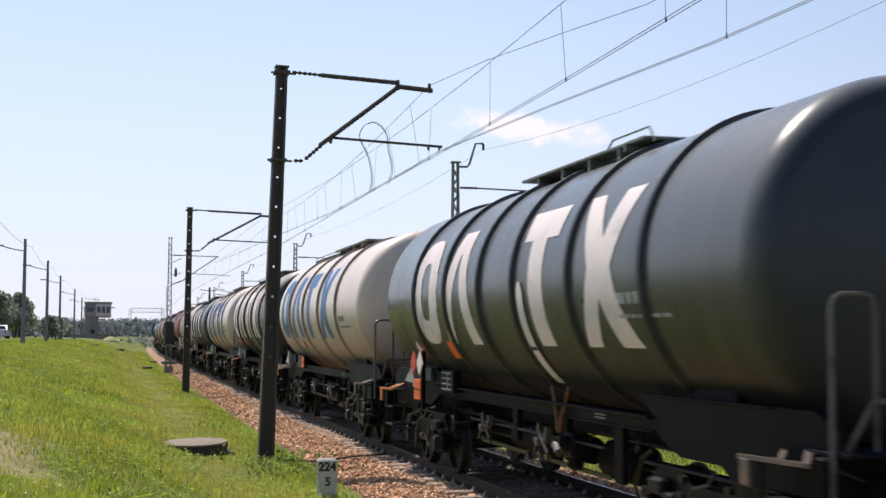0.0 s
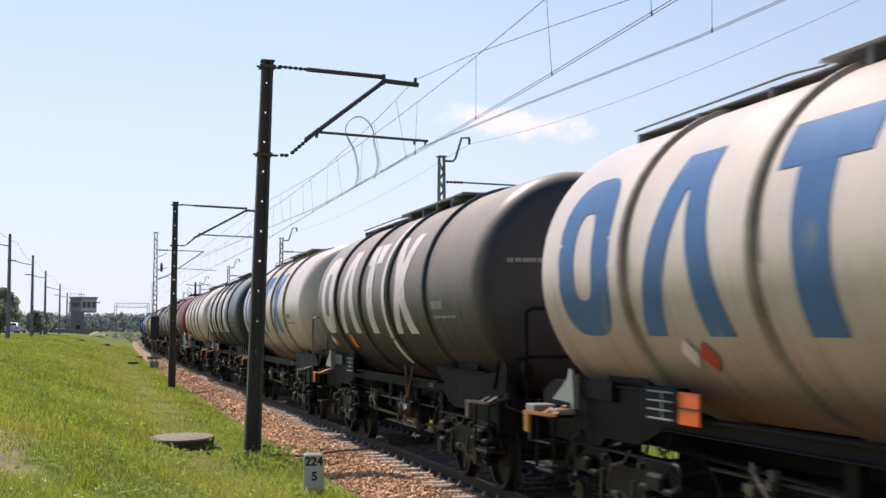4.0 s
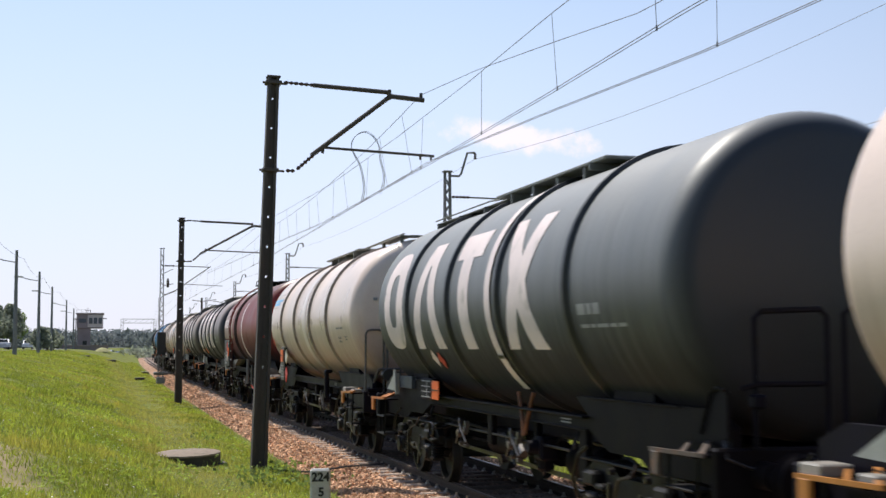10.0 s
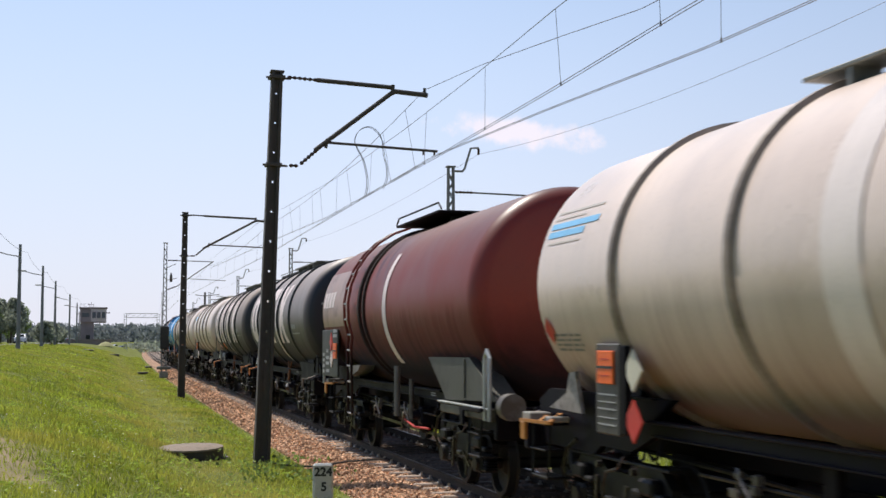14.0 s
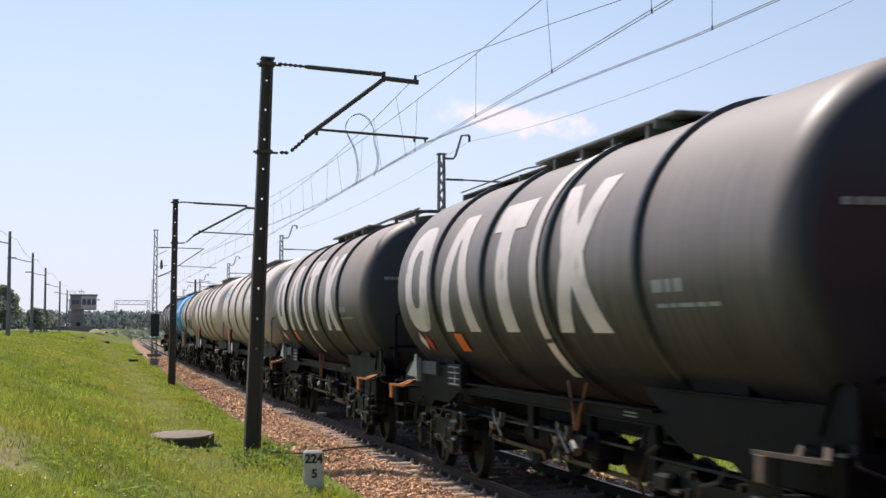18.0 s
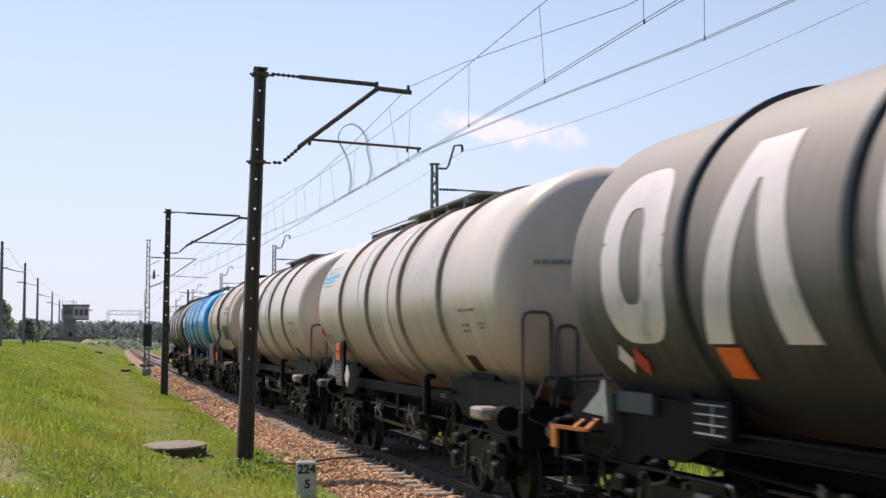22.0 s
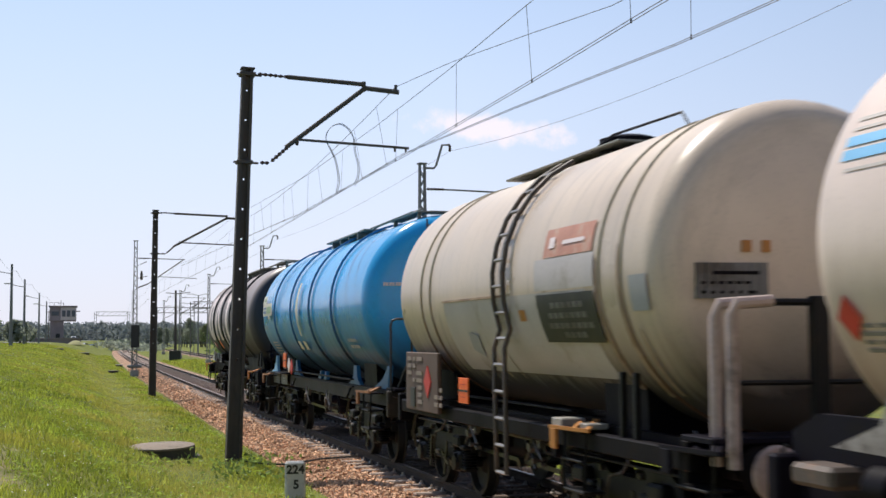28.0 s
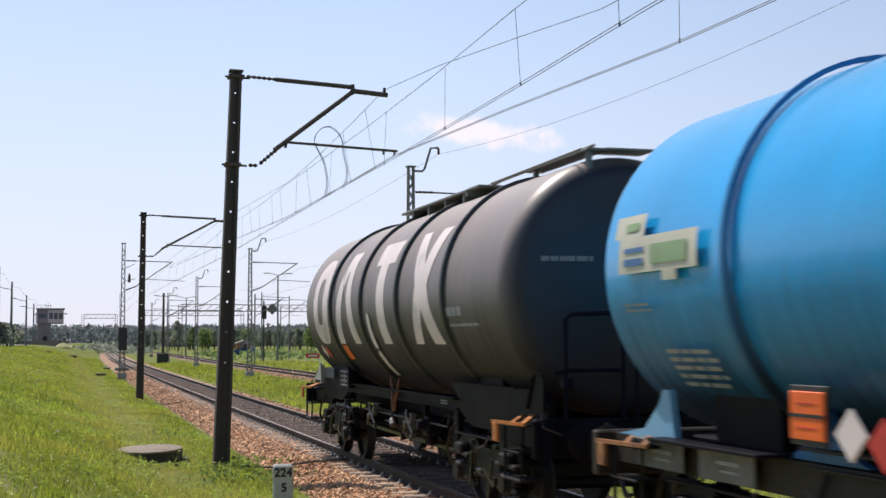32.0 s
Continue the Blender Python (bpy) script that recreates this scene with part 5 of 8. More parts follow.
    part("side_tray", Geo().prism([(3.6, 1.62), (2.35, 1.66), (2.5, 1.56), (3.3, 1.42)], -1.30, -1.0), CHEST, w)
    footstep(w, 5.2, YELLOW)
    footstep(w, -5.9, STEEL_GREY)
    part("hose_reel", Geo().lathe([(-0.10, 0.001), (-0.10, 0.17), (0.10, 0.17), (0.10, 0.001)], (-1.2, -7.0, 1.3), "y", 14), CHEST, w)
    return w


def cream_wagon():
    w = thing("tank_wagon", Matrix(), "rust-streaked cream tank wagon with a side ladder and black sign", "tank wagon", "freight train")
    half = 5.475
    part("tank", Geo().lathe(tank_profile(-4.95, 4.30), (0, 0, ZC), "y", 72), TANK_CREAM, w)
    for y in (2.76, 2.30, -3.56, -4.06):
        hoop(w, y, HOOP_CREAM, w=0.045, h=0.02)
    underframe(w, half, STEEL_DARK, 3.1, cradle=False)
    part("lower_panel", patch(Geo(), [rect(1.65, -3.2, 1.72, 2.58)], rows=10), PANEL_BLUE, w, "blue-grey painted lower panel")
    part("panel_lip", Geo().box(-1.50, -1.44, -0.9, 1.68, 2.575, 2.60), RUST_STAIN, w)
    part("red_sign", patch(Geo(), [rect(-2.1, -3.4, 2.93, 3.22)], 0.012, 4), FADED_RED, w, "faded pink-red panel with pale marks")
    part("red_sign_field", patch(Geo(), [rect(-2.25, -2.4, 3.02, 3.13), rect(-2.62, -3.2, 3.04, 3.08)], 0.02, 3), MARK_WHITE, w)
    part("grey_field", patch(Geo(), [rect(-1.85, -3.45, 2.60, 2.92)], 0.01, 4), PANEL_BLUE, w)
    part("black_sign", patch(Geo(), [rect(-1.9, -3.45, 2.08, 2.56)], 0.022, 5), BLACK, w, "black sign with pale writing")
    wr = Geo()
    for z, a, b in ((2.42, -2.3, -3.1), (2.32, -2.2, -3.2), (2.22, -2.15, -3.25), (2.13, -2.5, -3.0)):
        y = a
        while y > b:
            patch(wr, [rect(y, y - 0.11, z, z + 0.055)], 0.03, 1)
            y -= 0.15
    tagged(part("sign_writing", wr, CHEST, w), kind="stuff")
    part("data_plate", patch(Geo(), [rect(-4.25, -4.6, 2.35, 2.66)], 0.012, 3), MARK_GREY, w)
    part("warning_patch", patch(Geo(), [rect(-1.25, -1.45, 2.30, 2.42)], 0.012, 2), YELLOW, w)
    part("shape_sign", patch(Geo(), [((0.9, 1.98), (0.55, 1.90), (0.45, 2.16), (0.8, 2.20))], 0.02, 3), MARK_GREY, w)
    pts = [(-1.50, -0.78, 0.62), (-1.52, -0.78, 2.0)]
    pts += [(-(R + 0.06) * math.cos(a), -0.78, ZC + (R + 0.06) * math.sin(a)) for a in [radians(d) for d in range(-20, 75, 12)]]
    ladder(w, pts, 0.36, 0.028, 0.30, LADDER, "dark brown ladder leaning on the tank")
    top = ZC + R
    part("roof_walkway", Geo().box(-0.45, 0.45, -1.7, 2.1, top + 0.03, top + 0.06, 0.01), WALK, w)
    part("roof_rail", Geo().tube([(-0.42, -0.9, top + 0.03), (-0.42, -1.5, top + 0.13), (-0.42, -3.2, top + 0.10), (-0.42, -3.4, top - 0.09)], 0.014, 6), STEEL_GREY, w)
    part("manhole", Geo().lathe([(-0.1, 0.34), (0.2, 0.34), (0.24, 0.2), (0.25, 0.001)], (0, -1.0, top - 0.03), "z", 20), STEEL_DARK, w)
    b = part("placard_board", Geo().box(-1.42, -1.36, 2.15, 3.85, 1.10, 1.92, 0.012), BOARD, w, "weathered brown board with faded writing")
    wr = Geo()
    for k, z in enumerate((1.80, 1.70, 1.60, 1.50, 1.40, 1.30, 1.20)):
        y = 3.72 if z > 1.45 else 3.15
        for i, wd in enumerate((0.22, 0.14, 0.3, 0.18, 0.12)):
            if (i + k) % 4 != 3 and not (2.42 < y - wd / 2 < 2.86):
                wr.box(-1.432, -1.421, y - wd, y, z, z + 0.055)
            y -= wd + 0.07
    tagged(part("board_writing", wr, BOARD_TEXT, b), kind="stuff")
    part("hazard_diamond", Geo().prism([(2.45, 1.52), (2.63, 1.74), (2.81, 1.52), (2.63, 1.30)], -1.436, -1.422), RED, b, "faded red hazard diamond")
    part("board_slot", Geo().box(-1.434, -1.422, 3.3, 3.55, 1.15, 1.42), BLACK, b)
    orange_plate(w, -1.40, 1.0, 1.46)
    sign, lines_, dots = Geo(), Geo(), Geo()
    for g, x0, x1, z0, z1, out in ((sign, -1.14, -0.52, 2.44, 2.74, 0.0), (lines_, -1.0, -0.6, 2.64, 2.67, 0.006), (lines_, -1.1, -0.66, 2.56, 2.585, 0.006), (lines_, -1.1, -0.62, 2.48, 2.505, 0.006), (dots, -0.74, -0.66, 2.83, 2.93, 0.0), (dots, -0.56, -0.49, 2.83, 2.93, 0.0)):
        n = max(1, round((x1 - x0) / 0.08))
        for k in range(n):
            xa, xb = x0 + (x1 - x0) * k / n, x0 + (x1 - x0) * (k + 1) / n
            d = 0.12 * (((xa + xb) / 2) ** 2 + ((z0 + z1) / 2 - ZC) ** 2) / (R - 0.30) ** 2
            g.box(xa, xb, -4.975 + d - out, -4.92 + d, z0, z1)
    panel = part("end_panel", sign, CHEST, w, "grey writing panel on the tank end")
    tagged(part("panel_writing", lines_, STEEL_DARK, panel), kind="stuff")
    part("end_patch", dots, YELLOW, w, "two small yellowish patches")
    for y, z0, z1, wd in ((-3.54, 1.62, 2.85, 0.09), (-4.04, 1.60, 2.95, 0.11), (-4.30, 1.62, 2.20, 0.06), (2.74, 1.62, 2.25, 0.06), (2.28, 1.60, 2.35, 0.07), (-0.30, 1.66, 2.02, 0.04), (0.20, 1.66, 1.95, 0.05)):
        part("rust_streak", patch(Geo(), [((y + wd / 2, z0), (y - wd / 2, z0), (y - 0.012, z1), (y + 0.012, z1))], 0.024 if wd > 0.055 else 0.010, 10), RUST_STAIN, w, "brown rust streak")
    for y in (-3.53, -3.83):
        part("saddle_post", Geo().box(-1.26, -1.20, y - 0.035, y + 0.035, 1.18, 1.80, 0.012), BOGIE, w)
    part("side_beam", Geo().box(-1.30, -1.18, -5.0, 4.6, 1.02, 1.20, 0.015), STEEL_DARK, w)
    for y in (-5.32, -5.60):
        part("grab_rail", Geo().tube([(-1.22, y, 1.1), (-1.22, y, 2.28), (-1.20, y - 0.04, 2.38), (-0.9, y - 0.05, 2.40)], 0.05, 10), STEP_PINK, w, "thick pale worn grab rail")
    part("platform_rail", Geo().tube([(-1.1, -5.3, 2.40), (1.1, -5.3, 2.40)], 0.03, 8).tube([(-1.1, -5.3, 1.75), (1.1, -5.3, 1.75)], 0.022, 8).box(-0.35, -0.2, -5.36, -5.26, 1.3, 2.45, 0.01).box(0.45, 0.55, -5.36, -5.26, 1.3, 2.45, 0.01), BOGIE, w)
    part("platform", Geo().box(-1.35, 1.25, -5.5, -4.95, 1.28, 1.33, 0.008), STEEL_GREY, w)
    footstep(w, -2.6, YELLOW)
    footstep(w, -5.2, STEEL_GREY)
    return w


def blue_wagon():
    w = thing("tank_wagon", Matrix(), "glossy blue tank wagon with dark hoops and a pale sign", "tank wagon", "freight train")
    common(w, 7.4, TANK_BLUE, (3.80, 1.42, -0.91, -3.29), HOOP_BLUE, SOLE_BROWN, 6.38, -6.15, 4.4, False)
    part("white_arc", patch(Geo(), [((0.62, 2.18), (0.46, 2.18), (0.42, 2.75), (0.72, 2.75)), ((0.72, 2.75), (0.42, 2.75), (0.36, 3.30), (0.58, 3.30))], 0.012, 8), CREAMY, w, "cream arc painted on the flank")
    part("flank_sign", patch(Geo(), [rect(5.62, 4.2, 2.68, 2.98), rect(5.72, 5.15, 2.98, 3.17), rect(4.8, 4.55, 2.60, 2.68)], 0.012, 4), CREAMY, w, "cream lorry-shaped sign")
    part("sign_patch", patch(Geo(), [rect(5.0, 4.35, 2.74, 2.90), rect(5.5, 5.25, 3.03, 3.10)], 0.02, 3), GREEN, w, "green patch on the sign")
    part("sign_writing", patch(Geo(), [rect(5.5, 5.12, 2.74, 2.80), rect(5.5, 5.12, 2.85, 2.89)], 0.02, 2), MARK_BLUE, w)
    for y in (1.30, 0.66):
        part("low_plate", patch(Geo(), [rect(y, y - 0.32, 1.89, 2.07)], 0.012, 3), CREAMY, w)
    tagged(part("flank_writing", bars(bars(bars(Geo(), 5.6, 5.1, 2.36, 2.43, 2), 5.1, 4.3, 1.75, 2.05, 5), -4.2, -4.9, 1.95, 2.12, 2), MARK_GREY, w), kind="stuff")
    end_number(w, -6.16, MARK_WHITE, -1.16)
    roof_walk(w, 1.9, -1.6, -5.75, lift=0.01)
    for foot in ([(-2.72, 1.27), (-2.95, 1.33), (-3.12, 1.42), (-3.18, 1.62), (-3.40, 1.62), (-3.48, 1.42), (-3.58, 1.34), (-3.75, 1.27)],
                 [(-4.85, 1.27), (-5.20, 1.34), (-5.55, 1.44), (-5.80, 1.58), (-5.90, 1.66), (-6.02, 1.66), (-5.98, 1.45), (-5.90, 1.27)],
                 [(3.75, 1.27), (3.58, 1.34), (3.48, 1.45), (3.40, 1.62), (3.25, 1.62), (3.15, 1.42), (2.95, 1.33), (2.75, 1.27)],
                 [(0.50, 1.27), (0.40, 1.36), (0.28, 1.44), (0.18, 1.44), (0.18, 1.27)], [(-0.12, 1.27), (-0.18, 1.36), (-0.32, 1.44), (-0.42, 1.44), (-0.42, 1.27)]):
        part("saddle_plate", Geo().prism(foot[::-1], -1.06, -0.99), BLUE_LIGHT, w, "bright blue saddle plate")
    part("end_bracket", Geo().prism([(5.22, 1.28), (6.35, 1.28), (5.80, 1.36), (5.52, 1.58), (5.44, 1.70), (5.32, 1.70)], -1.22, -1.16), BLUE_PALE, w, "pale blue bracket")
    plate(w, "placard_frame", -1.38, 2.93, 1.62, 0.44, 0.40, BLACK)
    orange_plate(w, -1.40, 2.93, 1.62)
    diamond(w, -1.38, 2.47, 1.52, 0.17, MARK_WHITE, "white hazard diamond")
    diamond(w, -1.38, 2.12, 1.48, 0.17, RED, "red hazard diamond")
    for y in (5.2, 4.05):
        part("side_plate", Geo().box(-1.175, -1.16, y - 0.02, y + 0.85, 1.02, 1.25), CHEST, w, "grimy grey side plate")
        tagged(part("plate_writing", Geo().box(-1.179, -1.174, y + 0.20, y + 0.55, 1.15, 1.18).box(-1.179, -1.174, y + 0.22, y + 0.50, 1.09, 1.11), MARK_GREY, w), kind="stuff")
        part("plate_lip", Geo().box(-1.24, -1.13, y - 0.05, y + 0.88, 1.255, 1.275, 0.004), PANEL_GREY, w, "sunlit worn ledge")
    part("walk_board", Geo().box(-1.40, -1.10, 3.6, 5.4, 1.28, 1.31, 0.006), STEEL_GREY, w)
    handrail(w, -6.8, BLACK)
    part("end_ladder", rung_ladder([(-0.3, -6.40, 1.3), (-0.3, -6.32, 4.1)], 0.36, 0.016, 0.3, "x"), SLATE, w, "slim dark end ladder")
    for y in (5.9, -5.6):
        footstep(w, y, RUST)
    return w

# ---- the train ----
dark_label = "dark grey tank wagon with hoops and tall white painted shapes"
dark = letter_wagon(TANK_DARK, HOOP_DARK, MARK_WHITE, STEEL_DARK, dark_label, band=(-0.95, 4.05), far_walk=True)
dark_framed = letter_wagon(TANK_SLATE, HOOP_DARK, MARK_WHITE, STEEL_DARK, "dark grey tank wagon with an orange plate on its frame", band=(-0.95, 4.05), far_walk=True, plates="frame")
taupe = letter_wagon(TANK_TAUPE, HOOP_DARK, MARK_WHITE, STEEL_DARK, "faded taupe-grey tank wagon with hoops and tall white shapes", band=(-0.95, 4.05), far_walk=True)
last = letter_wagon(TANK_DARK, HOOP_DARK, MARK_WHITE, STEEL_DARK, dark_label, band=(0.30, 2.45), end_walk=True, style="early", near_step=ORANGE_BAR)
dark_walk = letter_wagon(TANK_TAUPE, HOOP_DARK, MARK_WHITE, STEEL_DARK, "dark grey tank wagon with white shapes and an end walkway", band=(0.28, 4.05), end_walk=True, style="early", near_step=ORANGE_BAR)
pale_label = "dirty white tank wagon with hoops and tall blue painted shapes"
pale = letter_wagon(TANK_WHITE, HOOP_WHITE, MARK_BLUE, STEEL_GREY, pale_label, band=None, rails=True, far_walk=True)
pale_framed = letter_wagon(TANK_WHITE, HOOP_WHITE, MARK_BLUE, STEEL_GREY, pale_label, band=None, rails=True, far_walk=True, plates="frame")
long_dark = letter_wagon(TANK_INK, HOOP_DARK, MARK_WHITE, STEEL_DARK, "long dark grey tank wagon with six hoops and tall white shapes", band=(-1.12, 2.65), rails=True, style="long")
stripe_label = "dusty cream-white tank wagon with hoops and two light blue stripes"
R, ZC = 1.52, 2.75
blue = blue_wagon()
R, ZC = 1.48, 2.74
order = (last, blue, cream_wagon(), stripe_wagon(stripe_label), stripe_wagon(stripe_label, far_walk=True), dark_walk, dark, brown_wagon(),
         stripe_wagon(stripe_label, end_walk=True, panel=False), dark_framed, pale, taupe, pale_framed, long_dark)
REAR = (26.98, 12.05, -2.3, -13.25, -28.15, -42.63, -57.15, -72.3, -86.65, -101.4, -115.78, -130.56, -144.8, -159.52)   # rear buffers at the clip's end
HALF = (7.25, 7.4, 5.475, 7.45, 7.24, 7.25, 7.55, 7.2, 7.35, 7.2, 7.4, 7.12, 7.35, 7.95)
tagged(order[0], "last dark grey tank wagon with hoops and tall white shapes")


def advance(t):
    """Metres that the train still has to go at t seconds until the clip's end."""
    return 5.8425 * (32 - t) - 0.00383 * (32 * 32 - t * t)


def place(s):
    return pose(*lane(0, s), 0, 0, -math.degrees(CURVE * s))


def motions():
    times = [0.11 * i for i in range(291)]
    for w, rear, half in zip(order, REAR, HALF):
        walk(w, [(t, place(rear - half + advance(t))) for t in range(0, 33)])
        for b in w.children:
            if b.name.startswith("bogie"):
                flip = 1 if b.matrix_basis[0][0] > 0 else -1
                for axle in b.children:
                    if axle.name.startswith("wheelset"):
                        y = axle.matrix_basis.translation.y
                        walk(axle, [(t, pose(0, y, 0.46, flip * math.degrees(advance(t) / -0.456))) for t in times])
    for car, rows in drives:
        walk(car, rows)


drives = []

# ---- overhead line ----
def insulator(g, a, b, n=5, r=0.06):
    a, b = Vector(a), Vector(b)
    pts, rad = [], []
    for k in range(n * 2 + 1):
        pts.append(a + (b - a) * (k / (n * 2)))
        rad.append(r if k % 2 else r * 0.45)
    return g.tube(pts, rad, 9)


def riveted_pole(off, s, z0, z1, arm, lean=0.22):
    """A dark box pole with a row of holes, and a cantilever arm over the track."""
    m = Matrix.Translation(lane(off, s, z0)) @ pose(0, 0, 0, 0, math.degrees(lean / (z1 - z0)), 0)
    p = thing("catenary_pole", m, "dark steel catenary pole with punched holes and cantilever arm", "catenary pole", "catenary poles")
    h = z1 - z0
    for sx in (-1, 1):
        n = 12
        prof = []
        for k in (0, 1):
            w = 0.148 - 0.046 * k
            zz = h * k - (0.3 if k == 0 else 0)
            prof += [(sx * w, -0.13 + 0.02 * k, zz), (sx * w, 0.13 - 0.02 * k, zz), (sx * (w - 0.055), 0.13 - 0.02 * k, zz), (sx * (w - 0.055), -0.13 + 0.02 * k, zz)]
        g = Geo().add(prof, [(0, 1, 2, 3), (7, 6, 5, 4), (0, 4, 5, 1), (1, 5, 6, 2), (2, 6, 7, 3), (3, 7, 4, 0)])
        part("flange", g, POLE, p)
    g, z = Geo(), -0.3
    while z < h:
        top = min(z + 0.52, h)
        w = 0.104 - 0.046 * z / h
        g.box(-w, w, -0.05, 0.05, z, top)
        if top < h - 0.1 and z > 1.0:
            g.box(-w, -0.022, -0.05, 0.05, top, top + 0.045).box(0.022, w, -0.05, 0.05, top, top + 0.045)
        elif top < h:
            g.box(-w, w, -0.05, 0.05, top, top + 0.045)
        z = top + 0.045
    part("web", g, POLE, p)
    part("cap", Geo().box(-0.13, 0.13, -0.12, 0.12, h, h + 0.04, 0.01), POLE, p)
    for zz in (h - 0.09, h - 1.77):
        part("collar", Geo().box(-0.15, 0.15, -0.14, 0.14, zz - 0.035, zz + 0.035, 0.01).tube([(-0.20, 0, zz), (-0.14, 0, zz)], 0.022, 6).tube([(0.12, 0, zz), (0.27, 0, zz)], 0.022, 6), POLE, p)
    level = Matrix.Translation((0, 0, h)) @ pose(0, 0, 0, 0, -math.degrees(lean / h), 0) @ Matrix.Translation((0, 0, -h))
    zt, zl = h - 0.065, h - 1.765
    kx = arm - 0.64
    part("insulator", insulator(Geo(), (0.20, 0, zt), (0.78, 0, zt - 0.03), 6, 0.038), INSUL, p, "brown ribbed insulator", level)
    g = insulator(Geo(), (0.25, 0, zl), (0.42, 0, zl), 2, 0.04)
    insulator(g, (0.46, 0, zl + 0.03), (0.78, 0, zl + 0.32), 5, 0.043)
    part("insulator", g, INSUL, p, "brown ribbed insulator", level)
    part("top_tube", Geo().tube([(0.76, 0, zt - 0.03), (kx, 0, zt - 0.10)], 0.045, 10), POLE, p, "", level)
    part("strut", Geo().tube([(0.74, 0, zl + 0.31), (kx + 0.04, 0, zt - 0.16)], 0.045, 10), POLE, p, "", level)
    part("arm_tip", Geo().tube([(kx - 0.02, 0, zt - 0.17), (arm + 0.06, 0, zt - 0.22)], 0.05, 10).box(kx - 0.03, kx + 0.03, -0.05, 0.05, zt - 0.24, zt - 0.05).tube([(arm, 0, zt - 0.22), (arm, 0, zt - 0.08)], 0.03, 6), POLE, p, "", level)
    part("steady_arm", Geo().tube([(0.98, 0, zl + 0.47), (arm + 0.26, 0, zl + 0.38)], 0.026, 8).tube([(0.95, 0, zl + 0.36), (0.98, 0, zl + 0.54)], 0.03, 6), POLE, p, "", level)
    for x in (arm - 0.02, arm + 0.2):
        part("clamp", Geo().tube([(x, 0, zl + 0.40), (x, 0, zl + 0.30)], 0.02, 6), POLE, p, "", level)
    return p


riveted_pole(-3.23, 24.47, -0.2, 7.22, 2.90, 0.22)
riveted_pole(-3.05, 54.5, 0.02, 7.40, 3.55, 0.06)


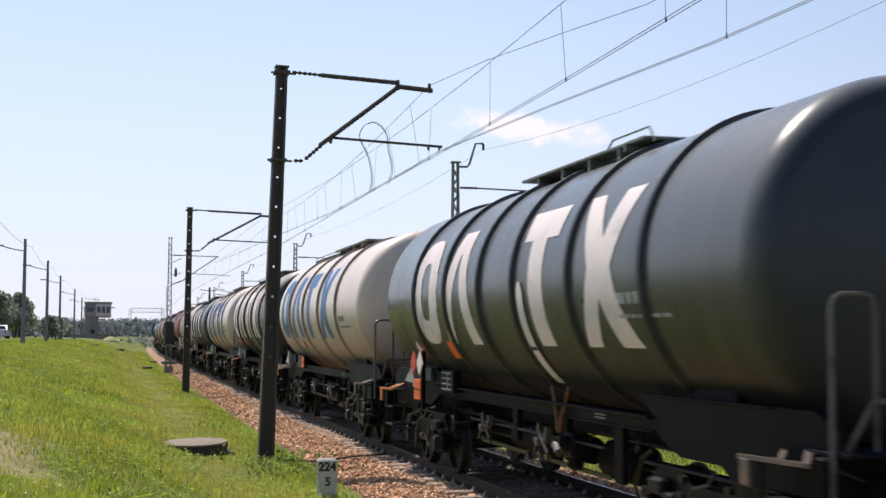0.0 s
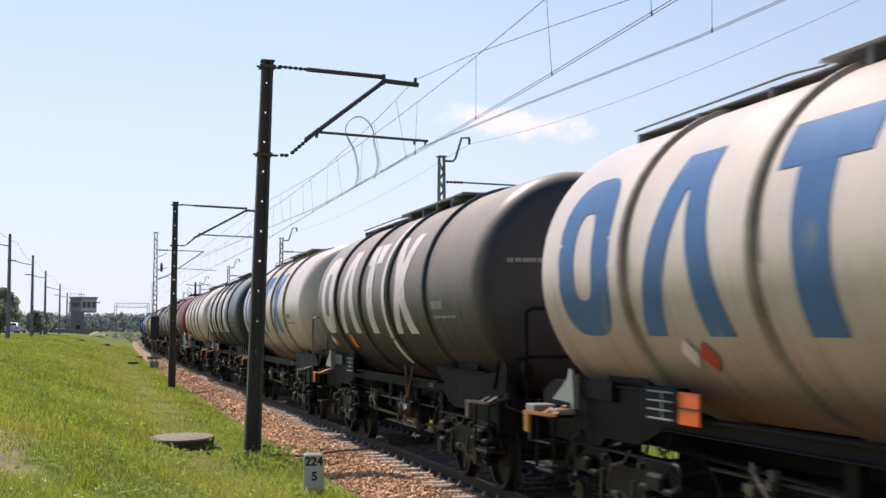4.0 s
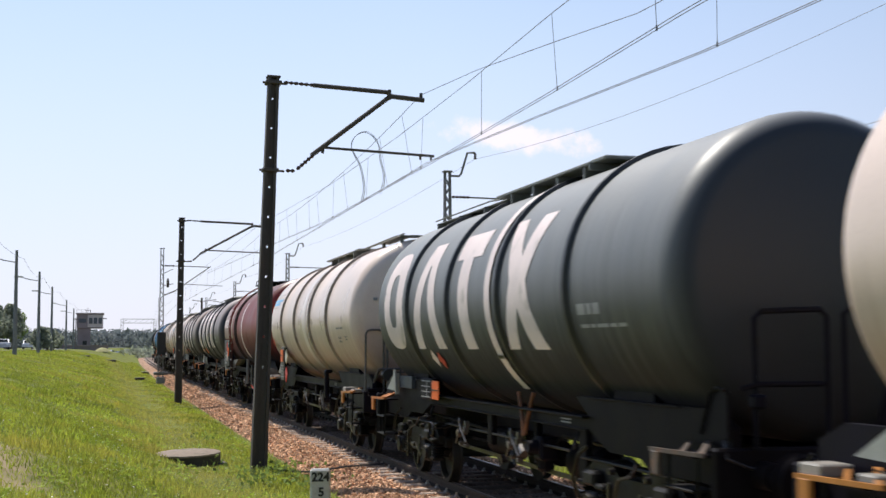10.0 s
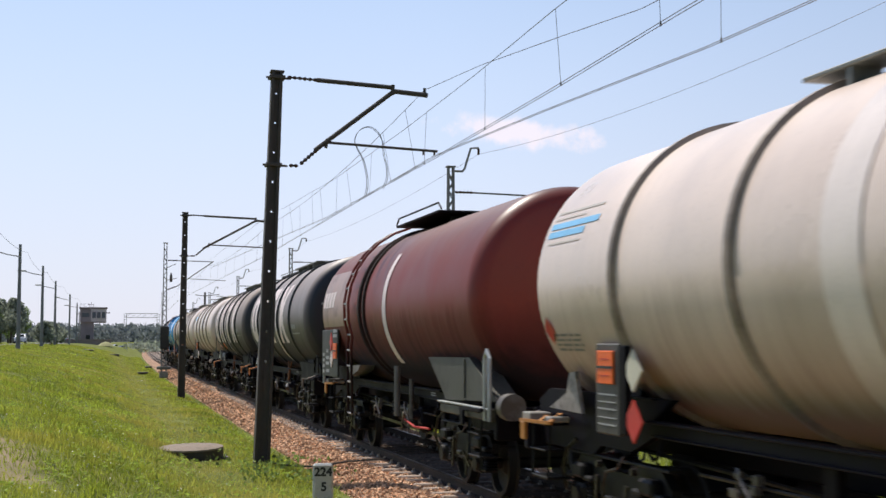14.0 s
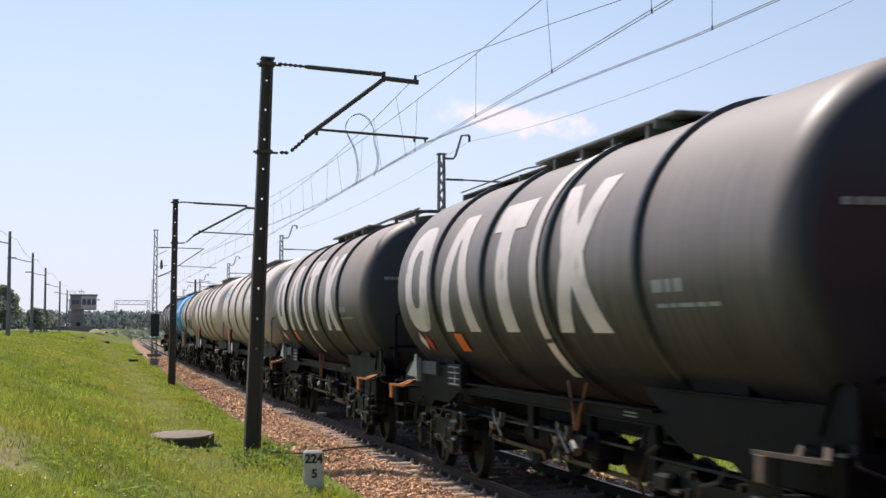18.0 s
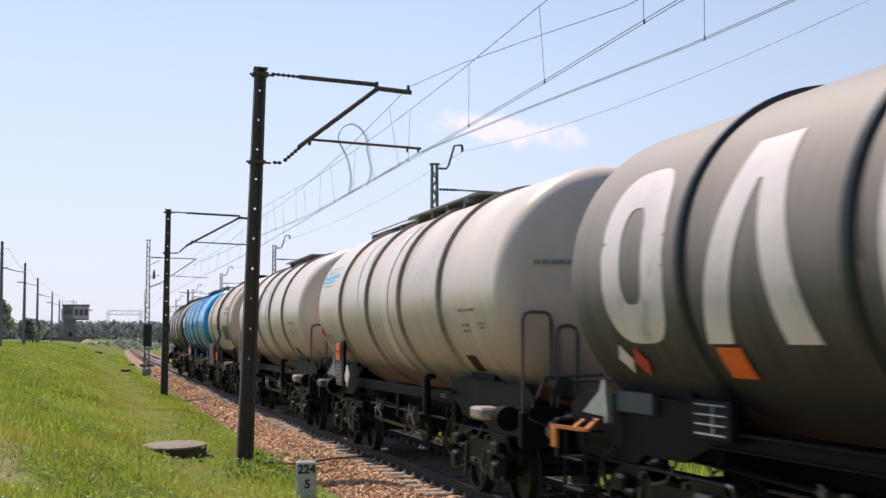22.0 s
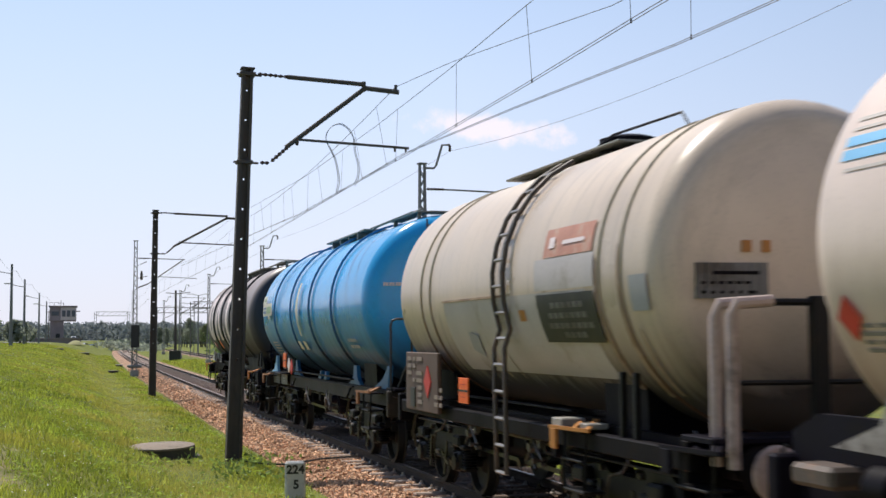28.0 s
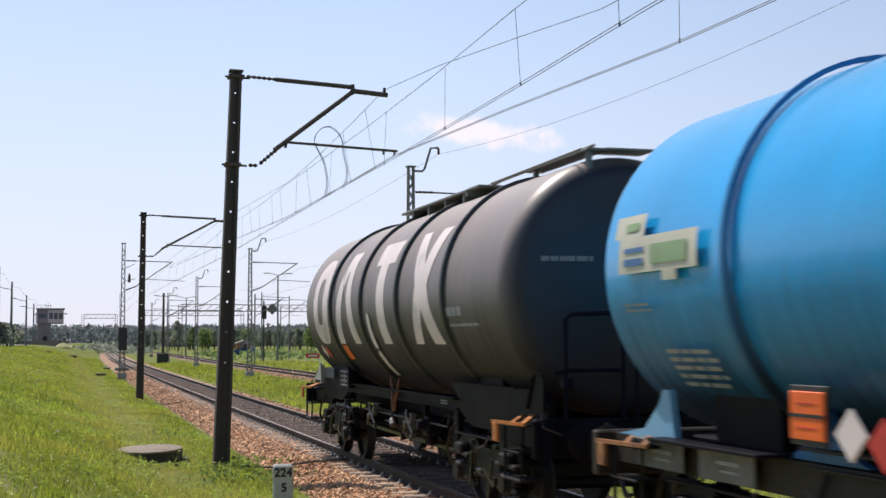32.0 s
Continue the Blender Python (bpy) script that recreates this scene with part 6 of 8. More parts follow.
def lattice_mast(off, s, z0, z1, side, bracket, signal=False):
    """A lattice mast; side +1 carries its arm to the right, -1 to the left."""
    m = Matrix.Translation(lane(off, s, z0))
    p = thing("lattice_mast", m, "grey steel lattice mast with cantilever and insulators" if not signal else "slender lattice mast carrying a black signal head", "mast", "lattice masts")
    h = z1 - z0
    for sx in (-1, 1):
        for sy in (-1, 1):
            part("leg", Geo().add([(sx * 0.145 + dx, sy * 0.13 + dy, 0) for dx, dy in ((-0.03, -0.03), (0.03, -0.03), (0.03, 0.03), (-0.03, 0.03))] + [(sx * 0.085 + dx, sy * 0.08 + dy, h) for dx, dy in ((-0.025, -0.025), (0.025, -0.025), (0.025, 0.025), (-0.025, 0.025))],
                                  [(0, 1, 2, 3), (7, 6, 5, 4), (0, 4, 5, 1), (1, 5, 6, 2), (2, 6, 7, 3), (3, 7, 4, 0)]), MAST, p)
    g, z, flip = Geo(), 0.3, 1
    while z < h - 0.3:
        w = 0.145 - 0.06 * z / h
        d = 0.13 - 0.05 * z / h
        for sy in (-1, 1):
            g.bar((-w * flip, sy * d, z), (w * flip, sy * d, z + 0.30), 0.015, 0.04)
        for sx in (-1, 1):
            g.bar((sx * w, -d * flip, z), (sx * w, d * flip, z + 0.30), 0.015, 0.04)
        z += 0.30
        flip = -flip
    part("lacing", g, MAST, p)
    part("footing", Geo().box(-0.27, 0.27, -0.27, 0.27, -0.3, 0.42 if not signal else 0.12, 0.04), CONCRETE, p, "concrete footing")
    part("top_plate", Geo().box(-0.16, 0.16, -0.14, 0.14, h, h + 0.05, 0.01), MAST, p)
    if bracket:
        part("wire_bracket", Geo().tube([(side * 0.1, 0, h - 0.12), (side * 0.42, 0, h - 0.12), (side * 0.5, 0, h - 0.02), (side * 0.72, 0, h + 0.70), (side * 1.0, 0, h + 0.72)], 0.04, 8), MAST, p)
        part("wire_insulator", insulator(Geo(), (side * 1.0, 0, h + 0.70), (side * 1.0, 0, h + 0.48), 3, 0.06), INSUL, p)
    k = 3.0
    zt, zl = (h - 0.85, h - 2.7) if bracket else (h - 1.1, h - 3.0)
    part("top_tube", Geo().tube([(side * 0.75, 0, zt), (side * k, 0, zt - 0.05)], 0.03, 8), MAST, p)
    part("strut", Geo().tube([(side * 0.75, 0, zl + 0.22), (side * (k + 0.1), 0, zt - 0.02)], 0.035, 8), MAST, p)
    part("steady_arm", Geo().tube([(side * 1.5, 0, zl + 0.72), (side * (k + 0.9), 0, zl + 0.62)], 0.022, 6), MAST, p)
    part("insulator", insulator(Geo(), (side * 0.16, 0, zt), (side * 0.8, 0, zt), 5, 0.055), INSUL, p)
    part("insulator", insulator(Geo(), (side * 0.16, 0, zl), (side * 0.78, 0, zl + 0.24), 5, 0.055), INSUL, p)
    if signal:
        part("signal_head", Geo().box(-0.27, 0.27, -0.5, -0.22, 1.55, 3.0, 0.04), BLACK, p, "black signal head seen from behind")
        part("signal_ladder", rung_ladder([(-0.05, -0.2, 0.2), (-0.05, -0.16, h - 3.2)], 0.3, 0.015, 0.35, "x"), MAST, p)
        part("step", Geo().box(-0.4, 0.4, -0.6, 0.3, 1.38, 1.43, 0.01), MAST, p)
        part("base_plate", Geo().box(-0.45, 0.45, -0.25, 0.25, 0.25, 0.45, 0.05), MAST, p)
        part("weight_pulley", Geo().lathe([(-0.05, 0.001), (-0.05, 0.09), (0.05, 0.09), (0.05, 0.001)], (0.38, 0, h - 2.0), "x", 10).box(0.3, 0.46, -0.1, 0.1, h - 2.5, h - 2.05, 0.02).tube([(0.1, 0, h - 1.6), (0.7, 0, h - 1.3)], 0.02, 5).tube([(0.1, 0, h - 2.4), (0.75, 0, h - 2.25)], 0.02, 5), POLE, p)
    return p


MAST = shade("grey_mast_paint", (0.20, 0.203, 0.206), 0.6, 0.3, 0.3, 3.0, 30, 0.2, (0.12, 0.08, 0.06), 0.3, 3.0)
lattice_mast(-2.55, 86.0, 0.05, 8.45, 1, False, True)
dark_pole = thing("catenary_pole", Matrix.Translation((8.0 + 2.9, 222.0, -0.3)), "distant dark catenary pole with two arms", "catenary pole", "catenary poles")
part("shaft", Geo().tube([(0, 0, 0), (0, 0, 10.6)], [0.26, 0.16], 8), POLE, dark_pole)
part("arm", Geo().tube([(-1.6, 0, 10.2), (0, 0, 10.0), (2.4, 0, 10.3)], 0.06, 6), POLE, dark_pole)
for s in (43.0, 84.0, 122.0, 163.0, 206.0):
    lattice_mast(5.35, s, -0.2, 8.1, 1, True)

part("bonding_cable", Geo().tube([(-3.0, 24.4, -0.14), (-2.6, 24.3, -0.20), (-2.2, 24.32, -0.22), (-1.6, 24.25, -0.13), (-0.85, 24.3, -0.10)], 0.02, 6), BLACK, near_track, "black bonding cable from pole to rail")


def line(parent, name, pts, r=0.006, sag=0.0, n=10):
    out = []
    for a, b in zip(pts, pts[1:]):
        a, b = Vector(a), Vector(b)
        for k in range(n):
            t = k / n
            out.append(a + (b - a) * t - Vector((0, 0, sag * 4 * t * (1 - t))))
    out.append(Vector(pts[-1]))
    part(name, Geo().tube(out, r, 5), WIRE, parent)
    return out


def on_line(pts, y):
    for a, b in zip(pts, pts[1:]):
        if min(a.y, b.y) <= y <= max(a.y, b.y):
            return a + (b - a) * ((y - a.y) / (b.y - a.y))
    return None


def hangers(parent, up, down, ys, slant=0.0):
    for y in ys:
        a, b = on_line(up, y), on_line(down, y + slant)
        if a and b:
            part("dropper", Geo().tube([a, b], 0.0045, 4).tube([b + Vector((0, 0, -0.01)), b + Vector((0, 0, 0.05))], 0.013, 5), WIRE, parent)


over = thing("overhead_line", Matrix(), "overhead contact and carrier wires with droppers above the near track", "overhead line")
far_sup = [lane(0.45, 54.5), lane(0.15, 86), lane(-0.2, 118), lane(0.15, 150), lane(-0.2, 185), lane(0.1, 222), lane(0, 290)]
mess_a = line(over, "carrier_wire", [(1.2, -30, 6.9), (1.3, 5, 6.42), (0.92, 16.2, 6.65), (0.65, 18.7, 6.82), (0.25, 21.7, 6.97), (-0.08, 24.47, 7.03)], 0.0065, 0.0, 4)
mess_a2 = line(over, "carrier_wire", [(-0.08, 24.47, 7.03)] + [(p.x, p.y, 7.0) for p in far_sup], 0.0065, 0.30)
cont = []
for d in (-0.025, 0.025):
    cont.append(line(over, "contact_wire", [(1.25 + d, -30, 5.7), (1.3 + d, 5, 5.7), (1.03 + d, 12.4, 5.7), (0.95 + d, 14.3, 5.7), (0.5 + d, 19, 5.71), (0.13 + d, 24.47, 5.74)] + [(p.x + d - 0.1, p.y, 5.7) for p in far_sup], 0.006, 0.0, 4))
mess_b = line(over, "carrier_wire", [(-0.35, -30, 6.8), (-0.1, 14, 6.78), (-0.03, 17.1, 6.79), (0.16, 21.7, 6.8), (0.30, 28, 6.8), (0.34, 37, 6.8), (0.30, 54.5, 7.15), (0.6, 86, 7.3)], 0.0065, 0.0, 5)
cont_b = []
for d in (-0.03, 0.03):
    cont_b.append(line(over, "contact_wire", [(-0.45 + d, -30, 5.68), (-0.12 + d, 12.7, 5.69), (0.02 + d, 17.3, 5.70), (0.16 + d, 24.47, 5.72), (0.30 + d, 38, 5.78), (0.5 + d, 54.5, 6.2), (0.8 + d, 86, 6.9)], 0.006, 0.0, 5))
hangers(over, mess_b, cont_b[1], [10.5, 13.4, 17.0, 21.0, 25.6, 31.5, 36.5, 41, 46], 0.0)
hangers(over, mess_a, cont[1], [9.5, 14.0])
hangers(over, mess_a2, cont[1], [26.3, 28.8, 34, 39, 44, 49, 58, 63, 68, 73, 78, 83, 92, 98, 104, 110])
loop = [(560, 352), (565, 330), (560, 300), (556, 285), (543, 262), (541, 248), (550, 230), (567, 222), (582, 230), (590, 242), (592, 252), (593, 275), (600, 300), (600, 320), (592, 338)]
def rounded(pts, times=3):
    """Corner cutting: a smooth run through the points."""
    for k in range(times):
        out = [pts[0]]
        for a, b in zip(pts, pts[1:]):
            out += [a.lerp(b, 0.25), a.lerp(b, 0.75)]
        pts = out + [pts[-1]]
    return pts


for dx, dy in ((0.0, 0.0), (0.06, 0.12)):
    part("jumper_loop", Geo().tube(rounded([Vector(((u - 570) / 73 + 0.18 + dx * (1 if v > 250 else 0.1), 31.0 + dy, 5.7 + (350 - v) / 75.5)) for u, v in loop], 2), 0.008, 6), WIRE, over, "black jumper cable loop")

feed = thing("feeder_wire", Matrix(), "single feeder wire strung between the mast brackets", "wire")
line(feed, "wire", [(10.5, -15, 8.6), (8.1, 21, 8.53), lane(6.35, 43, 8.60), lane(6.35, 84, 8.60), lane(6.35, 122, 8.60), lane(6.35, 163, 8.60), lane(6.35, 206, 8.60)], 0.006, 0.35)
over2 = thing("overhead_line", Matrix(), "overhead wires above the farther track beside the masts", "overhead line")
sup2 = [lane(8.6, s) for s in (-10, 43, 84, 122, 163, 206)]
up2 = line(over2, "carrier_wire", [(p.x, p.y, 6.9) for p in sup2], 0.006, 0.4)
dn2 = line(over2, "contact_wire", [(p.x + 0.3, p.y, 5.7) for p in sup2], 0.006)
hangers(over2, up2, dn2, [50, 56, 62, 68, 74, 90, 96, 103, 110])

# ---- beside the near track ----
post = thing("distance_post", pose(-3.03, 18.55, -0.16, 0, 0, -6), "white painted concrete distance post with black numbers", "distance post")
g = Geo().box(-0.145, 0.145, -0.06, 0.06, -0.2, 0.54, 0.03)
part("slab", g, shade("grey_white_post", (0.56, 0.55, 0.52), 0.7, 0.0, 0.15, 6.0, 60, 0.3, (0.33, 0.31, 0.26), 0.35, 5.0), post)


def lettering(text, size, m, material, parent):
    cu = bpy.data.curves.new("numbers", "FONT")
    cu.body, cu.size, cu.extrude, cu.align_x, cu.align_y, cu.offset = text, size, 0.003, "CENTER", "CENTER", 0.006
    tmp = new("tmp", cu)
    me = bpy.data.meshes.new_from_object(tmp.evaluated_get(bpy.context.evaluated_depsgraph_get()))
    bpy.data.objects.remove(tmp)
    me.materials.clear()
    me.materials.append(material)
    ob = new("digit", me)
    ob.parent, ob.matrix_basis = parent, m
    return tagged(ob, "black painted digit " + text)


for x, z, digit in ((-0.085, 0.42, "2"), (0.0, 0.42, "2"), (0.085, 0.42, "4"), (0.01, 0.21, "5")):
    lettering(digit, 0.17, pose(x, -0.063, z, 90, 0, 0), BLACK, post)

LID = shade("stained_concrete_lid", (0.26, 0.20, 0.15), 0.9, 0.0, 0.3, 3.0, 40, 0.4, (0.13, 0.11, 0.08), 0.4, 3.0)
well = thing("well_cover", pose(-4.38, 25.6, -0.17, 2, -2, 8), "round concrete well cover on a dark ring in the grass", "well cover")
part("ring", Geo().lathe([(-0.35, 0.55), (0.10, 0.59), (0.23, 0.59), (0.235, 0.40)], (0, 0, 0), "z", 28).box(0.40, 0.68, -0.35, 0.1, -0.2, 0.06, 0.03), POLE, well, "dark weathered ring")
part("lid", Geo().lathe([(0.225, 0.001), (0.225, 0.60), (0.235, 0.625), (0.262, 0.62), (0.27, 0.59), (0.285, 0.001)], (-0.03, 0, 0), "z", 32), LID, well, "flat concrete lid")
for off, s, w in ((-3.78, 90.0, 0.30), (-2.75, 118.0, 0.28), (-6.1, 165.0, 0.7), (-8.6, 150.0, 0.5)):
    b = thing("cable_pit", Matrix.Translation(lane(off, s, height(off, s))), "low dark cable pit box in the grass", "cable pit", "cable pits")
    part("body", Geo().box(-w, w, -0.3, 0.3, -0.2, 0.12, 0.02), POLE, b)
    part("lid", Geo().box(-w - 0.05, w + 0.05, -0.35, 0.35, 0.12, 0.18, 0.015), CONCRETE if s > 100 else POLE, b)
cab = thing("relay_cabinet", Matrix.Translation(lane(3.87, 148, -0.25)), "dark green relay cabinet beside the track", "cabinet")
part("body", Geo().box(-0.62, 0.62, -0.4, 0.4, 0.0, 1.02, 0.04), BOARD_DARK, cab)
part("lid", Geo().box(-0.68, 0.68, -0.45, 0.45, 1.02, 1.10, 0.03), BOARD_DARK, cab)

# ---- road, cars, lamps at the far left ----
ASPHALT = shade("asphalt", (0.12, 0.12, 0.12), 0.9, 0.0, 0.2, 1.0, 30, 0.2)
g = Geo()
rows = [-60 + 10 * i for i in range(90)]
g.add([lane(o, s, height(-20, 0) + 0.04 + dz) for s in rows for o, dz in ((-23, -0.1), (-22.6, 0.06), (-15.6, 0.06), (-15.2, -0.1))], [(4 * j + i, 4 * j + i + 1, 4 * j + i + 5, 4 * j + i + 4) for j in range(89) for i in range(3)])
solid("road", g, ASPHALT, "pale grey asphalt road along the bank", kind="structure")
ROAD_Z = height(-20, 0) + 0.10

CAR_GLASS = shade("dark_car_glass", (0.02, 0.025, 0.03), 0.08, 0.0, 0.05, 3, 30, 0.0)
TYRE = shade("tyre_rubber", (0.02, 0.02, 0.02), 0.85, 0.0, 0.2, 6, 40, 0.1)
LAMP_GLASS = shade("lamp_lens", (0.7, 0.7, 0.68), 0.1, 0.0, 0.05, 3, 30, 0.0)


def make_car(colour, label):
    """A small saloon; local y points forward."""
    paint_ = shade(label.split()[0] + "_car_paint", colour, 0.25, 0.3, 0.06, 1, 40, 0.0)
    c = thing("car", Matrix(), label, "car", "cars on the road")
    prof = [(-2.1, 0.35), (-2.15, 0.75), (-2.0, 0.95), (-1.2, 1.0), (-0.4, 1.45), (0.9, 1.45), (1.6, 1.0), (2.1, 0.95), (2.15, 0.6), (2.1, 0.3)]
    prof = [(-y, z) for y, z in prof]
    part("body", Geo().prism([(y, z) for y, z in prof if z < 1.2], -0.86, 0.86).prism([(0.40, 1.40), (1.1, 1.0), (-1.5, 1.0), (-0.9, 1.40), (-0.7, 1.46), (0.2, 1.46)], -0.72, 0.72), paint_, c)
    part("window", Geo().prism([(0.95, 1.02), (0.40, 1.36), (-0.82, 1.36), (-1.3, 1.02)], -0.735, 0.735), CAR_GLASS, c)
    part("windscreen", Geo().prism([(-0.62, 1.04), (-0.55, 1.38), (0.55, 1.38), (0.62, 1.04)], 1.02, 1.06, "xz"), CAR_GLASS, c)
    part("rear_window", Geo().prism([(-0.62, 1.04), (-0.55, 1.36), (0.55, 1.36), (0.62, 1.04)], -1.42, -1.38, "xz"), CAR_GLASS, c)
    for x in (-0.72, 0.72):
        for y in (-1.35, 1.35):
            part("wheel", Geo().lathe([(-0.1, 0.001), (-0.1, 0.24), (-0.09, 0.31), (0.09, 0.31), (0.1, 0.24), (0.1, 0.001)], (0, 0, 0), "x", 16), TYRE, c, at=pose(x, y, 0.31))
    for x in (-0.6, 0.6):
        part("headlight", Geo().box(x - 0.16, x + 0.16, 2.08, 2.16, 0.62, 0.78, 0.02), LAMP_GLASS, c)
        part("tail_light", Geo().box(x - 0.14, x + 0.14, -2.17, -2.08, 0.68, 0.84, 0.02), RED, c)
    for y in (2.15, -2.15):
        part("bumper", Geo().box(-0.84, 0.84, y - 0.05, y + 0.05, 0.32, 0.52, 0.03), paint_, c)
    return c


silver = (0.55, 0.56, 0.58)
away = make_car(silver, "silver saloon car driving along the road")
come1 = copy_thing(away, Matrix())
come2 = make_car((0.70, 0.71, 0.72), "white saloon car driving along the road")


def drive(keys, lane_x, turn):
    return [(t, pose(*lane(lane_x, s, ROAD_Z), 0, 0, turn)) for t, s in keys]


drives += [(away, drive(((0, 145), (1, 153), (2, 161), (3, 171), (6, 200), (8, 218), (16, 310), (32, 520)), -18.0, 0)),
           (come1, drive(((0, 239), (1, 237), (3, 232), (6, 217), (8, 208), (9, 202), (10, 188), (11, 160), (16, 20), (32, -60)), -20.5, 180)),
           (come2, drive(((0, 420), (6, 290), (10, 231), (12, 219), (14, 210), (17, 190), (22, 150), (32, 40)), -20.5, 180))]


LAMP_POST = shade("lamp_post_concrete", (0.20, 0.20, 0.20), 0.8, 0.0, 0.2, 3, 40, 0.2)
for s, off, hgt in ((100.0, -12.5, 7.6), (128.0, -12.4, 7.6), (160.0, -12.8, 7.6), (205.0, -13.1, 7.6), (250.0, -14.0, 7.6)):
    lp = thing("street_lamp", Matrix.Translation(lane(off, s, 1.6)), "grey concrete street lamp post with a long arm", "street lamp", "street lamps")
    part("post", Geo().tube([(0, 0, -0.2), (0, 0, hgt)], [0.17, 0.10], 10), LAMP_POST, lp)
    part("arm", Geo().tube([(0, 0, hgt - 0.9), (-0.9, 0, hgt - 0.75), (-1.6, 0, hgt - 0.55)], 0.04, 6), LAMP_POST, lp)
    part("lantern", Geo().box(-2.3, -1.5, -0.12, 0.12, hgt - 0.58, hgt - 0.42, 0.04), GALV, lp)
lines = thing("street_wire", Matrix(), "thin wires sagging between the street lamp posts", "wire")
line(lines, "wire", [lane(-12.0, s, 8.6) for s in (60, 100, 128, 160, 205, 250)], 0.012, 0.5)

# ---- the control tower and the portals in the distance ----
PANE = shade("reflecting_pane", (0.09, 0.10, 0.12), 0.12, 0.0, 0.1, 2, 20, 0.0)
TOWER = shade("tower_render", (0.28, 0.235, 0.24), 0.85, 0.0, 0.2, 0.8, 10, 0.1)
PANELS = shade("pale_tower_panel", (0.62, 0.55, 0.54), 0.7, 0.0, 0.15, 0.8, 10, 0.05)
tower = thing("signal_tower", pose(-7.9, 272, 1.4), "grey concrete signal tower with an overhanging control room", "signal tower")
part("shaft", Geo().box(-1.95, 0.6, -3, 3, -0.3, 4.4, 0.05), TOWER, tower)
room = part("control_room", Geo().box(-2.1, 3.0, -3.4, 3.4, 4.4, 7.2, 0.05), TOWER, tower)
part("roof", Geo().box(-2.25, 3.2, -3.7, 3.7, 7.2, 7.45, 0.03), TOWER, tower)
part("facade_panel", Geo().box(0.0, 2.95, -3.46, -3.40, 4.6, 7.1), PANELS, room, "pale pinkish facade panel")
for k in range(3):
    x = 0.25 + 0.92 * k
    pane = part("window", Geo().box(x, x + 0.70, -3.54, -3.46, 5.3, 6.5), PANE, room, "dark window of the control room")
    part("frame", Geo().box(x - 0.08, x, -3.56, -3.46, 5.22, 6.58).box(x + 0.70, x + 0.78, -3.56, -3.46, 5.22, 6.58).box(x, x + 0.70, -3.56, -3.46, 5.22, 5.3).box(x, x + 0.70, -3.56, -3.46, 6.5, 6.58), PANELS, pane)
part("window_strip", Geo().box(-1.7, -0.3, -3.46, -3.40, 5.5, 6.3), PANE, room, "dark side window strip")
for x in (-2.1, -1.2, -0.3):
    part("roof_rail_post", Geo().box(x - 0.03, x + 0.03, -3.6, -3.54, 7.45, 8.1), MAST, tower)
part("roof_rail", Geo().box(-2.1, -0.3, -3.6, -3.55, 8.05, 8.1), MAST, tower)
part("door", Geo().box(-0.9, -0.1, -3.05, -3.0, -0.1, 1.9), BOARD_DARK, tower, "dark door at the foot")
part("stair_mast", Geo().box(-2.8, -2.6, -0.2, 0.2, -0.3, 8.0).box(-2.35, -2.2, -0.2, 0.2, -0.3, 6.6).box(-2.9, -1.9, -0.6, 0.6, 4.2, 4.3).box(-2.9, -1.9, -0.6, 0.6, 2.0, 2.1).box(-2.9, -1.9, -0.6, 0.6, 6.2, 6.3), TOWER, tower)
part("aerial", Geo().tube([(0, 0, 7.4), (0, 0, 8.6)], 0.05, 6).tube([(0.5, 0, 7.4), (0.5, 0, 8.2)], 0.05, 6).tube([(-0.6, 0, 8.05), (0.6, 0, 8.05)], 0.05, 6), TOWER, tower)
part("side_signal", Geo().box(3.0, 3.7, -0.1, 0.1, 6.3, 6.5), TOWER, tower)
wall = thing("low_building", pose(-9.5, 262, 1.3), "low flat grey building at the foot of the tower", "building")
part("wall", Geo().box(-4, 5.5, -3, 3, -0.2, 1.0, 0.03), TOWER, wall)
part("roof", Geo().box(-4.2, 5.7, -3.2, 3.2, 1.0, 1.15, 0.02), TOWER, wall)


def portal(x0, x1, s, h, label):
    p = thing("portal_gantry", Matrix.Translation(lane(0, s, 0)), label, "gantry", "portal gantries")
    for x in (x0, x1):
        part("leg", rung_ladder([(x, 0, -0.3), (x, 0, h)], 0.5, 0.05, 0.8, "x"), MAST, p)
    part("beam", Geo().tube([(x0, 0, h), (x1, 0, h)], 0.06, 6).tube([(x0, 0, h - 0.9), (x1, 0, h - 0.9)], 0.06, 6), MAST, p)
    g = Geo()
    n = int((x1 - x0) / 1.1)
    for k in range(n):
        a = x0 + (x1 - x0) * k / n
        b = x0 + (x1 - x0) * (k + 1) / n
        g.tube([(a, 0, h - 0.9), (b, 0, h)], 0.035, 5)
    part("lacing", g, MAST, p)
    return p


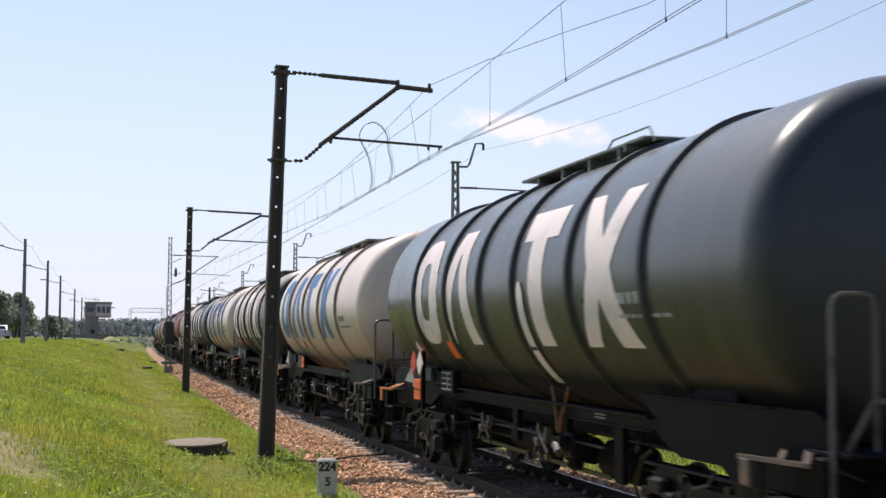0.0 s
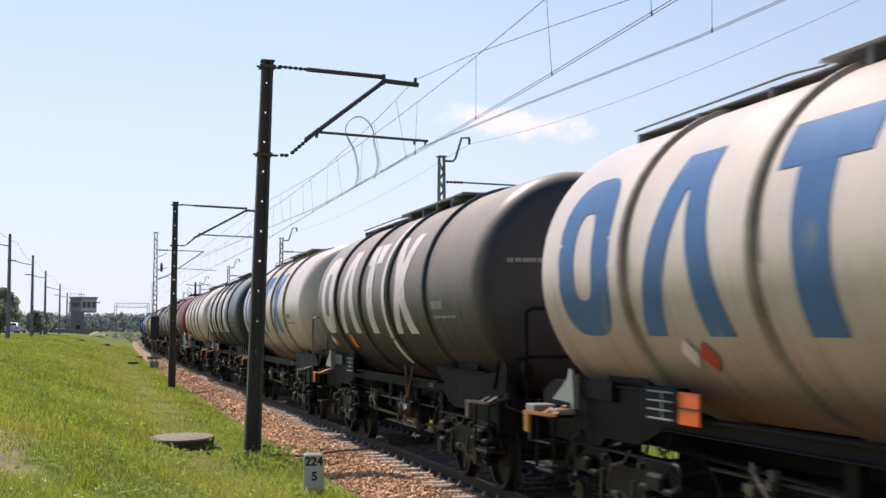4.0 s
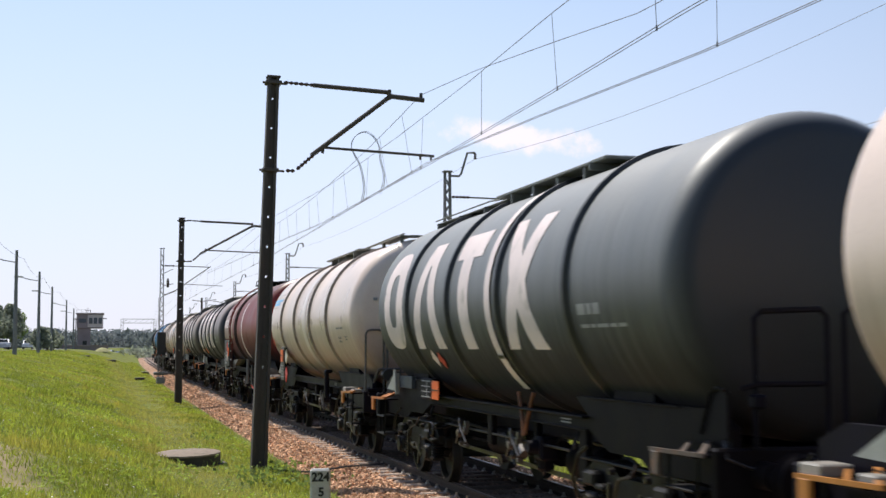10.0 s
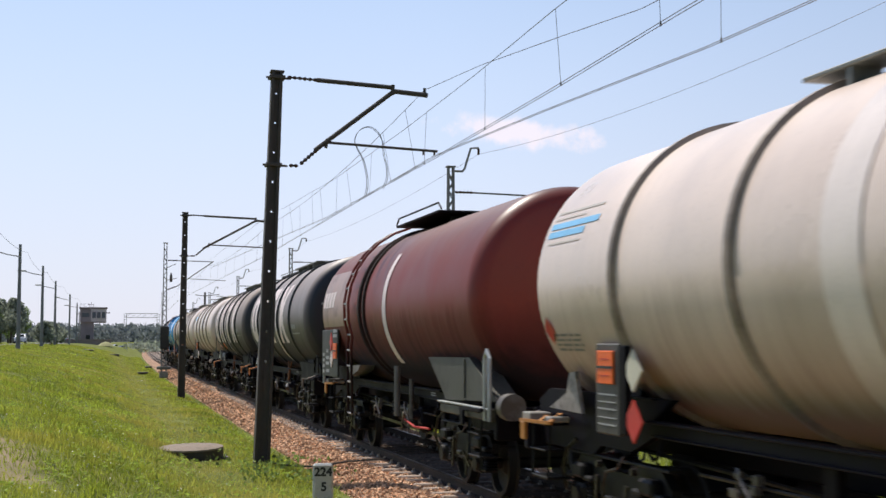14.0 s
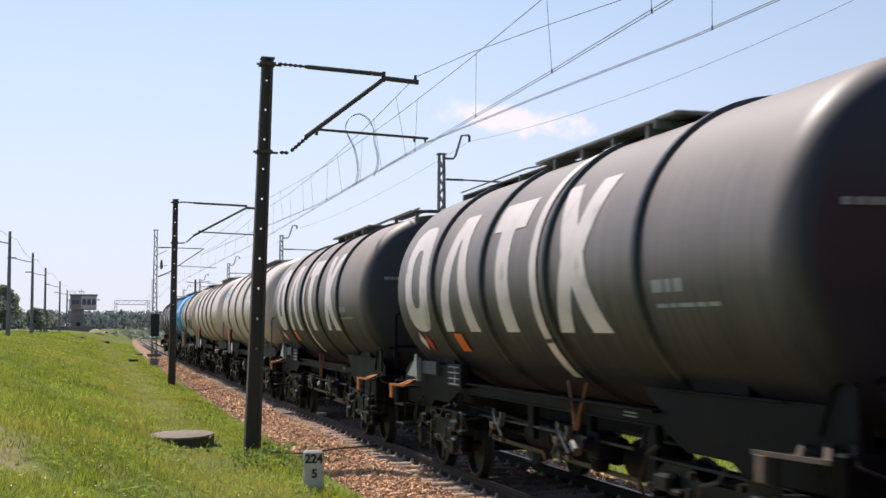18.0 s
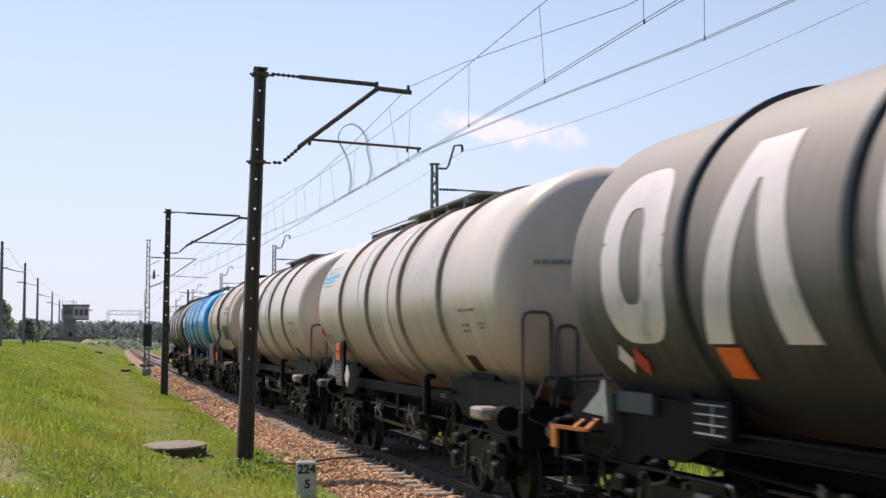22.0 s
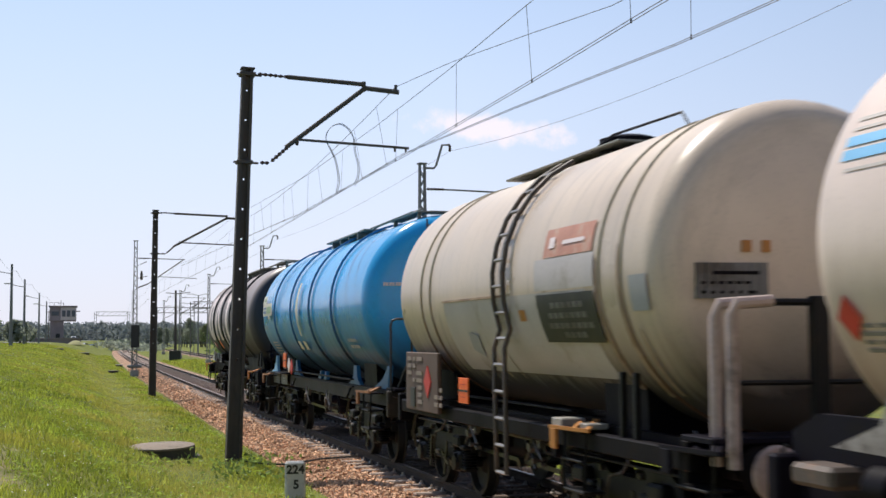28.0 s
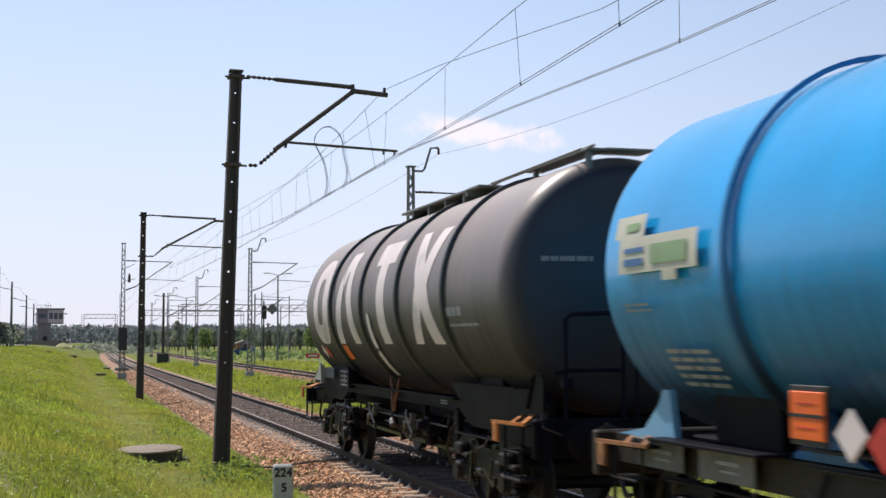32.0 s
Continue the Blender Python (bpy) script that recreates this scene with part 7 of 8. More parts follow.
portal(-6.0, 1.2, 300, 8.3, "lattice portal gantry spanning the distant tracks")
portal(5.0, 22.0, 230, 7.6, "lattice portal gantry over the side tracks")
portal(8.0, 30.0, 180, 7.2, "lattice portal gantry over the side tracks")
for x, s, h in ((20.0, 160.0, 10.6), (34.0, 190.0, 9.0), (14.0, 215.0, 9.5)):
    lp = thing("yard_lamp", Matrix.Translation((x, s, -0.2)), "tall grey yard lamp with two arms", "yard lamp", "yard lamps")
    part("post", Geo().tube([(0, 0, -0.1), (0, 0, h)], [0.14, 0.08], 8), LAMP_POST, lp)
    part("arm", Geo().tube([(-1.0, 0, h + 0.15), (0, 0, h - 0.1), (1.0, 0, h + 0.15)], 0.04, 6), LAMP_POST, lp)
    for sx in (-1, 1):
        part("lantern", Geo().box(sx * 1.4 - 0.4, sx * 1.4 + 0.4, -0.12, 0.12, h + 0.1, h + 0.22, 0.03), GALV, lp)
for x, s, h in ((16.5, 150.0, 8.0), (12.5, 128.0, 7.0), (24.0, 175.0, 8.5), (27.0, 200.0, 8.0), (18.0, 200.0, 8.0), (31.0, 160.0, 8.0), (9.0, 190.0, 8.0)):
    mp_ = thing("yard_mast", Matrix.Translation((x, s, -0.2)), "distant grey overhead line mast with a side arm", "mast", "yard masts")
    part("post", Geo().box(-0.065, 0.065, -0.065, 0.065, -0.1, h, 0.02), MAST, mp_)
    part("arm", Geo().tube([(0, 0, h - 0.5), (3.2, 0, h - 0.6)], 0.035, 5).tube([(0, 0, h - 2.2), (2.6, 0, h - 0.6)], 0.035, 5).tube([(1.2, 0, h - 1.6), (3.4, 0, h - 1.7)], 0.025, 5), MAST, mp_)
sig = thing("yard_signal", Matrix.Translation((17.5, 155.0, -0.2)), "dark yard signal post with a square sign", "signal")
part("post", Geo().tube([(0, 0, -0.1), (0, 0, 7.2)], 0.09, 8), POLE, sig)
part("head", Geo().box(-0.3, 0.3, -0.25, 0.0, 5.0, 6.6, 0.04), BLACK, sig)
part("square_sign", Geo().prism([(0.3, 6.2), (1.0, 6.9), (1.7, 6.2), (1.0, 5.5)], -0.04, 0.04, "xz"), MAST, sig)
bar_ = thing("barrier_board", pose(20.2, 138, -0.2), "red and white striped warning board on legs", "barrier")
part("board", Geo().box(-0.75, 0.75, -0.05, 0.05, 0.55, 1.05, 0.02), RED, bar_)
part("stripe", Geo().box(-0.5, 0.5, -0.06, -0.052, 0.72, 0.88), WHITE, bar_)
for x in (-0.7, 0.7):
    part("leg", Geo().box(x - 0.05, x + 0.05, -0.05, 0.05, -0.1, 0.6), WHITE, bar_)
HUT_WALL = shade("brown_brick_wall", (0.30, 0.16, 0.11), 0.85, 0.0, 0.2, 1.0, 12, 0.1)
hut = thing("hut", pose(35.2, 300, -0.2), "small brown brick hut with a low pitched roof", "hut")
part("wall", Geo().box(-1.9, 1.9, -1.5, 1.5, -0.1, 1.9, 0.03), HUT_WALL, hut)
part("roof", Geo().prism([(-2.2, 1.88), (2.2, 1.88), (2.2, 2.0), (0, 2.75), (-2.2, 2.0)], -1.8, 1.8, "xz"), TOWER, hut)
part("door", Geo().box(-0.4, 0.4, -1.56, -1.5, 0.0, 1.7), BOARD_DARK, hut)
for x, y, label, colour in ((-1.6, 330, "blue parked car near the tracks", (0.03, 0.06, 0.2)), (-3.5, 318, "white parked car near the tracks", (0.6, 0.6, 0.6)), (26.0, 230, "blue parked van beyond the tracks", (0.03, 0.08, 0.25))):
    cc = make_car(colour, label)
    cc.matrix_basis = pose(x, y, height(x, y) + 0.02, 0, 0, 60)
    tagged(cc, group="parked cars")

# ---- trees ----
BARK = shade("bark", (0.09, 0.07, 0.055), 0.9, 0.0, 0.3, 4, 30, 0.4)


def leaf_material(name, colour, vary=0.35):
    m = shade(name, colour, 0.7, 0.0, vary, 0.8, 6, 0.0, island=True, each=vary)
    n, l = m.node_tree.nodes, m.node_tree.links
    b = n["Principled BSDF"]
    tr = n.new("ShaderNodeBsdfTranslucent")
    l.new(b.inputs["Base Color"].links[0].from_socket, tr.inputs["Color"])
    mx = n.new("ShaderNodeMixShader")
    mx.inputs[0].default_value = 0.55
    l.new(b.outputs[0], mx.inputs[1])
    l.new(tr.outputs[0], mx.inputs[2])
    l.new(mx.outputs[0], n["Material Output"].inputs["Surface"])
    return m


LEAF_A = leaf_material("leaf_green", (0.17, 0.21, 0.10))
# Haze over the distant wood is put into these paler, greyer leaf colours.
LEAF_HAZED = leaf_material("haze_paled_green", (0.25, 0.275, 0.215))
LEAF_FAR_HAZED = leaf_material("haze_paled_foliage", (0.175, 0.20, 0.205), 0.06)
HEAP = shade("dry_heap", (0.33, 0.31, 0.14), 0.9, 0.0, 0.3, 1.0, 10, 0.3)
LEAF_C = leaf_material("fresh_green", (0.20, 0.27, 0.09))
rng = np.random.default_rng(4)


def crown(centres, count, size, seed):
    """Many small leaf clumps scattered in lumpy clouds about the limb ends."""
    r = np.random.default_rng(seed)
    verts, faces = [], []
    for k in range(count):
        c, rad = centres[k % len(centres)]
        d = r.normal(size=3)
        d /= np.linalg.norm(d)
        p = np.array(c) + d * rad * (0.55 + 0.5 * r.random() ** 0.5) * np.array((1, 1, 0.8))
        a, b = r.normal(size=3), r.normal(size=3)
        a /= np.linalg.norm(a)
        b -= a * (a @ b)
        b /= np.linalg.norm(b)
        s = size * (0.6 + 0.8 * r.random())
        n = len(verts)
        verts += [tuple(p - a * s), tuple(p + b * s * 0.5), tuple(p + a * s), tuple(p - b * s * 0.5)]
        faces.append((n, n + 1, n + 2, n + 3))
    g = Geo()
    g.v, g.f = verts, faces
    return g


def make_tree(h, spread, leaf, seed, label, count=1500, pine=False, name="tree"):
    r = random.Random(seed)
    t = thing(name, Matrix(), label, name, "trees" if name == "tree" else "bushes")
    g = Geo().tube([(0, 0, -0.3), (r.uniform(-0.1, 0.1), 0, h * 0.4), (r.uniform(-0.2, 0.2), 0.1, h * 0.85)], [0.03 * h, 0.022 * h, 0.006 * h], 8)
    centres = []
    for k in range(11):
        z = h * (0.35 + 0.6 * k / 10)
        a = k * 2.4 + r.random()
        wide = spread * (1 - abs(k / 10 - 0.35) * (0.9 if not pine else 1.1)) * r.uniform(0.6, 1.0)
        end = (math.cos(a) * wide * 0.6, math.sin(a) * wide * 0.6, z)
        g.tube([(0, 0, z - 0.12 * h), ((end[0]) * 0.5, end[1] * 0.5, z - 0.04 * h), end], [0.010 * h, 0.007 * h, 0.003 * h], 5)
        centres.append((end, wide * r.uniform(0.38, 0.6) + 0.3))
    part("trunk", g, BARK, t)
    me = crown(centres, count, 0.30, seed).mesh("crown", False)
    part("crown", me, leaf, t)
    return t


heap = solid("earth_heap", Geo().lathe([(0, 1.6), (0.4, 1.1), (0.7, 0.5), (0.8, 0.001)], (-5.0, 250, 1.2), "z", 18), HEAP, "dry yellowish heap beside the tower", "heap")
kinds = [make_tree(9.0, 3.6, LEAF_A, 1, "leafy green tree at the edge of the road"), make_tree(8.0, 3.0, LEAF_HAZED, 2, "dark green tree in the wood beyond the tracks"), make_tree(10.5, 3.4, LEAF_HAZED, 3, "tall dark pine-like tree in the wood"), make_tree(7.0, 3.6, LEAF_C, 5, "fresh light green tree before the wood")]
spots = [(0, -28, 225), (1, -23.8, 238), (0, -32, 250), (1, -27, 262), (0, -36, 235), (1, -24.5, 285), (3, -26.5, 215),
         (1, -20.9, 250), (1, -22.6, 262), (3, -22.0, 272), (1, -24.2, 258), (3, -25.2, 246), (1, -23.2, 281)]
r = random.Random(9)
for k in range(46):
    spots.append((r.choice((1, 1, 2, 2, 0)), 24 + k * 3.4 + r.uniform(-3, 3), 350 + r.uniform(-14, 40) + k * 0.4))
for k in range(64):
    spots.append((r.choice((1, 2, 2, 2)), 20 + k * 1.1 + r.uniform(-2, 2), 385 + r.uniform(-22, 30)))
for k in range(3):
    spots.append((3, 25 + k * 13 + r.uniform(-2, 2), 300 + r.uniform(-6, 10)))
first = set()
for kind, x, y in spots:
    m = pose(x, y, height(x, y) - 0.05, 0, 0, r.uniform(0, 360)) @ Matrix.Scale(0.74 if x > 18 else 1.0, 4)
    if kind in first:
        copy_thing(kinds[kind], m)
    else:
        first.add(kind)
        kinds[kind].matrix_basis = m

# The bush takes the leaf colour that has haze mixed in.
bush = make_tree(2.6, 1.5, LEAF_HAZED, 12, "dark green bush beside the road", 500, name="bush")
for k, (off, sy) in enumerate(((-13.9, 158), (-13.6, 166), (-13.9, 174), (-13.7, 183))):
    m = Matrix.Translation(lane(off, sy, height(off, sy) - 0.1)) @ pose(0, 0, 0, 0, 0, 70 * k)
    if k:
        copy_thing(bush, m)
    else:
        bush.matrix_basis = m

# far woods: one sheet of joined trees along the skyline
verts, faces = [], []
for k in range(1900):
    x, y = rng.uniform(-330, 320), rng.uniform(600, 760)
    h, w = rng.uniform(7.4, 9.4), rng.uniform(2.6, 4.6)
    for j in range(60):
        c = np.array((x, y, 1.0 + h * (-0.1 + 1.1 * rng.random())))
        q = 1 - ((c[2] - 1) / h - 0.35) ** 2
        c[:2] += rng.normal(size=2) * w * 0.5 * q
        n = len(verts)
        s = rng.uniform(0.4, 0.95)
        a, b = rng.normal(size=3), rng.normal(size=3)
        verts += [tuple(c + a * s), tuple(c + b * s), tuple(c - (a + b) * s * 0.6)]
        faces.append((n, n + 1, n + 2))
g = Geo()
g.v, g.f = verts, faces
# The skyline's haze is part of this leaf colour.
solid("far_woods", g, LEAF_FAR_HAZED, "dark band of distant woods on the skyline", "woods", kind="stuff", smooth=False)
g = Geo()
verts, faces = [], []
for k in range(110):
    x, y = rng.uniform(14, 70), rng.uniform(165, 225)
    for j in range(14):
        c = np.array((x, y, -0.2)) + rng.normal(size=3) * (0.9, 0.9, 0.30) + (0, 0, 0.3)
        n = len(verts)
        a, b = rng.normal(size=3) * 0.25, rng.normal(size=3) * 0.25
        verts += [tuple(c + a), tuple(c + b), tuple(c - a), tuple(c - b)]
        faces.append((n, n + 1, n + 2, n + 3))
g.v, g.f = verts, faces
solid("scrub", g, LEAF_C, "low green scrub between the side tracks", "scrub", kind="stuff", smooth=False)
g = Geo()
verts, faces = [], []
for k in range(150):
    x, y = rng.uniform(-9, 3), rng.uniform(270, 430)
    for j in range(12):
        c = np.array((x + 0.000119 * y * y, y, height(x, y) + 0.25)) + rng.normal(size=3) * (0.9, 0.9, 0.30)
        n = len(verts)
        a, b = rng.normal(size=3) * 0.28, rng.normal(size=3) * 0.28
        verts += [tuple(c + a), tuple(c + b), tuple(c - a), tuple(c - b)]
        faces.append((n, n + 1, n + 2, n + 3))
g.v, g.f = verts, faces
solid("scrub", g, LEAF_HAZED, "low grey-green scrub where the tracks bend away", "scrub", kind="stuff", smooth=False)

# ---- grass, stones and sleepers ----
def sheet(name, verts, faces, material, label, category):
    me = bpy.data.meshes.new(name)
    me.from_pydata(verts.reshape(-1, 3).tolist(), [], faces.tolist())
    me.materials.append(material)
    return tagged(new(name, me), label, category, kind="stuff")


def blade_material():
    m = shade("grass_blade", (0.328, 0.383, 0.047), 0.42, 0.0, 0.50, 0.28, 5.0, 0.0, (0.50, 0.43, 0.085), 0.50, 0.30, island=True, each=0.45, spec=0.5)
    n, l = m.node_tree.nodes, m.node_tree.links
    b = n["Principled BSDF"]
    src = b.inputs["Base Color"].links[0].from_socket
    tc, sep, no = n.new("ShaderNodeTexCoord"), n.new("ShaderNodeSeparateXYZ"), n.new("ShaderNodeTexNoise")
    l.new(tc.outputs["Object"], sep.inputs[0])
    no.inputs["Scale"].default_value, no.inputs["Detail"].default_value = 0.7, 5
    l.new(tc.outputs["Object"], no.inputs["Vector"])
    d1, d2, d3, d4 = (n.new("ShaderNodeMath") for k in range(4))
    d1.operation, d1.inputs[1].default_value = "ADD", 4.25
    l.new(sep.outputs[0], d1.inputs[0])
    d2.operation = "ABSOLUTE"
    l.new(d1.outputs[0], d2.inputs[0])
    d3.operation, d3.inputs[1].default_value = "MULTIPLY", 1.6
    l.new(no.outputs[0], d3.inputs[0])
    d4.operation = "ADD"
    l.new(d2.outputs[0], d4.inputs[0])
    l.new(d3.outputs[0], d4.inputs[1])
    strip_ = n.new("ShaderNodeMapRange")
    for i, v in enumerate((0.9, 2.1, 0.6, 0.0)):
        strip_.inputs[i + 1].default_value = v
    l.new(d4.outputs[0], strip_.inputs[0])
    straw = n.new("ShaderNodeMix")
    straw.data_type = "RGBA"
    l.new(strip_.outputs[0], straw.inputs[0])
    l.new(src, straw.inputs[6])
    straw.inputs[7].default_value = (0.50, 0.44, 0.13, 1)
    src = straw.outputs[2]
    l.new(src, b.inputs["Base Color"])
    tr = n.new("ShaderNodeBsdfTranslucent")
    l.new(src, tr.inputs["Color"])
    mx = n.new("ShaderNodeMixShader")
    mx.inputs[0].default_value = 0.5
    l.new(b.outputs[0], mx.inputs[1])
    l.new(tr.outputs[0], mx.inputs[2])
    l.new(mx.outputs[0], n["Material Output"].inputs["Surface"])
    return m


def see_through(m):
    """Lets light through thin leaves."""
    n, l = m.node_tree.nodes, m.node_tree.links
    b = n["Principled BSDF"]
    tr = n.new("ShaderNodeBsdfTranslucent")
    l.new(b.inputs["Base Color"].links[0].from_socket, tr.inputs["Color"])
    mx = n.new("ShaderNodeMixShader")
    mx.inputs[0].default_value = 0.5
    l.new(b.outputs[0], mx.inputs[1])
    l.new(tr.outputs[0], mx.inputs[2])
    l.new(mx.outputs[0], n["Material Output"].inputs["Surface"])
    return m


BLADE = blade_material()
PETAL = shade("white_petal", (0.75, 0.75, 0.68), 0.6, 0.0, 0.1, 3, 30, 0.0)
WEED = see_through(shade("weed_leaf", (0.20, 0.27, 0.07), 0.6, 0.0, 0.3, 2, 20, 0.0, island=True, each=0.4, spec=0.25))
CLOVER = see_through(shade("clover_leaf", (0.33, 0.42, 0.07), 0.6, 0.0, 0.3, 1.0, 20, 0.0, island=True, each=0.3, spec=0.25))
rg = np.random.default_rng(11)


def bare(x, s):
    """How worn the ground is, from 0 to 1: a trodden path near the camera."""
    d = abs(x + 7.35 + 0.13 * (s - 17)) / 0.75 + 0.9 * noise.noise((x * 1.1, s * 0.5, 5.0))
    return max(0.0, min(0.62, 1.4 - d - 1.1 * max(abs(s - 17.2) - 1.8, 0.0)))


def meadow(name, zones, label):
    v = []
    for (s0, s1, o0, o1, fan, dens, h0, h1, width) in zones:
        count = int((s1 - s0) * (o1 - o0 + fan * (s0 + s1) / 2) * dens)
        for k in range(count):
            s = rg.uniform(s0, s1)
            o = rg.uniform(o0 - fan * s, o1)
            if bare(o, s) > rg.random() * 0.9:
                continue
            if -2.75 < o < -2.25 and rg.random() < (o + 2.75) / 0.5 + 0.5 * noise.noise((s * 0.8, o, 0)):
                continue
            lush = 0.5 + 0.5 * noise.noise((o * 0.55, s * 0.22, 7.0)) + 0.35 * noise.noise((o * 1.9, s * 0.9, 2.0))
            dry = max(0.0, 1.0 - abs(o + 4.35 + 0.3 * noise.noise((s * 0.15, 0.0, 4.0))) / 0.9) * (1 if 24 < s < 85 else 0)
            tall = (1 - 0.35 * dry) * (h0 + (h1 - h0) * rg.random() ** 1.6) * max(0.25, 0.35 + 1.25 * lush)
            p = lane(o, s, height(o, s) - 0.01)
            a, lean = rg.uniform(0, math.tau), rg.uniform(0.1, 0.75) * tall
            w = width * rg.uniform(0.6, 1.3)
            dx, dy = math.cos(a) * w, math.sin(a) * w
            b = rg.uniform(0, math.tau)
            v += [(p.x - dx, p.y - dy, p.z), (p.x + dx, p.y + dy, p.z), (p.x + math.cos(b) * lean, p.y + math.sin(b) * lean, p.z + tall)]
    v = np.array(v)
    return sheet(name, v, np.arange(len(v)).reshape(-1, 3), BLADE, label, "grass")


meadow("grass", [(10.5, 20, -6.9, -2.3, 0.10, 640, 0.03, 0.13, 0.009), (20, 32, -6.6, -2.3, 0.10, 420, 0.03, 0.12, 0.011), (32, 52, -6.4, -2.4, 0.10, 190, 0.03, 0.10, 0.018), (52, 100, -6.2, -2.5, 0.10, 60, 0.04, 0.11, 0.03), (100, 190, -6.5, -2.6, 0.10, 16, 0.05, 0.14, 0.06)],
       "dense green meadow grass with dry yellow patches")
meadow("grass", [(9, 30, 2.5, 7.0, 0.0, 130, 0.06, 0.22, 0.016), (30, 70, 2.4, 7.4, 0.0, 60, 0.06, 0.24, 0.03), (70, 150, 2.4, 7.3, 0.0, 18, 0.08, 0.25, 0.06), (60, 150, 12.3, 20, 0.0, 8, 0.08, 0.3, 0.08)],
       "green grass strip between the two tracks")

v = []
for k in range(230):
    s = 13 + 40 * rg.random() ** 1.4
    o = rg.uniform(-6.7 - 0.09 * s, -3.4)
    if abs(o + 4.35) < 0.6 or bare(o, s) > 0.2 or noise.noise((o * 0.5, s * 0.2, 31.0)) < -0.1:
        continue
    for i in range(int(rg.uniform(14, 34))):
        p = lane(o + rg.normal() * 0.09, s + rg.normal() * 0.12, 0)
        p.z = height(o, s) - 0.02
        tall, a, b = rg.uniform(0.10, 0.22), rg.uniform(0, math.tau), rg.uniform(0, math.tau)
        w, lean = 0.006 + 0.0002 * s, tall * rg.uniform(0.15, 0.7)
        q = p + Vector((math.cos(b) * lean * 0.35, math.sin(b) * lean * 0.35, tall * 0.62))
        d = Vector((math.cos(a) * w, math.sin(a) * w, 0))
        v += [p - d, p + d, q + d * 0.8, q - d * 0.8, q - d * 0.8, q + d * 0.8, p + Vector((math.cos(b) * lean, math.sin(b) * lean, tall)), q - d * 0.8]
v = np.array([tuple(p) for p in v])
sheet("grass_tufts", v, np.arange(len(v)).reshape(-1, 4), BLADE, "taller tufts of grass standing in the meadow", "grass")
v = []
for k in range(9000):
    s = 10.5 + 26 * rg.random() ** 1.2
    o = rg.uniform(-6.9 - 0.1 * s, -2.6)
    if noise.noise((o * 0.9, s * 0.4, 21.0)) < 0.0 or bare(o, s) > 0.5:
        continue
    p = np.array(lane(o, s, height(o, s) + rg.uniform(0.02, 0.09)))
    a, b = rg.normal(size=3), rg.normal(size=3)
    a[2] *= 0.4
    a *= rg.uniform(0.03, 0.06) / np.linalg.norm(a)
    b *= 0.016 / np.linalg.norm(b)
    v += [p - a, p - b, p + a, p + b]
v = np.array(v)
sheet("clover", v, np.arange(len(v)).reshape(-1, 4), CLOVER, "low broad clover leaves among the grass", "clover")
v = []
for k in range(1300):
    s, o = 11 + 18 * rg.random() ** 1.3, 0.0
    o = rg.uniform(-6.9 - 0.1 * s, -3.0)
    if noise.noise((o * 0.7, s * 0.35, 12.0)) < -0.05 or bare(o, s) > 0.4:
        continue
    p = np.array(lane(o, s, height(o, s) + rg.uniform(0.05, 0.16)))
    a, b = rg.normal(size=3), rg.normal(size=3)
    a[2] *= 0.5
    b[2] *= 0.5
    a *= 0.011 / np.linalg.norm(a)
    b *= 0.011 / np.linalg.norm(b)
    v += [p - a, p - b, p + a, p + b]
v = np.array(v)
sheet("daisies", v, np.arange(len(v)).reshape(-1, 4), PETAL, "small white daisies scattered in the grass", "flowers")
v = []
for o, s, n_, sp, hh in ((-3.55, 21.6, 70, 0.22, 0.30), (-2.75, 21.8, 90, 0.35, 0.28), (-3.6, 31.5, 40, 0.2, 0.3), (-3.45, 22.2, 50, 0.3, 0.26), (-2.9, 24.0, 60, 0.4, 0.24), (-2.6, 25.4, 40, 0.3, 0.22), (-4.1, 24.3, 30, 0.4, 0.25)):
    for k in range(n_):
        p = np.array(lane(o, s, height(o, s))) + (rg.normal() * sp, rg.normal() * sp, rg.random() * hh)
        a, b = rg.normal(size=3), rg.normal(size=3)
        a *= 0.05 / np.linalg.norm(a)
        b *= 0.03 / np.linalg.norm(b)
        v += [p - a, p - b, p + a, p + b]
v = np.array(v)
sheet("weeds", v, np.arange(len(v)).reshape(-1, 4), WEED, "dark leafy weeds near the pole and the post", "weeds")

CUBE = np.array([(x, y, z) for x in (-1, 1) for y in (-1, 1) for z in (-1, 1)], float)
CUBE_F = np.array([(0, 1, 3, 2), (4, 6, 7, 5), (0, 4, 5, 1), (2, 3, 7, 6), (0, 2, 6, 4), (1, 5, 7, 3)])


def stones(name, centre, zones, label, mat=STONE):
    vs = []
    for s0, s1, o0, o1, count, size in zones:
        for k in range(count):
            s, o = rg.uniform(s0, s1), rg.uniform(o0, o1)
            if abs(o) < 1.3 and centre == 0.0 and abs((s / 0.6) % 1.0 - 0.5) > 0.34 and rg.random() < 0.92:
                continue
            q = Euler(rg.uniform(0, 6.28, 3)).to_matrix()
            r = np.array(q) * (size * rg.uniform(0.55, 1.25))
            c = CUBE * rg.uniform(0.55, 1.0, 3) * (1 - 0.35 * rg.random((8, 1)))
            vs.append(c @ r.T + np.array(lane(centre + o, s, bed(o, s) + size * 0.25)))
    v = np.array(vs)
    f = (np.arange(len(vs))[:, None, None] * 8 + CUBE_F[None]).reshape(-1, 4)
    return sheet(name, v, f, mat, label, "ballast stones")


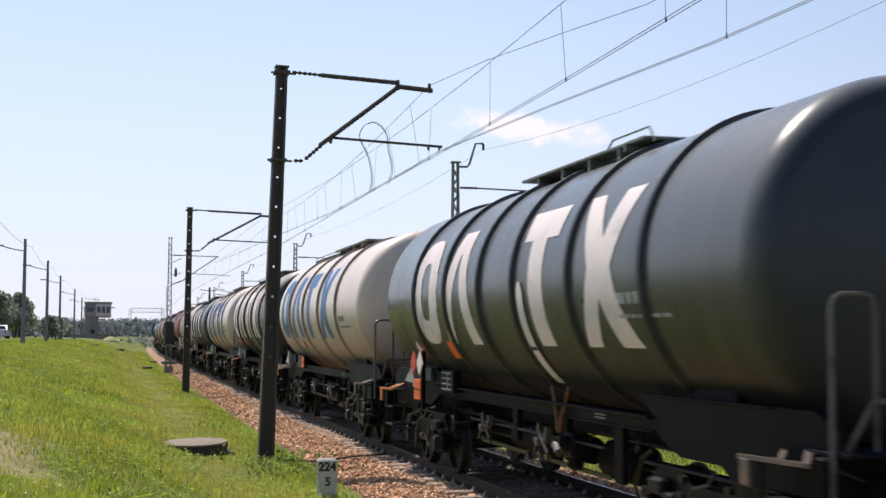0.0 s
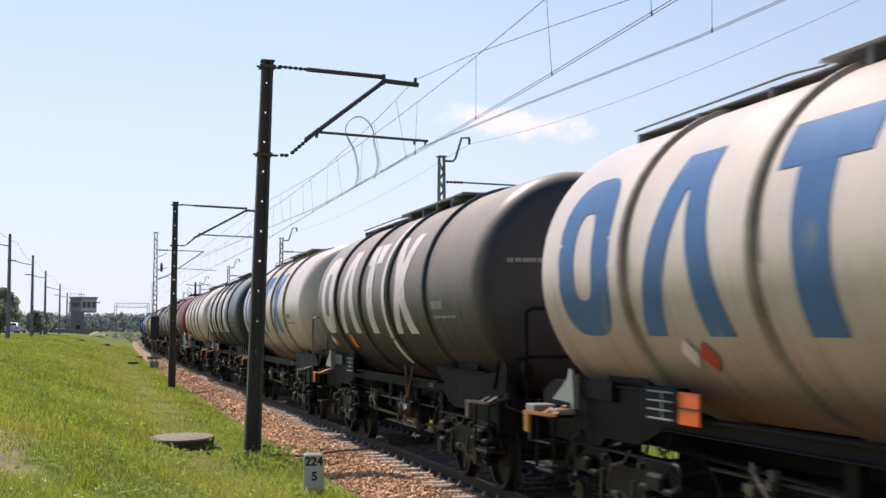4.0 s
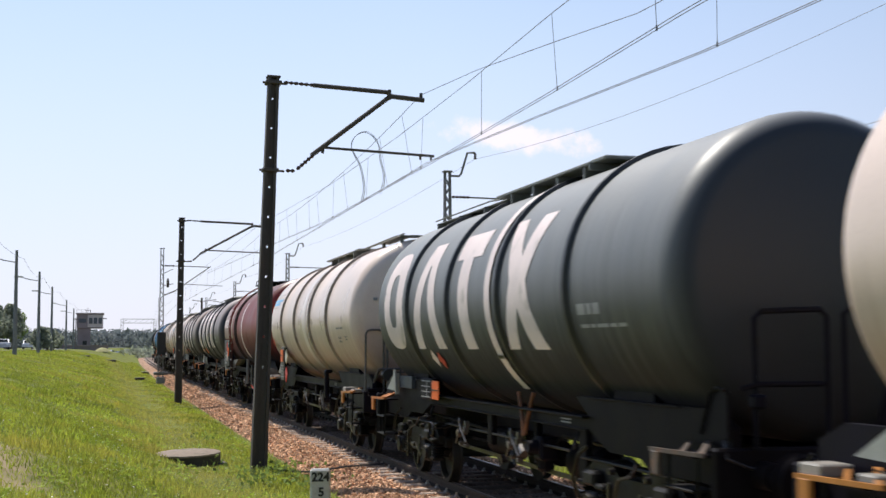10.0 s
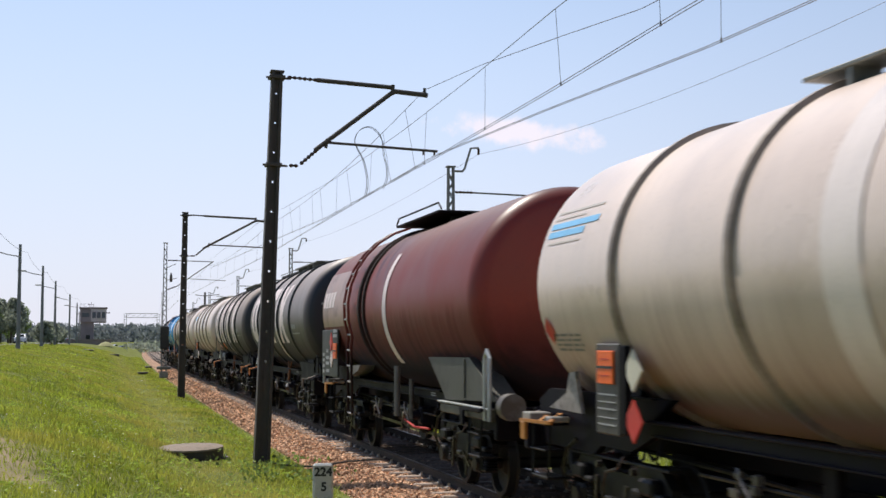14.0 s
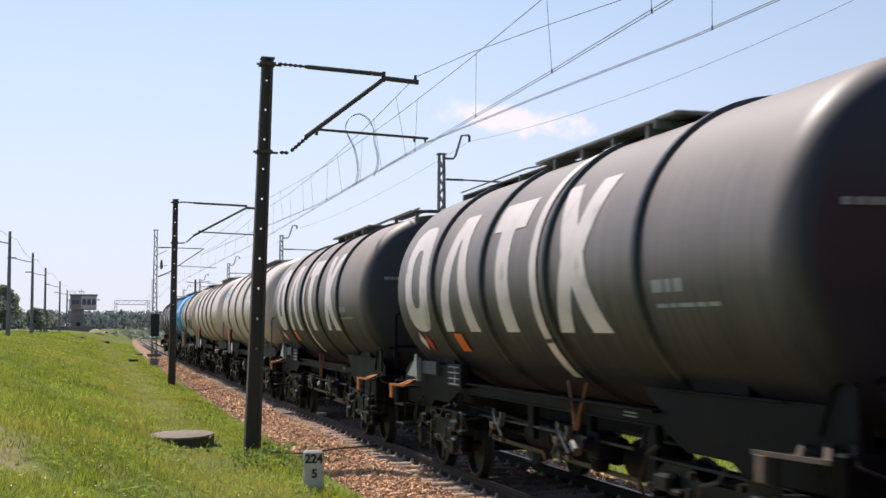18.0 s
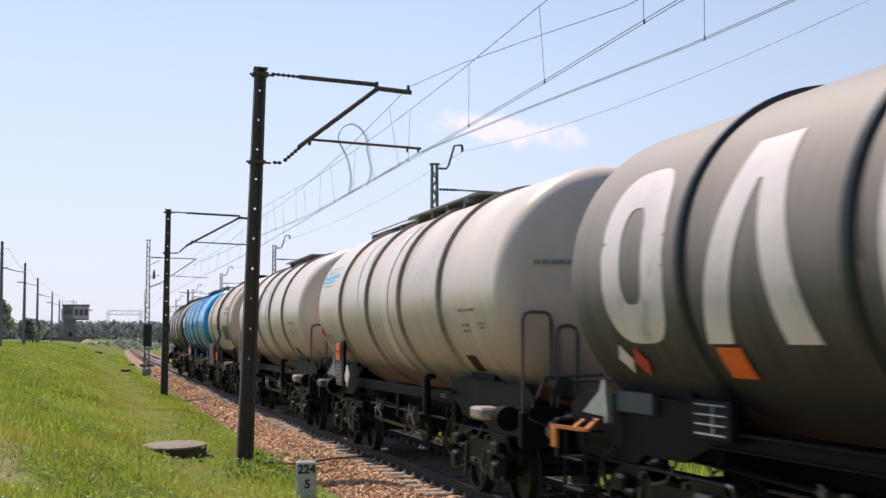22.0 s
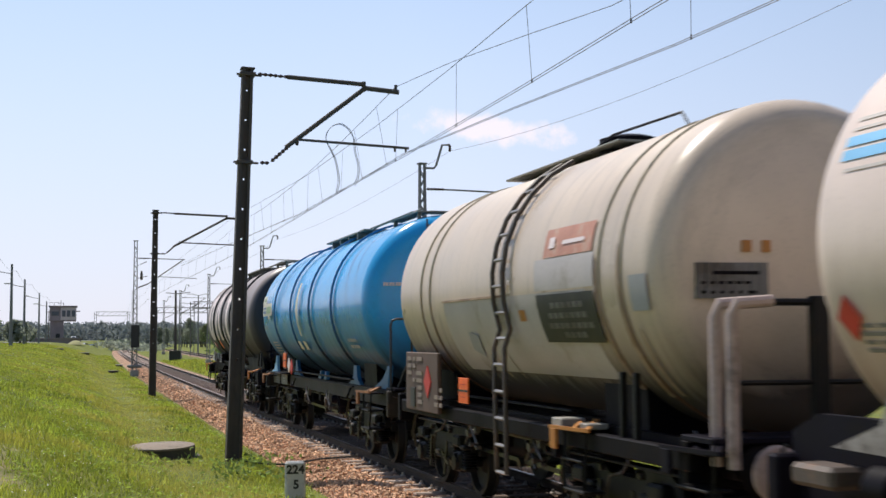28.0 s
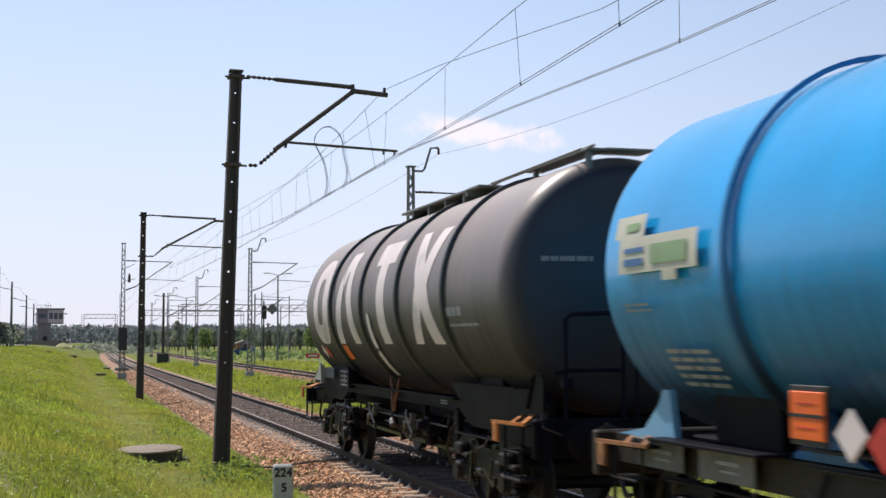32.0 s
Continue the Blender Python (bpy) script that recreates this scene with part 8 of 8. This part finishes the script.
stones("ballast_stones", 0.0, [(10, 22, -2.55, -0.85, 9500, 0.030), (22, 36, -2.5, -0.85, 8000, 0.033), (36, 60, -2.5, -0.85, 6000, 0.042), (60, 110, -2.5, -0.85, 4000, 0.06), (10, 60, 0.85, 2.5, 6000, 0.04)], "loose reddish-brown crushed stones along the near track")
stones("ballast_stones", 0.0, [(8, 36, -0.68, 0.68, 7000, 0.032), (36, 70, -0.68, 0.68, 3500, 0.045)], "oily crushed stones between the near rails, darkened for train shade", STONE_DARK)
stones("ballast_stones", 9.6, [(40, 110, -2.5, -0.85, 5000, 0.06), (60, 110, -0.7, 0.7, 1500, 0.06)], "loose reddish-brown crushed stones along the farther track")

sleeper_mesh = Geo().box(-1.28, 1.28, -0.085, 0.085, -0.36, -0.146, 0.02).mesh("sleeper")
clip_mesh = Geo().box(-0.135, -0.075, -0.06, 0.06, -0.165, -0.125, 0.012).box(0.075, 0.135, -0.06, 0.06, -0.165, -0.125, 0.012).tube([(-0.10, 0, -0.13), (-0.10, 0, -0.085)], 0.022, 6).tube([(0.10, 0, -0.13), (0.10, 0, -0.085)], 0.022, 6).mesh("fastening")
CLIP = shade("fastening_steel", (0.34, 0.31, 0.28), 0.4, 0.6, 0.3, 5, 40, 0.2)
for k in range(190):
    s = 6 + 0.6 * k
    at = Matrix.Translation(lane(0, s, 0.004 * rg.normal())) @ pose(0, 0, 0, 0, 0, rg.normal() * 0.5)
    slp = part("sleeper", sleeper_mesh, SLEEPER, near_track, at=at)
    if k < 125:
        for x in (-0.7525, 0.7525):
            part("fastening", clip_mesh, CLIP, slp, at=pose(x, 0, 0))
rest, rest2 = Geo(), Geo()
for k in range(190, 480):
    p = lane(0, 6 + 0.6 * k)
    rest.box(p.x - 1.28, p.x + 1.28, p.y - 0.12, p.y + 0.12, -0.36, -0.163)
tagged(part("sleepers", rest, SLEEPER, near_track), kind="stuff")
for k in range(420):
    p = lane(9.6, 30 + 0.6 * k)
    rest2.box(p.x - 1.28, p.x + 1.28, p.y - 0.12, p.y + 0.12, -0.36, -0.163)
tagged(part("sleepers", rest2, SLEEPER, far_track), kind="stuff")

motions()
